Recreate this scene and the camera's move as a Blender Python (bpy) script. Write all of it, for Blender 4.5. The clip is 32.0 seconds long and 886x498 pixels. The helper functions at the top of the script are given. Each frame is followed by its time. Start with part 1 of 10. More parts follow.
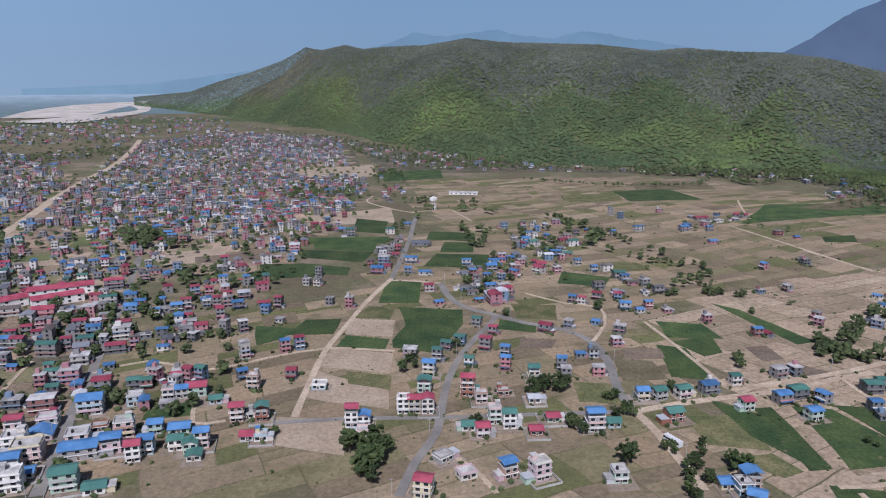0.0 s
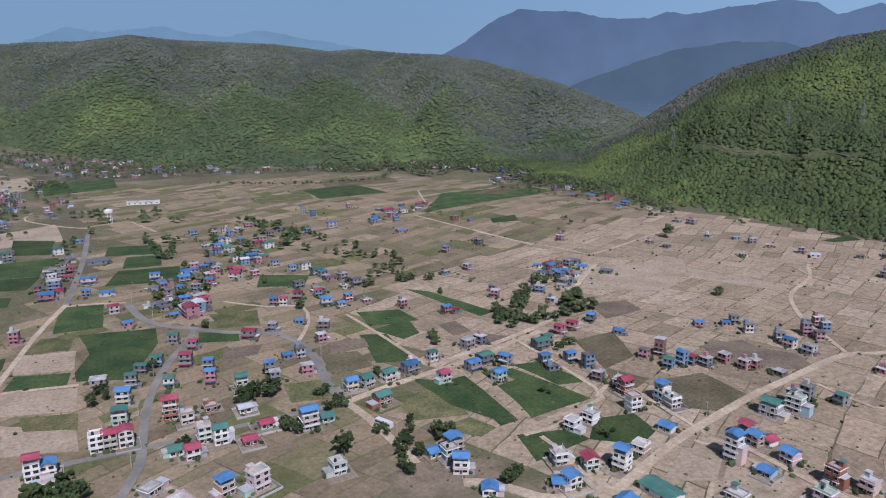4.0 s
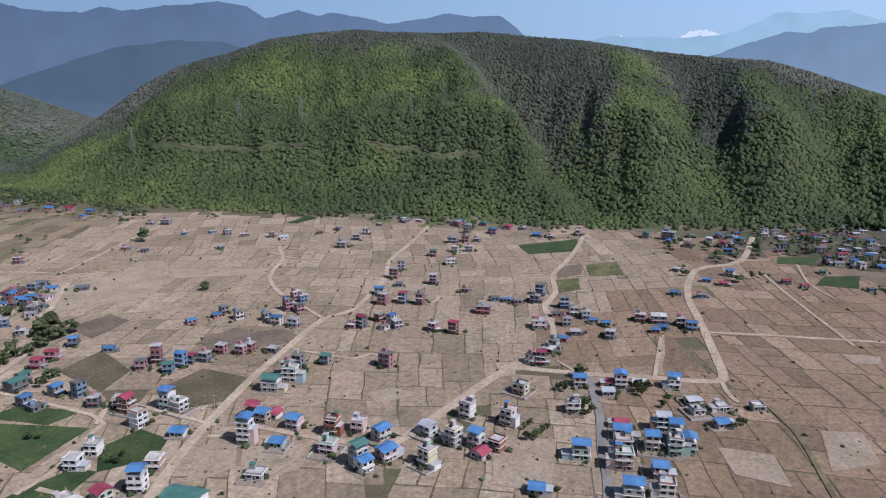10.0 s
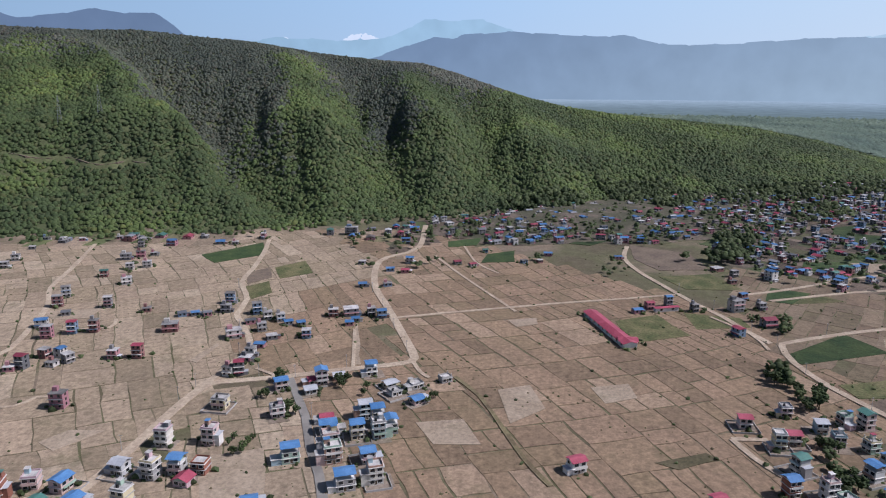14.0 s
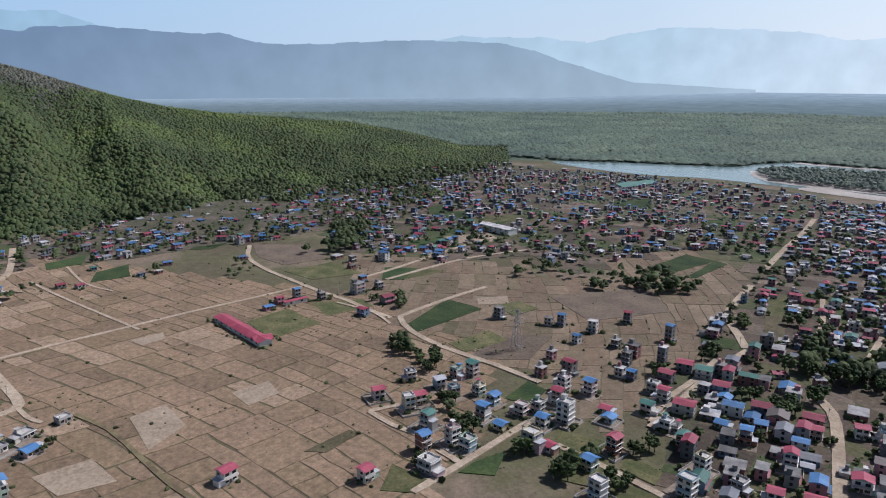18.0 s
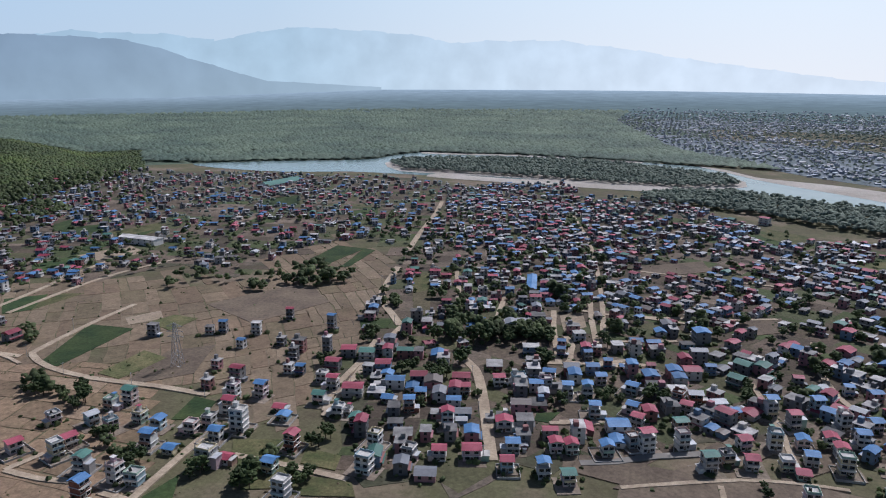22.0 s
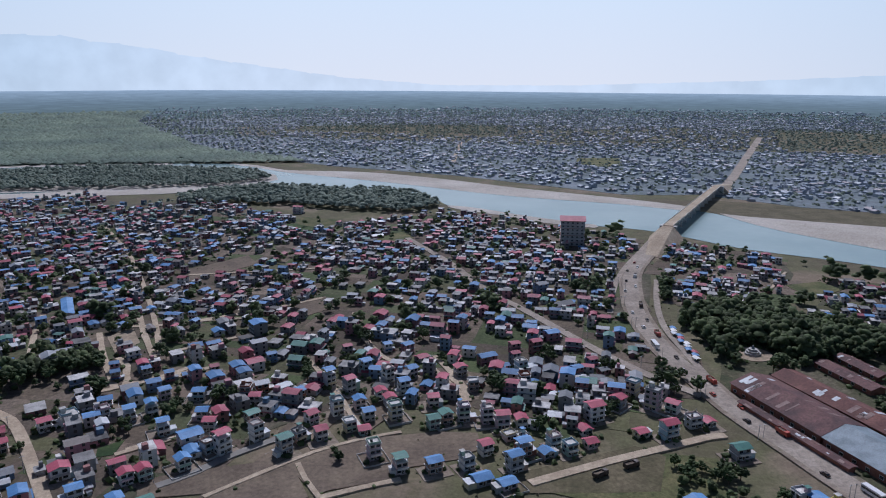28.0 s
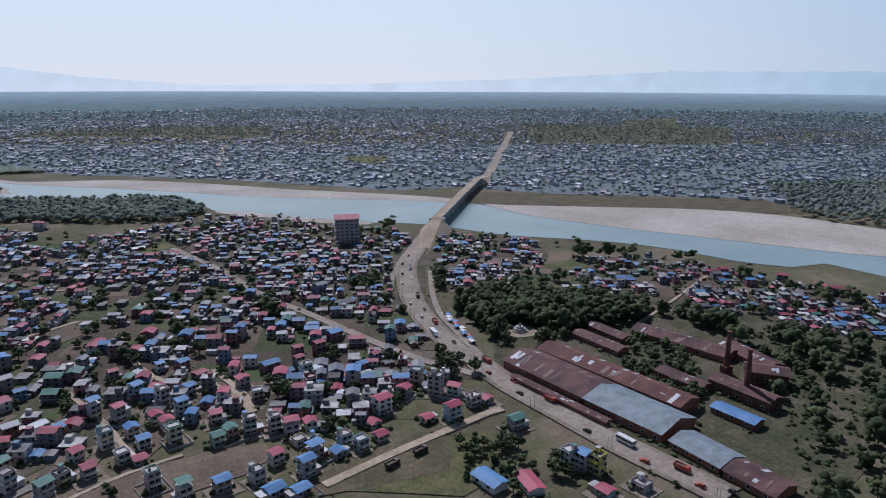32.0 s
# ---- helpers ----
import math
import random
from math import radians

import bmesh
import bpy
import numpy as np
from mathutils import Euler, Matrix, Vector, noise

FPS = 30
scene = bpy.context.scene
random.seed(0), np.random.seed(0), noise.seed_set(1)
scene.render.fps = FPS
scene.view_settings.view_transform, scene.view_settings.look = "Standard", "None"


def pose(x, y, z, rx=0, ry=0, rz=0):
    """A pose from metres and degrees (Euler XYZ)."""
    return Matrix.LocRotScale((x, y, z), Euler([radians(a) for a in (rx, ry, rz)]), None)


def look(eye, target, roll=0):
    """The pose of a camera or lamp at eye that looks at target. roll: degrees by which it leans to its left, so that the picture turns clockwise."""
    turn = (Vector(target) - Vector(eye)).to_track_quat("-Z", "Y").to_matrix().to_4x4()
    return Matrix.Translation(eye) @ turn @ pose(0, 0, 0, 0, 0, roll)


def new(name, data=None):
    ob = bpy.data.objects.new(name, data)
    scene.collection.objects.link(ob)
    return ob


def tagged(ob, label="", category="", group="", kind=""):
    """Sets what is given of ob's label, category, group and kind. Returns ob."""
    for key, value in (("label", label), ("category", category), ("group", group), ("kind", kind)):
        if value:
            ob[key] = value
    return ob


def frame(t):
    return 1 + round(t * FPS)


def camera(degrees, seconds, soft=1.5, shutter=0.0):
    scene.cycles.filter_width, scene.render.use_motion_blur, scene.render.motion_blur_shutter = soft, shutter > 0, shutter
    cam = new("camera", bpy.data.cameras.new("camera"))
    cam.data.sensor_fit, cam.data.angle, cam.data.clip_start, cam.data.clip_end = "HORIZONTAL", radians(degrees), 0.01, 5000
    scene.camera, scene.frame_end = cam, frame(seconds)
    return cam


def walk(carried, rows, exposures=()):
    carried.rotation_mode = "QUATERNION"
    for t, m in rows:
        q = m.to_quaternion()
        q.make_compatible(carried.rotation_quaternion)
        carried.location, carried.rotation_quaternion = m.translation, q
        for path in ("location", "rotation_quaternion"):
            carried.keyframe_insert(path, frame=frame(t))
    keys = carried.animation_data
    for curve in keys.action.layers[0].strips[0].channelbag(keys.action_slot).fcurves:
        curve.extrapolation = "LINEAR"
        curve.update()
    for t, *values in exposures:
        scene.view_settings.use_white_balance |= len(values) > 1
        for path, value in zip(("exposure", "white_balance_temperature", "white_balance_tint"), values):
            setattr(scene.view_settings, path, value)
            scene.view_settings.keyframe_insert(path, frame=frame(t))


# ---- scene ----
cam = camera(63.71, 32.0, soft=1.1)

EYE = (0.0, 0.0, 150.0)
# seconds, yaw, pitch, roll
PATH = [
    (0.0, -0.00, -13.68, 0.02),
    (0.5, -2.82, -13.66, 0.02),
    (1.0, -5.85, -13.65, 0.05),
    (1.5, -9.10, -13.67, 0.04),
    (2.0, -12.14, -13.69, 0.04),
    (2.5, -15.12, -13.68, 0.06),
    (3.0, -18.15, -13.68, 0.05),
    (3.5, -21.40, -13.68, 0.05),
    (5.5, -34.96, -13.68, 0.05),
    (6.0, -38.52, -13.69, 0.05),
    (6.5, -42.10, -13.69, 0.05),
    (7.0, -45.48, -13.71, 0.04),
    (7.5, -49.28, -13.72, 0.03),
    (8.0, -52.83, -13.73, 0.02),
    (8.5, -56.12, -13.74, 0.02),
    (9.0, -59.26, -13.75, -0.00),
    (9.5, -62.59, -13.77, 0.02),
    (10.0, -65.91, -13.77, 0.03),
    (10.5, -69.04, -13.77, 0.03),
    (11.0, -71.97, -13.74, 0.03),
    (11.5, -75.07, -13.70, 0.13),
    (12.0, -78.26, -13.68, 0.16),
    (12.5, -81.47, -13.68, 0.17),
    (13.0, -84.53, -13.68, 0.15),
    (13.5, -87.93, -13.66, 0.13),
    (15.5, -101.41, -13.67, 0.04),
    (16.0, -105.27, -13.68, 0.06),
    (16.5, -110.28, -13.68, 0.05),
    (17.0, -114.73, -13.69, 0.09),
    (17.5, -118.29, -13.71, 0.11),
    (18.0, -121.76, -13.72, 0.12),
    (18.5, -125.16, -13.74, 0.12),
    (19.0, -128.40, -13.76, 0.11),
    (19.5, -132.06, -13.78, 0.13),
    (20.0, -135.54, -13.79, 0.09),
    (20.5, -139.09, -13.79, 0.05),
    (21.0, -142.69, -13.79, 0.06),
    (21.5, -146.41, -13.80, 0.07),
    (22.0, -149.76, -13.78, 0.09),
    (22.5, -153.20, -13.77, 0.09),
    (23.0, -156.16, -13.78, 0.11),
    (23.5, -159.40, -13.78, 0.11),
    (24.0, -162.68, -13.78, 0.11),
    (24.5, -165.91, -13.77, 0.09),
    (25.0, -168.95, -13.76, 0.10),
    (25.5, -172.32, -13.77, 0.08),
    (27.5, -183.41, -13.84, 0.04),
    (28.0, -186.13, -13.84, 0.03),
    (28.5, -188.99, -13.86, 0.01),
    (29.0, -191.50, -13.87, 0.03),
    (29.5, -194.05, -13.87, 0.02),
    (30.0, -196.51, -13.88, 0.03),
    (30.5, -198.78, -13.89, 0.04),
    (31.0, -200.60, -13.89, 0.05),
    (31.5, -202.62, -13.87, 0.05),
    (32.0, -204.50, -13.89, 0.04),
]
# seconds, stops, kelvin, tint
EXPOSURES = [(0.0, -0.12, 5700, 20), (6.0, -0.12, 5600, 20), (13.0, -0.05, 5800, 20), (17.0, -0.08, 5900, 18), (20.0, -0.12, 5850, 16), (23.0, -0.22, 5750, 16), (25.0, -0.28, 5600, 18), (29.0, -0.36, 5500, 18), (32.0, -0.38, 5600, 18)]
walk(cam, [(t, pose(*EYE, 90 + p, 0, y) @ pose(0, 0, 0, 0, 0, r)) for t, y, p, r in PATH], EXPOSURES)

# ---------------------------------------------------------------- light
SUN_FROM = Vector((-0.11, -0.99, 0.0)).normalized()
SUN_UP = radians(50)
world = bpy.data.worlds.new("sky")
scene.world = world
world.use_nodes = True
wt = world.node_tree
sky = wt.nodes.new("ShaderNodeTexSky")
sky.sky_type, sky.sun_disc = "NISHITA", False
sky.sun_elevation = SUN_UP
sky.sun_rotation = math.atan2(SUN_FROM.x, SUN_FROM.y)
sky.altitude, sky.air_density, sky.dust_density, sky.ozone_density = 200.0, 1.0, 1.0, 1.0
wt.nodes["Background"].inputs["Strength"].default_value = 0.056
wt.links.new(sky.outputs[0], wt.nodes["Background"].inputs["Color"])
sun = new("sun", bpy.data.lights.new("sun", "SUN"))
sun.data.energy, sun.data.angle, sun.data.color = 4.5, radians(0.53), (1.0, 0.955, 0.90)
sun.matrix_world = look(SUN_FROM * 3000 * math.cos(SUN_UP) + Vector((0, 0, 3000 * math.sin(SUN_UP))), (0, 0, 0))


# ---------------------------------------------------------------- materials
def surf(name, c1, c2, scale=0.1, rough=0.9, metal=0.0, fine=0.12, spread=0.0, by="object", palette=None, bump=0.0,
         c3=None, ribs=None, spec=0.3, weeds=0.0, thin=0.0):
    """A surface of two colours in large patches, with finer grain over it; palette: colours picked by object or by island."""
    m = bpy.data.materials.new(name)
    m.use_nodes = True
    nt = m.node_tree
    n, ln = nt.nodes, nt.links
    bs = n["Principled BSDF"]
    bs.inputs["Roughness"].default_value, bs.inputs["Metallic"].default_value = rough, metal
    bs.inputs["Specular IOR Level"].default_value = spec
    if rough >= 1.0:
        bs.inputs["Diffuse Roughness"].default_value = 0.2
    geo = n.new("ShaderNodeNewGeometry")
    big = n.new("ShaderNodeTexNoise")
    big.inputs["Scale"].default_value, big.inputs["Detail"].default_value = scale, 4.0
    ln.new(geo.outputs["Position"], big.inputs["Vector"])
    small = n.new("ShaderNodeTexNoise")
    small.inputs["Scale"].default_value, small.inputs["Detail"].default_value = scale * 9, 8.0
    small.inputs["Roughness"].default_value = 0.62
    ln.new(geo.outputs["Position"], small.inputs["Vector"])
    ramp = n.new("ShaderNodeValToRGB")
    ramp.color_ramp.elements[0].position, ramp.color_ramp.elements[1].position = 0.36, 0.64
    ramp.color_ramp.elements[0].color, ramp.color_ramp.elements[1].color = (*c1, 1), (*c2, 1)
    if c3:
        e = ramp.color_ramp.elements.new(0.52)
        e.color = (*c3, 1)
    ln.new(big.outputs["Fac"], ramp.inputs["Fac"])
    colour = ramp.outputs["Color"]
    if by == "object":
        rnd = n.new("ShaderNodeObjectInfo").outputs["Random"]
    else:
        rnd = geo.outputs["Random Per Island"]
    if palette:
        pick = n.new("ShaderNodeValToRGB")
        pick.color_ramp.interpolation = "CONSTANT"
        els = pick.color_ramp.elements
        els[0].color = (*palette[0], 1)
        els[1].position, els[1].color = 1 / len(palette), (*palette[1], 1)
        for i, c in enumerate(palette[2:], 2):
            els.new(i / len(palette)).color = (*c, 1)
        ln.new(rnd, pick.inputs["Fac"])
        mul = n.new("ShaderNodeMix")
        mul.data_type, mul.blend_type = "RGBA", "MULTIPLY"
        mul.inputs["Factor"].default_value = 1.0
        ln.new(pick.outputs["Color"], mul.inputs["A"])
        ln.new(colour, mul.inputs["B"])
        colour = mul.outputs["Result"]
    if spread:
        hop = n.new("ShaderNodeMath")
        hop.operation = "MULTIPLY"
        hop.inputs[1].default_value = 37.7
        ln.new(rnd, hop.inputs[0])
        fr = n.new("ShaderNodeMath")
        fr.operation = "FRACT"
        ln.new(hop.outputs[0], fr.inputs[0])
        mr = n.new("ShaderNodeMapRange")
        mr.inputs["To Min"].default_value, mr.inputs["To Max"].default_value = 1 - spread, 1 + spread
        ln.new(fr.outputs[0], mr.inputs["Value"])
        hv = n.new("ShaderNodeHueSaturation")
        ln.new(mr.outputs[0], hv.inputs["Value"])
        ln.new(colour, hv.inputs["Color"])
        colour = hv.outputs["Color"]
    if fine:
        mr2 = n.new("ShaderNodeMapRange")
        mr2.inputs["From Min"].default_value, mr2.inputs["From Max"].default_value = 0.3, 0.7
        mr2.inputs["To Min"].default_value, mr2.inputs["To Max"].default_value = 1 - fine, 1 + fine
        ln.new(small.outputs["Fac"], mr2.inputs["Value"])
        hv2 = n.new("ShaderNodeHueSaturation")
        ln.new(mr2.outputs[0], hv2.inputs["Value"])
        ln.new(colour, hv2.inputs["Color"])
        colour = hv2.outputs["Color"]
    if rough >= 1.0:      # clods, stubble and tufts on bare and grassy ground
        clod = n.new("ShaderNodeTexNoise")
        clod.inputs["Scale"].default_value, clod.inputs["Detail"].default_value = 0.55, 5.0
        clod.inputs["Roughness"].default_value = 0.75
        ln.new(geo.outputs["Position"], clod.inputs["Vector"])
        mr3 = n.new("ShaderNodeMapRange")
        mr3.inputs["From Min"].default_value, mr3.inputs["From Max"].default_value = 0.36, 0.64
        mr3.inputs["To Min"].default_value, mr3.inputs["To Max"].default_value = 0.78, 1.2
        ln.new(clod.outputs["Fac"], mr3.inputs["Value"])
        hv3 = n.new("ShaderNodeHueSaturation")
        ln.new(mr3.outputs[0], hv3.inputs["Value"])
        ln.new(colour, hv3.inputs["Color"])
        colour = hv3.outputs["Color"]
    if weeds:             # straggling green and dry growth over bare soil
        wd = n.new("ShaderNodeTexNoise")
        wd.inputs["Scale"].default_value, wd.inputs["Detail"].default_value, wd.inputs["Roughness"].default_value = 0.045, 9.0, 0.72
        ln.new(geo.outputs["Position"], wd.inputs["Vector"])
        mr4 = n.new("ShaderNodeMapRange")
        mr4.inputs["From Min"].default_value, mr4.inputs["From Max"].default_value = 0.53, 0.66
        mr4.inputs["To Max"].default_value = weeds
        ln.new(wd.outputs["Fac"], mr4.inputs["Value"])
        grow = n.new("ShaderNodeMix")
        grow.data_type = "RGBA"
        grow.inputs["B"].default_value = (0.085, 0.085, 0.036, 1)
        ln.new(mr4.outputs[0], grow.inputs["Factor"])
        ln.new(colour, grow.inputs["A"])
        colour = grow.outputs["Result"]
    ln.new(colour, bs.inputs["Base Color"])
    if thin:              # leaves let light through
        tr = n.new("ShaderNodeBsdfTranslucent")
        ln.new(colour, tr.inputs["Color"])
        both = n.new("ShaderNodeMixShader")
        both.inputs[0].default_value = thin
        ln.new(bs.outputs[0], both.inputs[1])
        ln.new(tr.outputs[0], both.inputs[2])
        ln.new(both.outputs[0], n["Material Output"].inputs["Surface"])
    if bump or ribs:
        bp = n.new("ShaderNodeBump")
        bp.inputs["Strength"].default_value = bump or 0.5
        bp.inputs["Distance"].default_value = 0.3 if bump else 0.05
        if ribs:
            wv = n.new("ShaderNodeTexWave")
            wv.inputs["Scale"].default_value = ribs
            tc = n.new("ShaderNodeTexCoord")
            ln.new(tc.outputs["Object"], wv.inputs["Vector"])
            ln.new(wv.outputs["Fac"], bp.inputs["Height"])
        else:
            ln.new(small.outputs["Fac"], bp.inputs["Height"])
        ln.new(bp.outputs["Normal"], bs.inputs["Normal"])
    return m


GREY = (0.88, 0.88, 0.88)
ONE = (1.0, 1.0, 1.0)
WALLS = [(0.74, 0.71, 0.66), (0.64, 0.60, 0.53), (0.42, 0.41, 0.39), (0.62, 0.46, 0.42), (0.34, 0.33, 0.32), (0.50, 0.50, 0.50),
         (0.36, 0.48, 0.52), (0.60, 0.52, 0.34), (0.40, 0.26, 0.20), (0.55, 0.40, 0.42), (0.70, 0.68, 0.64), (0.38, 0.50, 0.40)]
TOWN_WALLS = [(0.60, 0.57, 0.53), (0.22, 0.21, 0.20), (0.14, 0.14, 0.145), (0.42, 0.22, 0.23), (0.17, 0.24, 0.33), (0.26, 0.13, 0.12), (0.44, 0.42, 0.39), (0.25, 0.24, 0.24), (0.36, 0.18, 0.20), (0.19, 0.19, 0.20)]
LEAVES = [(1.0, 1.0, 1.0), (1.04, 1.02, 0.93), (0.96, 1.0, 1.0), (1.0, 1.04, 0.93), (1.13, 0.96, 0.90), (0.86, 0.90, 0.92), (1.03, 1.04, 1.0), (0.94, 0.97, 0.94)]
SOIL = [(0.314, 0.244, 0.169), (0.329, 0.254, 0.177), (0.293, 0.227, 0.157), (0.364, 0.290, 0.207), (0.259, 0.200, 0.136), (0.308, 0.240, 0.164), (0.324, 0.247, 0.173), (0.274, 0.214, 0.143), (0.305, 0.236, 0.164), (0.234, 0.183, 0.123), (0.344, 0.270, 0.190)]
# southern plots: browner soil, with darkening towards the sun put into the tones
SOIL_S = [(0.266, 0.187, 0.122), (0.282, 0.197, 0.129), (0.250, 0.176, 0.113), (0.320, 0.232, 0.157), (0.223, 0.156, 0.101), (0.260, 0.184, 0.118), (0.276, 0.192, 0.127), (0.233, 0.168, 0.104), (0.255, 0.179, 0.118), (0.201, 0.143, 0.092)]
M = {
    "ground": surf("earth", (0.115, 0.095, 0.06), (0.20, 0.155, 0.11), 0.014, 1.0, fine=0.22, c3=(0.12, 0.115, 0.06), bump=0.2, weeds=0.60),
    "plot": surf("dry_paddy", (0.90, 0.90, 0.90), (1.06, 1.06, 1.05), 0.03, 1.0, fine=0.30, spread=0.05, by="island", palette=SOIL, bump=0.25, weeds=0.40),
    "plot_o": surf("dry_paddy_near", (0.90, 0.90, 0.90), (1.06, 1.06, 1.05), 0.03, 1.0, fine=0.30, spread=0.05, by="object", palette=SOIL, bump=0.25, weeds=0.40),
    "plot_so": surf("brown_paddy_near", (0.90, 0.90, 0.90), (1.06, 1.06, 1.05), 0.03, 1.0, fine=0.30, spread=0.05, by="object", palette=SOIL_S, bump=0.25, weeds=0.30),
    "plot_s": surf("brown_paddy", (0.90, 0.90, 0.90), (1.06, 1.06, 1.05), 0.03, 1.0, fine=0.30, spread=0.05, by="island", palette=SOIL_S, bump=0.25, weeds=0.30),
    "plot_d": surf("turned_soil", (0.85, 0.85, 0.85), (1.08, 1.07, 1.06), 0.02, 1.0, fine=0.25, spread=0.12, by="island",
                   palette=[(0.212, 0.160, 0.108), (0.222, 0.168, 0.113), (0.198, 0.150, 0.100), (0.190, 0.150, 0.094), (0.202, 0.146, 0.098), (0.232, 0.178, 0.122)], bump=0.3, weeds=0.40),
    "strip": surf("fallow_strip", (0.90, 0.90, 0.88), (1.06, 1.05, 1.0), 0.04, 1.0, fine=0.2, spread=0.10, by="island",
                  palette=[(0.265, 0.208, 0.144), (0.216, 0.170, 0.113), (0.167, 0.147, 0.082), (0.285, 0.222, 0.151), (0.197, 0.161, 0.101), (0.256, 0.194, 0.129), (0.167, 0.131, 0.087), (0.237, 0.184, 0.122), (0.118, 0.121, 0.052)], bump=0.25, weeds=0.75),
    "bund": surf("earth_bund", (0.13, 0.10, 0.06), (0.20, 0.17, 0.09), 0.08, 1.0),
    "green": surf("young_crop", (0.026, 0.052, 0.018), (0.058, 0.085, 0.028), 0.06, 1.0, fine=0.25, spread=0.2, bump=0.4),
    "olive": surf("rough_grass", (0.075, 0.090, 0.034), (0.155, 0.140, 0.066), 0.09, 1.0, fine=0.3, spread=0.15, bump=0.4),
    "drab": surf("fallow_weedy_soil", (0.098, 0.086, 0.047), (0.150, 0.124, 0.075), 0.06, 1.0, fine=0.25, spread=0.15, bump=0.3),
    "dark": surf("ploughed_soil", (0.13, 0.10, 0.075), (0.18, 0.14, 0.10), 0.06, 1.0, fine=0.15, spread=0.1, bump=0.3),
    "dirt": surf("dirt_road", (0.36, 0.285, 0.205), (0.46, 0.375, 0.275), 0.07, 1.0, fine=0.1),
    "asphalt": surf("dusty_asphalt", (0.175, 0.165, 0.15), (0.25, 0.235, 0.21), 0.06, 0.95, fine=0.1),
    "dusty": surf("dusty_highway", (0.265, 0.222, 0.182), (0.355, 0.302, 0.25), 0.05, 1.0, fine=0.15),
    "water": surf("river_water", (0.15, 0.222, 0.225), (0.19, 0.262, 0.262), 0.01, 0.22, fine=0.03, spec=0.5),
    "sand": surf("river_sand", (0.38, 0.34, 0.29), (0.50, 0.46, 0.41), 0.012, 1.0, fine=0.10),
    "wall": surf("plaster_wall", GREY, ONE, 0.3, 0.9, fine=0.10, palette=WALLS),
    "wall_i": surf("plaster_walls", GREY, ONE, 0.3, 0.9, fine=0.10, palette=TOWN_WALLS, by="island"),
    "flat": surf("concrete_roof", (0.195, 0.19, 0.187), (0.36, 0.35, 0.338), 0.2, 0.95, fine=0.2, spread=0.65, by="island"),
    "flat_near": surf("pale_concrete_roof", (0.33, 0.32, 0.30), (0.52, 0.505, 0.48), 0.25, 0.95, fine=0.2, spread=0.18),
    "blue": surf("blue_sheet_roof", (0.050, 0.135, 0.28), (0.088, 0.195, 0.37), 0.15, 0.62, fine=0.14, spread=0.25, by="island", spec=0.3),
    "red": surf("red_sheet_roof", (0.22, 0.038, 0.062), (0.31, 0.068, 0.098), 0.15, 0.62, fine=0.14, spread=0.25, by="island", spec=0.3),
    "greenroof": surf("green_sheet_roof", (0.05, 0.13, 0.11), (0.07, 0.17, 0.14), 0.15, 0.62, fine=0.14, spread=0.2, by="island", spec=0.3),
    "tin": surf("grey_tin_roof", (0.86, 0.86, 0.88), (1.06, 1.06, 1.06), 0.12, 0.58, fine=0.16, spread=0.15, by="island", spec=0.38,
                palette=[(0.117, 0.125, 0.136), (0.156, 0.164, 0.179), (0.098, 0.101, 0.109), (0.211, 0.222, 0.238), (0.140, 0.144, 0.152), (0.380, 0.395, 0.410), (0.121, 0.101, 0.090), (0.172, 0.183, 0.203), (0.520, 0.530, 0.540), (0.129, 0.140, 0.160)]),
    "rust": surf("rusty_tin_roof", (0.062, 0.034, 0.034), (0.13, 0.068, 0.060), 0.10, 0.8, fine=0.35, c3=(0.115, 0.055, 0.052)),
    "rust_red": surf("red_rusted_sheet", (0.085, 0.034, 0.029), (0.155, 0.068, 0.054), 0.10, 0.8, fine=0.3, c3=(0.112, 0.046, 0.038)),
    "steelblue": surf("grey_blue_sheet", (0.125, 0.160, 0.185), (0.20, 0.245, 0.275), 0.2, 0.7, fine=0.2, spec=0.4),
    "rust_pale": surf("faded_rusty_sheet", (0.15, 0.095, 0.085), (0.24, 0.17, 0.15), 0.3, 0.8, fine=0.3),
    "pale": surf("bare_pale_ground", (0.300, 0.236, 0.168), (0.362, 0.290, 0.212), 0.05, 1.0, fine=0.12, weeds=0.35),
    "paint_white": surf("white_car_paint", (0.6, 0.6, 0.6), (0.65, 0.65, 0.65), 1.0, 0.3, fine=0.0, spec=0.5),
    "paint_red": surf("red_truck_paint", (0.35, 0.05, 0.03), (0.4, 0.07, 0.04), 1.0, 0.4, fine=0.0, spec=0.5),
    "paint_dark": surf("dark_truck_paint", (0.05, 0.035, 0.03), (0.07, 0.05, 0.04), 1.0, 0.5, fine=0.0),
    "rubber": surf("tyre_rubber", (0.02, 0.02, 0.02), (0.03, 0.03, 0.03), 1.0, 0.9, fine=0.0),
    # far town: distance haze mixed into wall, roof and ground colours
    "wall_far": surf("hazed_far_walls", GREY, ONE, 0.3, 0.9, fine=0.05, palette=[(0.33, 0.36, 0.41), (0.29, 0.32, 0.37), (0.44, 0.46, 0.50), (0.31, 0.33, 0.38)], by="island"),
    "roof_far": surf("hazed_far_roofs", GREY, ONE, 0.3, 0.6, fine=0.05, palette=[(0.22, 0.25, 0.30), (0.27, 0.30, 0.35), (0.20, 0.24, 0.29), (0.50, 0.51, 0.53), (0.27, 0.24, 0.25), (0.21, 0.25, 0.30), (0.23, 0.27, 0.34), (0.33, 0.35, 0.39)], by="island"),
    "cityground": surf("hazed_town_ground", (0.185, 0.212, 0.236), (0.230, 0.256, 0.284), 0.01, 1.0, fine=0.25, c3=(0.145, 0.178, 0.185)),
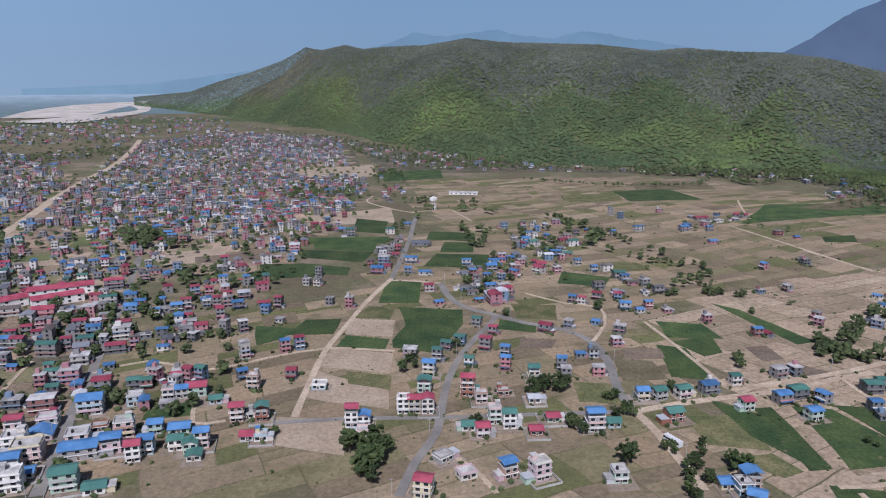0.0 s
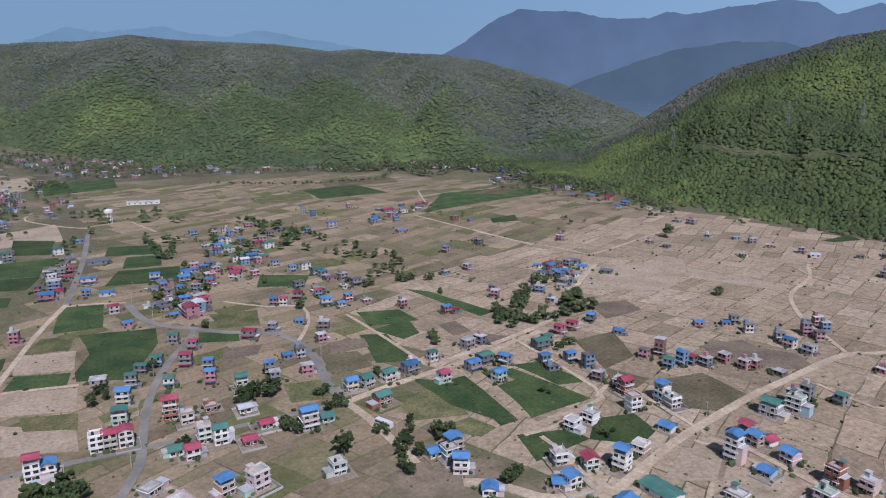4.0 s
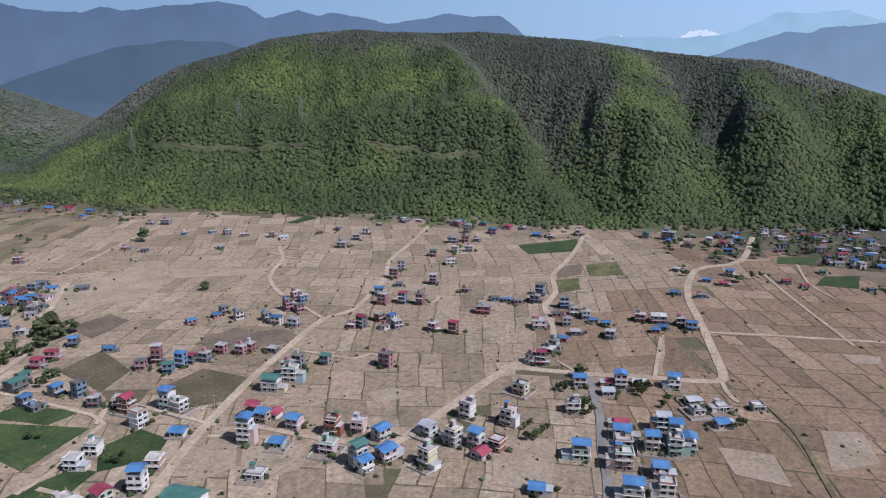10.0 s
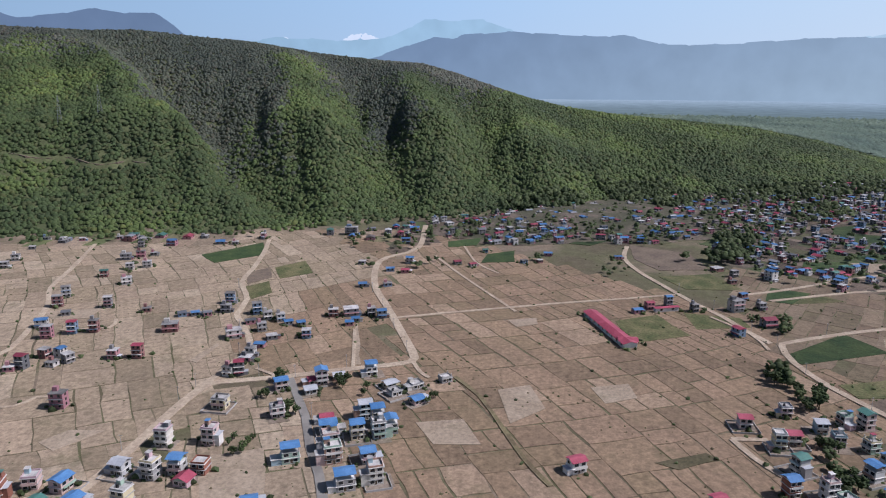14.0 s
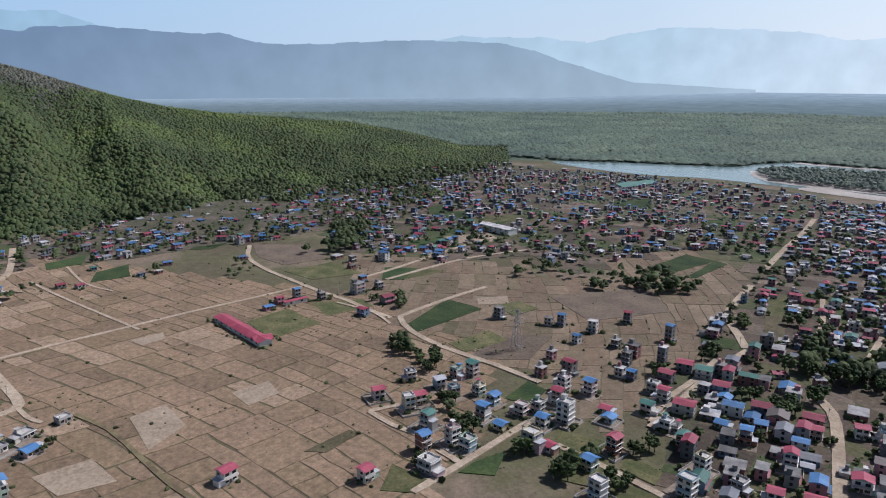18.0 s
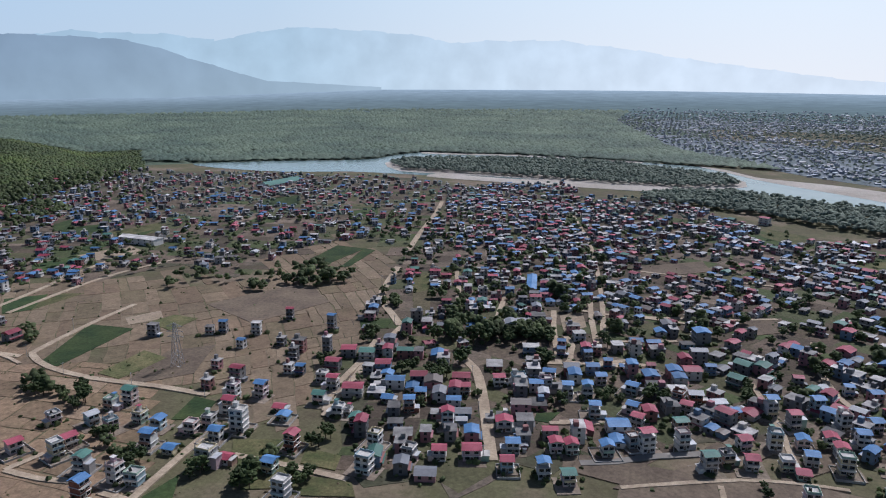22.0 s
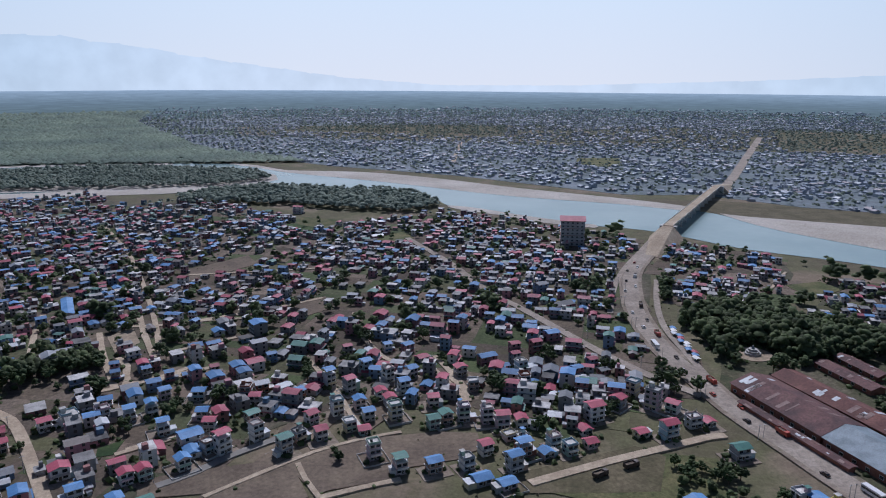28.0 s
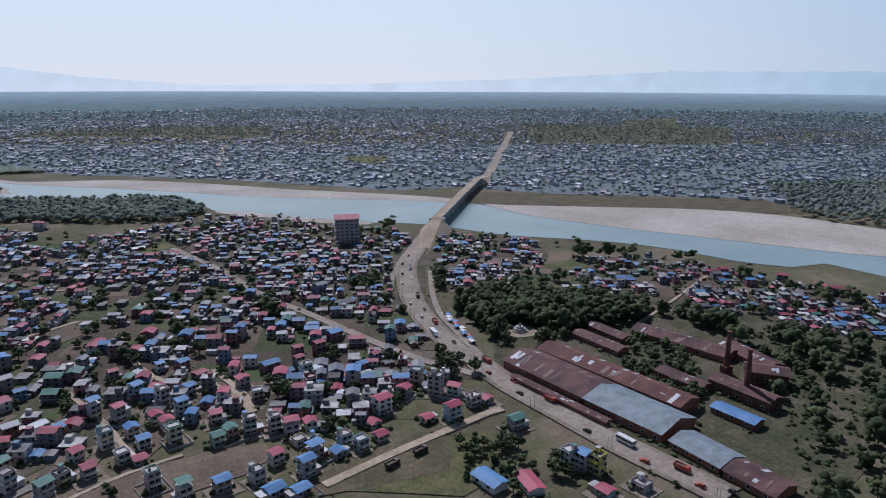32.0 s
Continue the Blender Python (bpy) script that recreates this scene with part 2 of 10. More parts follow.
    # distant trees: grey-green comes from haze put into the leaf colour
    "riverwood": surf("hazed_wood_leaves", (0.122, 0.156, 0.124), (0.172, 0.206, 0.160), 0.02, 0.9, fine=0.2, spread=0.15, by="island", thin=0.15),
    "whitewall": surf("white_wall", (0.62, 0.60, 0.57), (0.74, 0.72, 0.69), 0.2, 0.85, fine=0.08),
    "yellow": surf("yellow_wall", (0.62, 0.50, 0.10), (0.68, 0.55, 0.14), 0.2, 0.85, fine=0.08),
    "brick": surf("brick_wall", (0.22, 0.09, 0.06), (0.30, 0.13, 0.09), 0.3, 0.95, fine=0.15),
    "trim": surf("painted_trim", (0.55, 0.53, 0.50), (0.66, 0.64, 0.60), 0.4, 0.8, fine=0.05),
    "glass": surf("dark_window", (0.015, 0.02, 0.025), (0.03, 0.035, 0.04), 1.0, 0.15, fine=0.0, spec=0.6),
    "tank": surf("black_plastic", (0.02, 0.02, 0.02), (0.03, 0.03, 0.03), 1.0, 0.5, fine=0.0),
    "bark": surf("bark", (0.10, 0.075, 0.05), (0.16, 0.12, 0.085), 0.8, 0.95, fine=0.2),
    "leaf": surf("dark_leaves", (0.046, 0.072, 0.026), (0.086, 0.118, 0.042), 0.12, 0.75, fine=0.4, spread=0.35, thin=0.35),
    # leaf colour lightened to stand for haze over backlit southern trees
    "leaf_i": surf("haze_lightened_leaves", (0.078, 0.108, 0.046), (0.134, 0.168, 0.072), 0.05, 0.75, fine=0.4, spread=0.4, by="island", thin=0.5),
    "forest": surf("sal_forest_leaves", (0.042, 0.062, 0.022), (0.090, 0.124, 0.034), 0.006, 0.8, fine=0.25, spread=0.22, by="island", palette=LEAVES,
                   c3=(0.062, 0.088, 0.028)),
    "forest_dry": surf("dry_forest_leaves", (0.064, 0.070, 0.058), (0.098, 0.102, 0.080), 0.006, 0.8, fine=0.25, spread=0.30, by="island", palette=LEAVES,
                       c3=(0.050, 0.058, 0.043)),
    # dry dark leaves that also carry painted slope shade
    "forest_dark": surf("shaded_dry_leaves", (0.046, 0.056, 0.043), (0.074, 0.083, 0.058), 0.006, 0.8, fine=0.25, spread=0.25, by="island", palette=LEAVES),
    # long hill: green and dry leaves, both muted in colour for haze
    "forest2": surf("hazed_hill_leaves", (0.052, 0.080, 0.037), (0.108, 0.155, 0.048), 0.003, 0.8, fine=0.2, spread=0.25, by="island",
                    c3=(0.072, 0.104, 0.042)),
    "forest2_dry": surf("hazed_hill_dry_leaves", (0.070, 0.084, 0.066), (0.106, 0.116, 0.088), 0.004, 0.8, fine=0.2, spread=0.25, by="island"),
    "yard": surf("trodden_yards", (0.07, 0.072, 0.042), (0.145, 0.116, 0.09), 0.03, 1.0, fine=0.35, c3=(0.092, 0.085, 0.055)),
    "yardplot": surf("town_yards", (0.80, 0.80, 0.80), (1.10, 1.08, 1.05), 0.05, 1.0, fine=0.3, spread=0.15, by="island",
                     palette=[(0.128, 0.098, 0.074), (0.092, 0.073, 0.056), (0.104, 0.102, 0.054), (0.074, 0.096, 0.040), (0.19, 0.150, 0.116), (0.115, 0.09, 0.066), (0.145, 0.112, 0.086), (0.09, 0.10, 0.050)], bump=0.3, weeds=0.60),
    "yardplot_dry": surf("dry_town_yards", (0.80, 0.80, 0.80), (1.10, 1.08, 1.05), 0.05, 1.0, fine=0.3, spread=0.15, by="island",
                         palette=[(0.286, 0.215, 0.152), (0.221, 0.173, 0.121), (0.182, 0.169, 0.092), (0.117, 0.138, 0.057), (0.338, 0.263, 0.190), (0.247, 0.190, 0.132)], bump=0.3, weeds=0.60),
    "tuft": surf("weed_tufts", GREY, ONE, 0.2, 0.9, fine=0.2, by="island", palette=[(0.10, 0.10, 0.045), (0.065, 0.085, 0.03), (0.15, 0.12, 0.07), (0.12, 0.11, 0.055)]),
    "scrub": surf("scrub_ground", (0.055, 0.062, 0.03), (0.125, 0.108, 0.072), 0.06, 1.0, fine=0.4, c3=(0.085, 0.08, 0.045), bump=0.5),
    "yard_near": surf("swept_yard", (0.20, 0.158, 0.12), (0.29, 0.24, 0.19), 0.06, 1.0, fine=0.15, weeds=0.60),
    # forest of the plain, blued and dulled in colour to imitate distance haze
    "plain": surf("hazed_forest_leaves", (0.072, 0.108, 0.084), (0.122, 0.164, 0.116), 0.006, 0.85, fine=0.2, spread=0.2, by="island"),
    "forestfloor": surf("forest_floor", (0.066, 0.094, 0.066), (0.10, 0.132, 0.088), 0.01, 1.0, fine=0.3),
    "hillsoil": surf("leaf_litter", (0.066, 0.084, 0.036), (0.10, 0.112, 0.05), 0.01, 1.0, fine=0.3),
    "steel": surf("galvanised_steel", (0.30, 0.31, 0.32), (0.40, 0.41, 0.42), 0.5, 0.5, metal=0.6),
    "concrete": surf("weathered_concrete", (0.33, 0.32, 0.30), (0.44, 0.43, 0.41), 0.08, 0.95, fine=0.12),
    "chimney": surf("sooty_brick", (0.12, 0.055, 0.04), (0.18, 0.085, 0.06), 0.2, 0.95, fine=0.15),
}


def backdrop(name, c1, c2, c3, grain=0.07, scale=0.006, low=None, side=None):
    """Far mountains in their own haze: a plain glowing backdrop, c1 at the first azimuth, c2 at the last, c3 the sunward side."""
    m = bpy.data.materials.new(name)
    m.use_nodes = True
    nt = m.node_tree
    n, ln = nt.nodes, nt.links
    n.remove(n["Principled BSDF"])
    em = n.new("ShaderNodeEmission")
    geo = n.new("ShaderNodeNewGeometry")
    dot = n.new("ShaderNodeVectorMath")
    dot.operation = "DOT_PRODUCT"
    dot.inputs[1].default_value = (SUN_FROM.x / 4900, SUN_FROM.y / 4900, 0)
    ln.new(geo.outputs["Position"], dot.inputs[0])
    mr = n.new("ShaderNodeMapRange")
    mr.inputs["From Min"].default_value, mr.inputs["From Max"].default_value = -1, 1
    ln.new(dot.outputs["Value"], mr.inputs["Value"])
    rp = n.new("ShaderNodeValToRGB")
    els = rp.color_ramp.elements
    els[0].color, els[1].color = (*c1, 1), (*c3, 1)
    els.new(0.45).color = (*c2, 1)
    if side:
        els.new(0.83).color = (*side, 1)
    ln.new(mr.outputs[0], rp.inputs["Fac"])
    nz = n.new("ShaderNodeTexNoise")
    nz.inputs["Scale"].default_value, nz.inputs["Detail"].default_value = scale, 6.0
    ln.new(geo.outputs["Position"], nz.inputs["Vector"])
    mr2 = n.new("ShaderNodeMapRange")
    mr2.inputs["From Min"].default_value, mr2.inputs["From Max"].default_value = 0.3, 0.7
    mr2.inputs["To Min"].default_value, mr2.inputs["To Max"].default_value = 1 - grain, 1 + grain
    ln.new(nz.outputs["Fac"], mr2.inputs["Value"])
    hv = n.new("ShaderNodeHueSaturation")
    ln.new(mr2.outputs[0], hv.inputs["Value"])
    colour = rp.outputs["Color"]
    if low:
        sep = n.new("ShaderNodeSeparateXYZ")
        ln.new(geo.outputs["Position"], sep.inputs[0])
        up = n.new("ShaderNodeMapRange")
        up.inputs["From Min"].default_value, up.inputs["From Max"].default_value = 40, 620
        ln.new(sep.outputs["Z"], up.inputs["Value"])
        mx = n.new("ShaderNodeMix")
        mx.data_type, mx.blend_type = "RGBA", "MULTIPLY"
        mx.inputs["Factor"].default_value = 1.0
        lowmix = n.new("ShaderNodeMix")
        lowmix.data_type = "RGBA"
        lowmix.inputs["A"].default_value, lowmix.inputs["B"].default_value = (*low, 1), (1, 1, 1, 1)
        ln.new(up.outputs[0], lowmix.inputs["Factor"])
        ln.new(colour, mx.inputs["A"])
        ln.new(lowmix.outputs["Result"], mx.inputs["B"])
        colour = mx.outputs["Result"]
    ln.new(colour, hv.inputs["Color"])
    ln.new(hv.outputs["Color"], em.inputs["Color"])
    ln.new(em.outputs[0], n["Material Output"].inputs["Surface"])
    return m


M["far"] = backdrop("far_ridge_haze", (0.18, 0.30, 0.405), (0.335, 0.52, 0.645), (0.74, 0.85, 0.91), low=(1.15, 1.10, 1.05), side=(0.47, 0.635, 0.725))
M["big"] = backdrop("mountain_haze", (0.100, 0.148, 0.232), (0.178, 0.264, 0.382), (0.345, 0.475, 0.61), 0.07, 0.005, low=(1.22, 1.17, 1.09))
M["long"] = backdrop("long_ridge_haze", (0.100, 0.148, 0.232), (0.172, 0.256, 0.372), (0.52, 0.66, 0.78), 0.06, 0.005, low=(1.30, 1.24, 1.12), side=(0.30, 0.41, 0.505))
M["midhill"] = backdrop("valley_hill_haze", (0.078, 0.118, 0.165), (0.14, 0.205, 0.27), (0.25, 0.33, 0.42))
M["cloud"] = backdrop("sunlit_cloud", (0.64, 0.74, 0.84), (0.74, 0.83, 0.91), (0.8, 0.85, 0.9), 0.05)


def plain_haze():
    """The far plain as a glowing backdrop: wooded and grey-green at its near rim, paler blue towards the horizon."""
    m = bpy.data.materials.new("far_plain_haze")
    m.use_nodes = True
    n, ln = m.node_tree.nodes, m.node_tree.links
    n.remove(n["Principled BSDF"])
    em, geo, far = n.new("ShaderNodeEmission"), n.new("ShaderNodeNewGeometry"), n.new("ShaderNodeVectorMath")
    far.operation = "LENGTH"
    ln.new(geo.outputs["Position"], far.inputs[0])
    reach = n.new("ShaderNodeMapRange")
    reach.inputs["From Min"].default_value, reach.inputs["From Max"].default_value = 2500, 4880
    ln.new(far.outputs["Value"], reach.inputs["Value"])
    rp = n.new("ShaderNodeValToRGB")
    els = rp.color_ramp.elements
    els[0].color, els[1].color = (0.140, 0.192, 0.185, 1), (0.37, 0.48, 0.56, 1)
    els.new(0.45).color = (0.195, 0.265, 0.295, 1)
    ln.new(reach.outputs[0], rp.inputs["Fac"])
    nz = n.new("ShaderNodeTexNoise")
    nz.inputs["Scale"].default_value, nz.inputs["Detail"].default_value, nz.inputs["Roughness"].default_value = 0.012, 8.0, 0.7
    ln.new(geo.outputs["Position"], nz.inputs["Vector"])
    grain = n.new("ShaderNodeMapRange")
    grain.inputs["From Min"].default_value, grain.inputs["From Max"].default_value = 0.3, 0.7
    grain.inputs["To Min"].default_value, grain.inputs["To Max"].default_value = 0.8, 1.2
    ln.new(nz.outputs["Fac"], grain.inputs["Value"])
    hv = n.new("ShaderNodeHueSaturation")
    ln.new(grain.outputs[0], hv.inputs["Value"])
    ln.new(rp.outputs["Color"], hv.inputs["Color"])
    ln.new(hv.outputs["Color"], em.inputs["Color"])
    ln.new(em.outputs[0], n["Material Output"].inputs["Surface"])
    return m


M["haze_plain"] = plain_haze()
M["haze_sky"] = backdrop("low_sky_haze", (0.228, 0.362, 0.485), (0.425, 0.618, 0.785), (0.89, 0.98, 0.985), 0.0, 0.006, (1.10, 1.0, 0.94), side=(0.62, 0.765, 0.835))


# ---------------------------------------------------------------- building blocks
class Mesh:
    """Collects boxes and faces, then makes one mesh of them."""

    def __init__(self):
        self.v, self.f, self.m = [], [], []

    def quad(self, pts, mat=0):
        i = len(self.v)
        self.v += [tuple(p) for p in pts]
        self.f.append(tuple(range(i, i + len(pts))))
        self.m.append(mat)

    def hexa(self, low, high, mat=0):
        """A closed block between two rings of corners."""
        i, k = len(self.v), len(low)
        self.v += [tuple(p) for p in low] + [tuple(p) for p in high]
        self.f.append(tuple(range(i + k - 1, i - 1, -1)))
        self.f.append(tuple(range(i + k, i + 2 * k)))
        for j in range(k):
            n = (j + 1) % k
            self.f.append((i + j, i + n, i + k + n, i + k + j))
        self.m += [mat] * (k + 2)

    def box(self, x0, y0, z0, x1, y1, z1, mat=0):
        ring = [(x0, y0), (x1, y0), (x1, y1), (x0, y1)]
        self.hexa([(x, y, z0) for x, y in ring], [(x, y, z1) for x, y in ring], mat)

    def tube(self, x, y, z0, z1, r0, r1, sides=8, mat=0):
        ring = [(math.cos(6.2832 * i / sides), math.sin(6.2832 * i / sides)) for i in range(sides)]
        self.hexa([(x + r0 * a, y + r0 * b, z0) for a, b in ring], [(x + r1 * a, y + r1 * b, z1) for a, b in ring], mat)

    def bar(self, p, q, r, mat=0):
        """A thin square bar from p to q."""
        p, q = Vector(p), Vector(q)
        d = (q - p).normalized()
        a = d.cross(Vector((0, 0, 1)) if abs(d.z) < 0.9 else Vector((1, 0, 0))).normalized() * r
        b = d.cross(a).normalized() * r
        ring = [a + b, a - b, -a - b, -a + b]
        self.hexa([p + o for o in ring], [q + o for o in ring], mat)

    def gable(self, x0, y0, x1, y1, z, rise, over=0.6, t=0.12, along="x", mat=0):
        """Two sloping sheets with thickness."""
        x0, y0, x1, y1 = x0 - over, y0 - over, x1 + over, y1 + over
        if along == "x":
            yc = (y0 + y1) / 2
            prof = [(y0, z), (yc, z + rise), (y1, z), (y1, z + t), (yc, z + rise + t * 1.3), (y0, z + t)]
            self.hexa([(x0, y, h) for y, h in prof], [(x1, y, h) for y, h in prof], mat)
        else:
            xc = (x0 + x1) / 2
            prof = [(x0, z), (xc, z + rise), (x1, z), (x1, z + t), (xc, z + rise + t * 1.3), (x0, z + t)]
            self.hexa([(x, y1, h) for x, h in prof], [(x, y0, h) for x, h in prof], mat)

    def ring(self, x0, y0, x1, y1, z0, z1, t, mat=0):
        """A closed low wall round a rectangle, one piece."""
        i = len(self.v)
        for e in (0, t):
            for z in (z0, z1):
                self.v += [(x0 + e, y0 + e, z), (x1 - e, y0 + e, z), (x1 - e, y1 - e, z), (x0 + e, y1 - e, z)]
        for j in range(4):
            n = (j + 1) % 4
            self.f += [(i + j, i + n, i + 4 + n, i + 4 + j), (i + 4 + j, i + 4 + n, i + 12 + n, i + 12 + j), (i + 12 + j, i + 12 + n, i + 8 + n, i + 8 + j)]
        self.m += [mat] * 12

    def frame_pane(self, w, h, d, t):
        """A frame with a sunk pane, one piece, facing -y."""
        i = len(self.v)
        rect = lambda e, y: [(-w + e, y, e), (w - e, y, e), (w - e, y, h - e), (-w + e, y, h - e)]
        self.v += rect(0, 0.02) + rect(0, -d) + rect(t, -d) + rect(t, -0.01)
        for j in range(4):
            n = (j + 1) % 4
            for a in (0, 4, 8):
                self.f.append((i + a + j, i + a + n, i + a + 4 + n, i + a + 4 + j))
                self.m.append(0)
        self.f.append((i + 12, i + 13, i + 14, i + 15))
        self.m.append(1)

    def make(self, name, mats, smooth=False):
        me = bpy.data.meshes.new(name)
        me.from_pydata(self.v, [], self.f)
        for m in mats:
            me.materials.append(m)
        if len(mats) > 1:
            me.polygons.foreach_set("material_index", self.m)
        me.polygons.foreach_set("use_smooth", [smooth] * len(self.f))
        me.update()
        return me


def part(name, mesh, parent, label="", at=None):
    ob = new(name, mesh)
    ob.parent = parent
    if at is not None:
        ob.matrix_basis = at
    if label:
        ob["label"] = label
    return ob


def array_mesh(name, verts, faces, mats, index=None, smooth=False):
    """A mesh from numpy arrays: verts (n, 3), faces (m, 3 or 4)."""
    me = bpy.data.meshes.new(name)
    k = faces.shape[1]
    me.vertices.add(len(verts))
    me.vertices.foreach_set("co", np.ascontiguousarray(verts, dtype=np.float32).ravel())
    me.loops.add(faces.size)
    me.loops.foreach_set("vertex_index", np.ascontiguousarray(faces, dtype=np.int32).ravel())
    me.polygons.add(len(faces))
    me.polygons.foreach_set("loop_start", np.arange(0, faces.size, k, dtype=np.int32))
    for m in mats:
        me.materials.append(m)
    if index is not None:
        me.polygons.foreach_set("material_index", np.ascontiguousarray(index, dtype=np.int32))
    me.polygons.foreach_set("use_smooth", np.full(len(faces), smooth))
    me.update(calc_edges=True)
    me.validate()
    return me


def inside(poly, x, y):
    """Which of the points x, y (arrays) lie in the polygon."""
    x, y = np.asarray(x, float), np.asarray(y, float)
    r = np.zeros(x.shape, bool)
    for (ax, ay), (bx, by) in zip(poly, poly[1:] + poly[:1]):
        if ay == by:
            continue
        c = (ay > y) != (by > y)
        r ^= c & (x < (bx - ax) * (y - ay) / (by - ay) + ax)
    return r


def wobble(x, y, scale, seed=0):
    """Smooth waves in two directions, about -1 to 1."""
    a = np.zeros(np.shape(x))
    rs = np.random.RandomState(seed)
    for k in range(7):
        an, ph, f = rs.rand() * 6.28, rs.rand() * 6.28, (0.6 + 0.9 * k * 0.5) / scale
        a = a + np.sin((x * math.cos(an) + y * math.sin(an)) * f * 6.28 + ph) / (1 + 0.5 * k)
    return a / 2.4


# ---------------------------------------------------------------- terrain
# azimuth (clockwise from +y), distance of the foot, distance of the crest, elevation of the crest seen from the eye
HILL_A = [(-23.2, 3600, 4300, -1.6), (-19.1, 3000, 3900, -1.25), (-17, 2800, 3700, -0.5), (-14.8, 2500, 3350, 0.1), (-12.1, 2250, 3100, 1.1), (-10.5, 2150, 3000, 2.0),
          (-9.3, 2050, 2900, 1.8), (-7.5, 1900, 2800, 2.2), (-6.2, 1760, 2720, 1.9), (-4.2, 1600, 2620, 2.1), (-1.3, 1450, 2560, 2.2), (1.8, 1330, 2500, 2.7), (5, 1270, 2500, 2.4),
          (8.5, 1235, 2500, 2.3), (12, 1235, 2500, 2.2), (15.9, 1245, 2480, 1.7), (18.1, 1250, 2450, 1.9), (21.5, 1260, 2400, 1.6), (24, 1262, 2370, 1.5), (27.4, 1270, 2300, 1.1),
          (30, 1300, 2240, 0.4), (32.4, 1335, 2190, -0.25), (35.3, 1395, 2110, -1.2), (39.2, 1490, 2010, -2.8), (41.5, 1550, 1960, -3.6), (44, 1600, 1900, -4.8)]
HILL_B = [(28, 1250, 1350, -7.4), (34.7, 1050, 1370, -6.8), (39.2, 950, 1450, -4.2), (43.6, 890, 1490, -0.95), (46.2, 865, 1500, 0.45), (49.6, 832, 1500, 1.35),
          (52.8, 808, 1500, 2.45), (56, 785, 1500, 2.9), (59.3, 770, 1500, 3.2), (61.1, 762, 1500, 3.05), (65.4, 747, 1515, 2.95), (68.9, 740, 1520, 3.05), (71.9, 732, 1510, 2.75),
          (76.7, 726, 1490, 2.35), (81.8, 734, 1455, 1.55), (85.9, 752, 1425, 1.1), (89.8, 774, 1405, 0.8), (92.6, 790, 1392, 0.0), (95.2, 805, 1380, -0.9), (98.1, 805, 1380, -1.85),
          (101, 800, 1385, -2.5), (104.9, 850, 1395, -3.05), (110, 970, 1425, -3.45), (114.5, 1030, 1450, -3.85), (119, 1060, 1490, -4.65), (123.5, 1150, 1500, -5.8), (127, 1260, 1500, -6.9)]
# spurs (+) and gullies (-) running down the hills: azimuth at the crest, azimuth at the foot, level
SPURS_B = [(44, 30, 0.0), (55.6, 41, 0.6), (59.4, 52.7, -0.35), (61.3, 64.0, 0.35), (62.6, 74.5, 0.8), (66.0, 78.5, -0.9), (79.0, 82.5, 0.9), (83.8, 88.2, -0.5), (87.5, 91.4, 0.7),
           (91.5, 96.9, -0.45), (95.5, 101, 0.5), (101, 108, -0.35), (106, 116, 0.3), (114, 127, 0.0)]
SPURS_A = [(-22, -24, 0.0), (-14, -17, 0.5), (-11, -14.5, -0.5), (-7.8, -11.5, 0.7), (-4.2, -7.5, -0.7), (1.8, -1.4, 0.8), (5.5, 5, -0.5), (9, 9.5, 0.5), (12, 13, -0.6), (15.9, 17.4, 0.7),
           (20.5, 21.9, -0.6), (24.0, 26, 0.8), (28.5, 31.5, -0.8), (33, 36, 0.5), (37, 41, 0.0)]


def lateral(spurs, az, up):
    """Level between the spur lines, -1 in the gullies to 1 on the spurs."""
    out = np.zeros(np.shape(az))
    for (t0, b0, l0), (t1, b1, l1) in zip(spurs, spurs[1:]):
        a0, a1 = b0 + (t0 - b0) * up, b1 + (t1 - b1) * up
        k = np.clip((az - a0) / (a1 - a0), 0, 1)
        out = np.where((az >= a0) & (az < a1), l0 + (l1 - l0) * k * k * (3 - 2 * k), out)
    return out


def hill(rows, az, r, k):
    t = np.array(rows, float)
    rb, rc = np.interp(az, t[:, 0], t[:, 1]), np.interp(az, t[:, 0], t[:, 2])
    zc = 150 + rc * np.tan(np.radians(np.interp(az, t[:, 0], t[:, 3])))
    zc = np.where((az < t[0, 0]) | (az > t[-1, 0]), 0, np.maximum(zc, 0))
    s = (r - rb) / (rc - rb)
    up = np.clip(s, 0, 1)
    body = zc * (up ** 1.1 * 0.72 + 0.28 * up * up * (3 - 2 * up))
    near = k == 5
    warp = az + 0.8 * wobble(az * 20, r * 0.3, 160, k + 9)
    spur = (lateral(SPURS_B if near else SPURS_A, warp, up) * (36 if near else 44) + wobble(az * 30 - r * 0.2, r * 0.2, 190, k + 4) * 9 + wobble(az * 26 + r * 0.1, r * 0.35, 90, k + 6) * 4.5)
    spur = spur * np.sin(np.pi * up ** 0.85) ** 0.9 * np.clip(zc / 150, 0, 1)
    bench = 26 * np.exp(-((r - rb - 230) / 75) ** 2) * np.clip(zc / 250, 0, 1) * near
    back = np.clip((r - rc) / 900, 0, 1)
    return np.where(s <= 0, 0, np.where(s < 1, np.maximum(body + spur + bench, 0), zc * (1 - back * back * (3 - 2 * back))))


def height(x, y):
    x, y = np.asarray(x, float), np.asarray(y, float)
    r = np.hypot(x, y)
    az = np.degrees(np.arctan2(x, y))
    az = np.where(az < -60, az + 360, az)
    far = np.interp(az, [0, 90, 100, 130, 145, 165, 200, 240, 300], [38, 20, 2, 8, 50, 48, 26, 26, 30])
    rise = np.clip((r - 2200) / 2700, 0, 1) ** 1.3 * far
    return np.maximum(np.maximum(hill(HILL_A, az, r, 3), hill(HILL_B, az, r, 5)), rise)


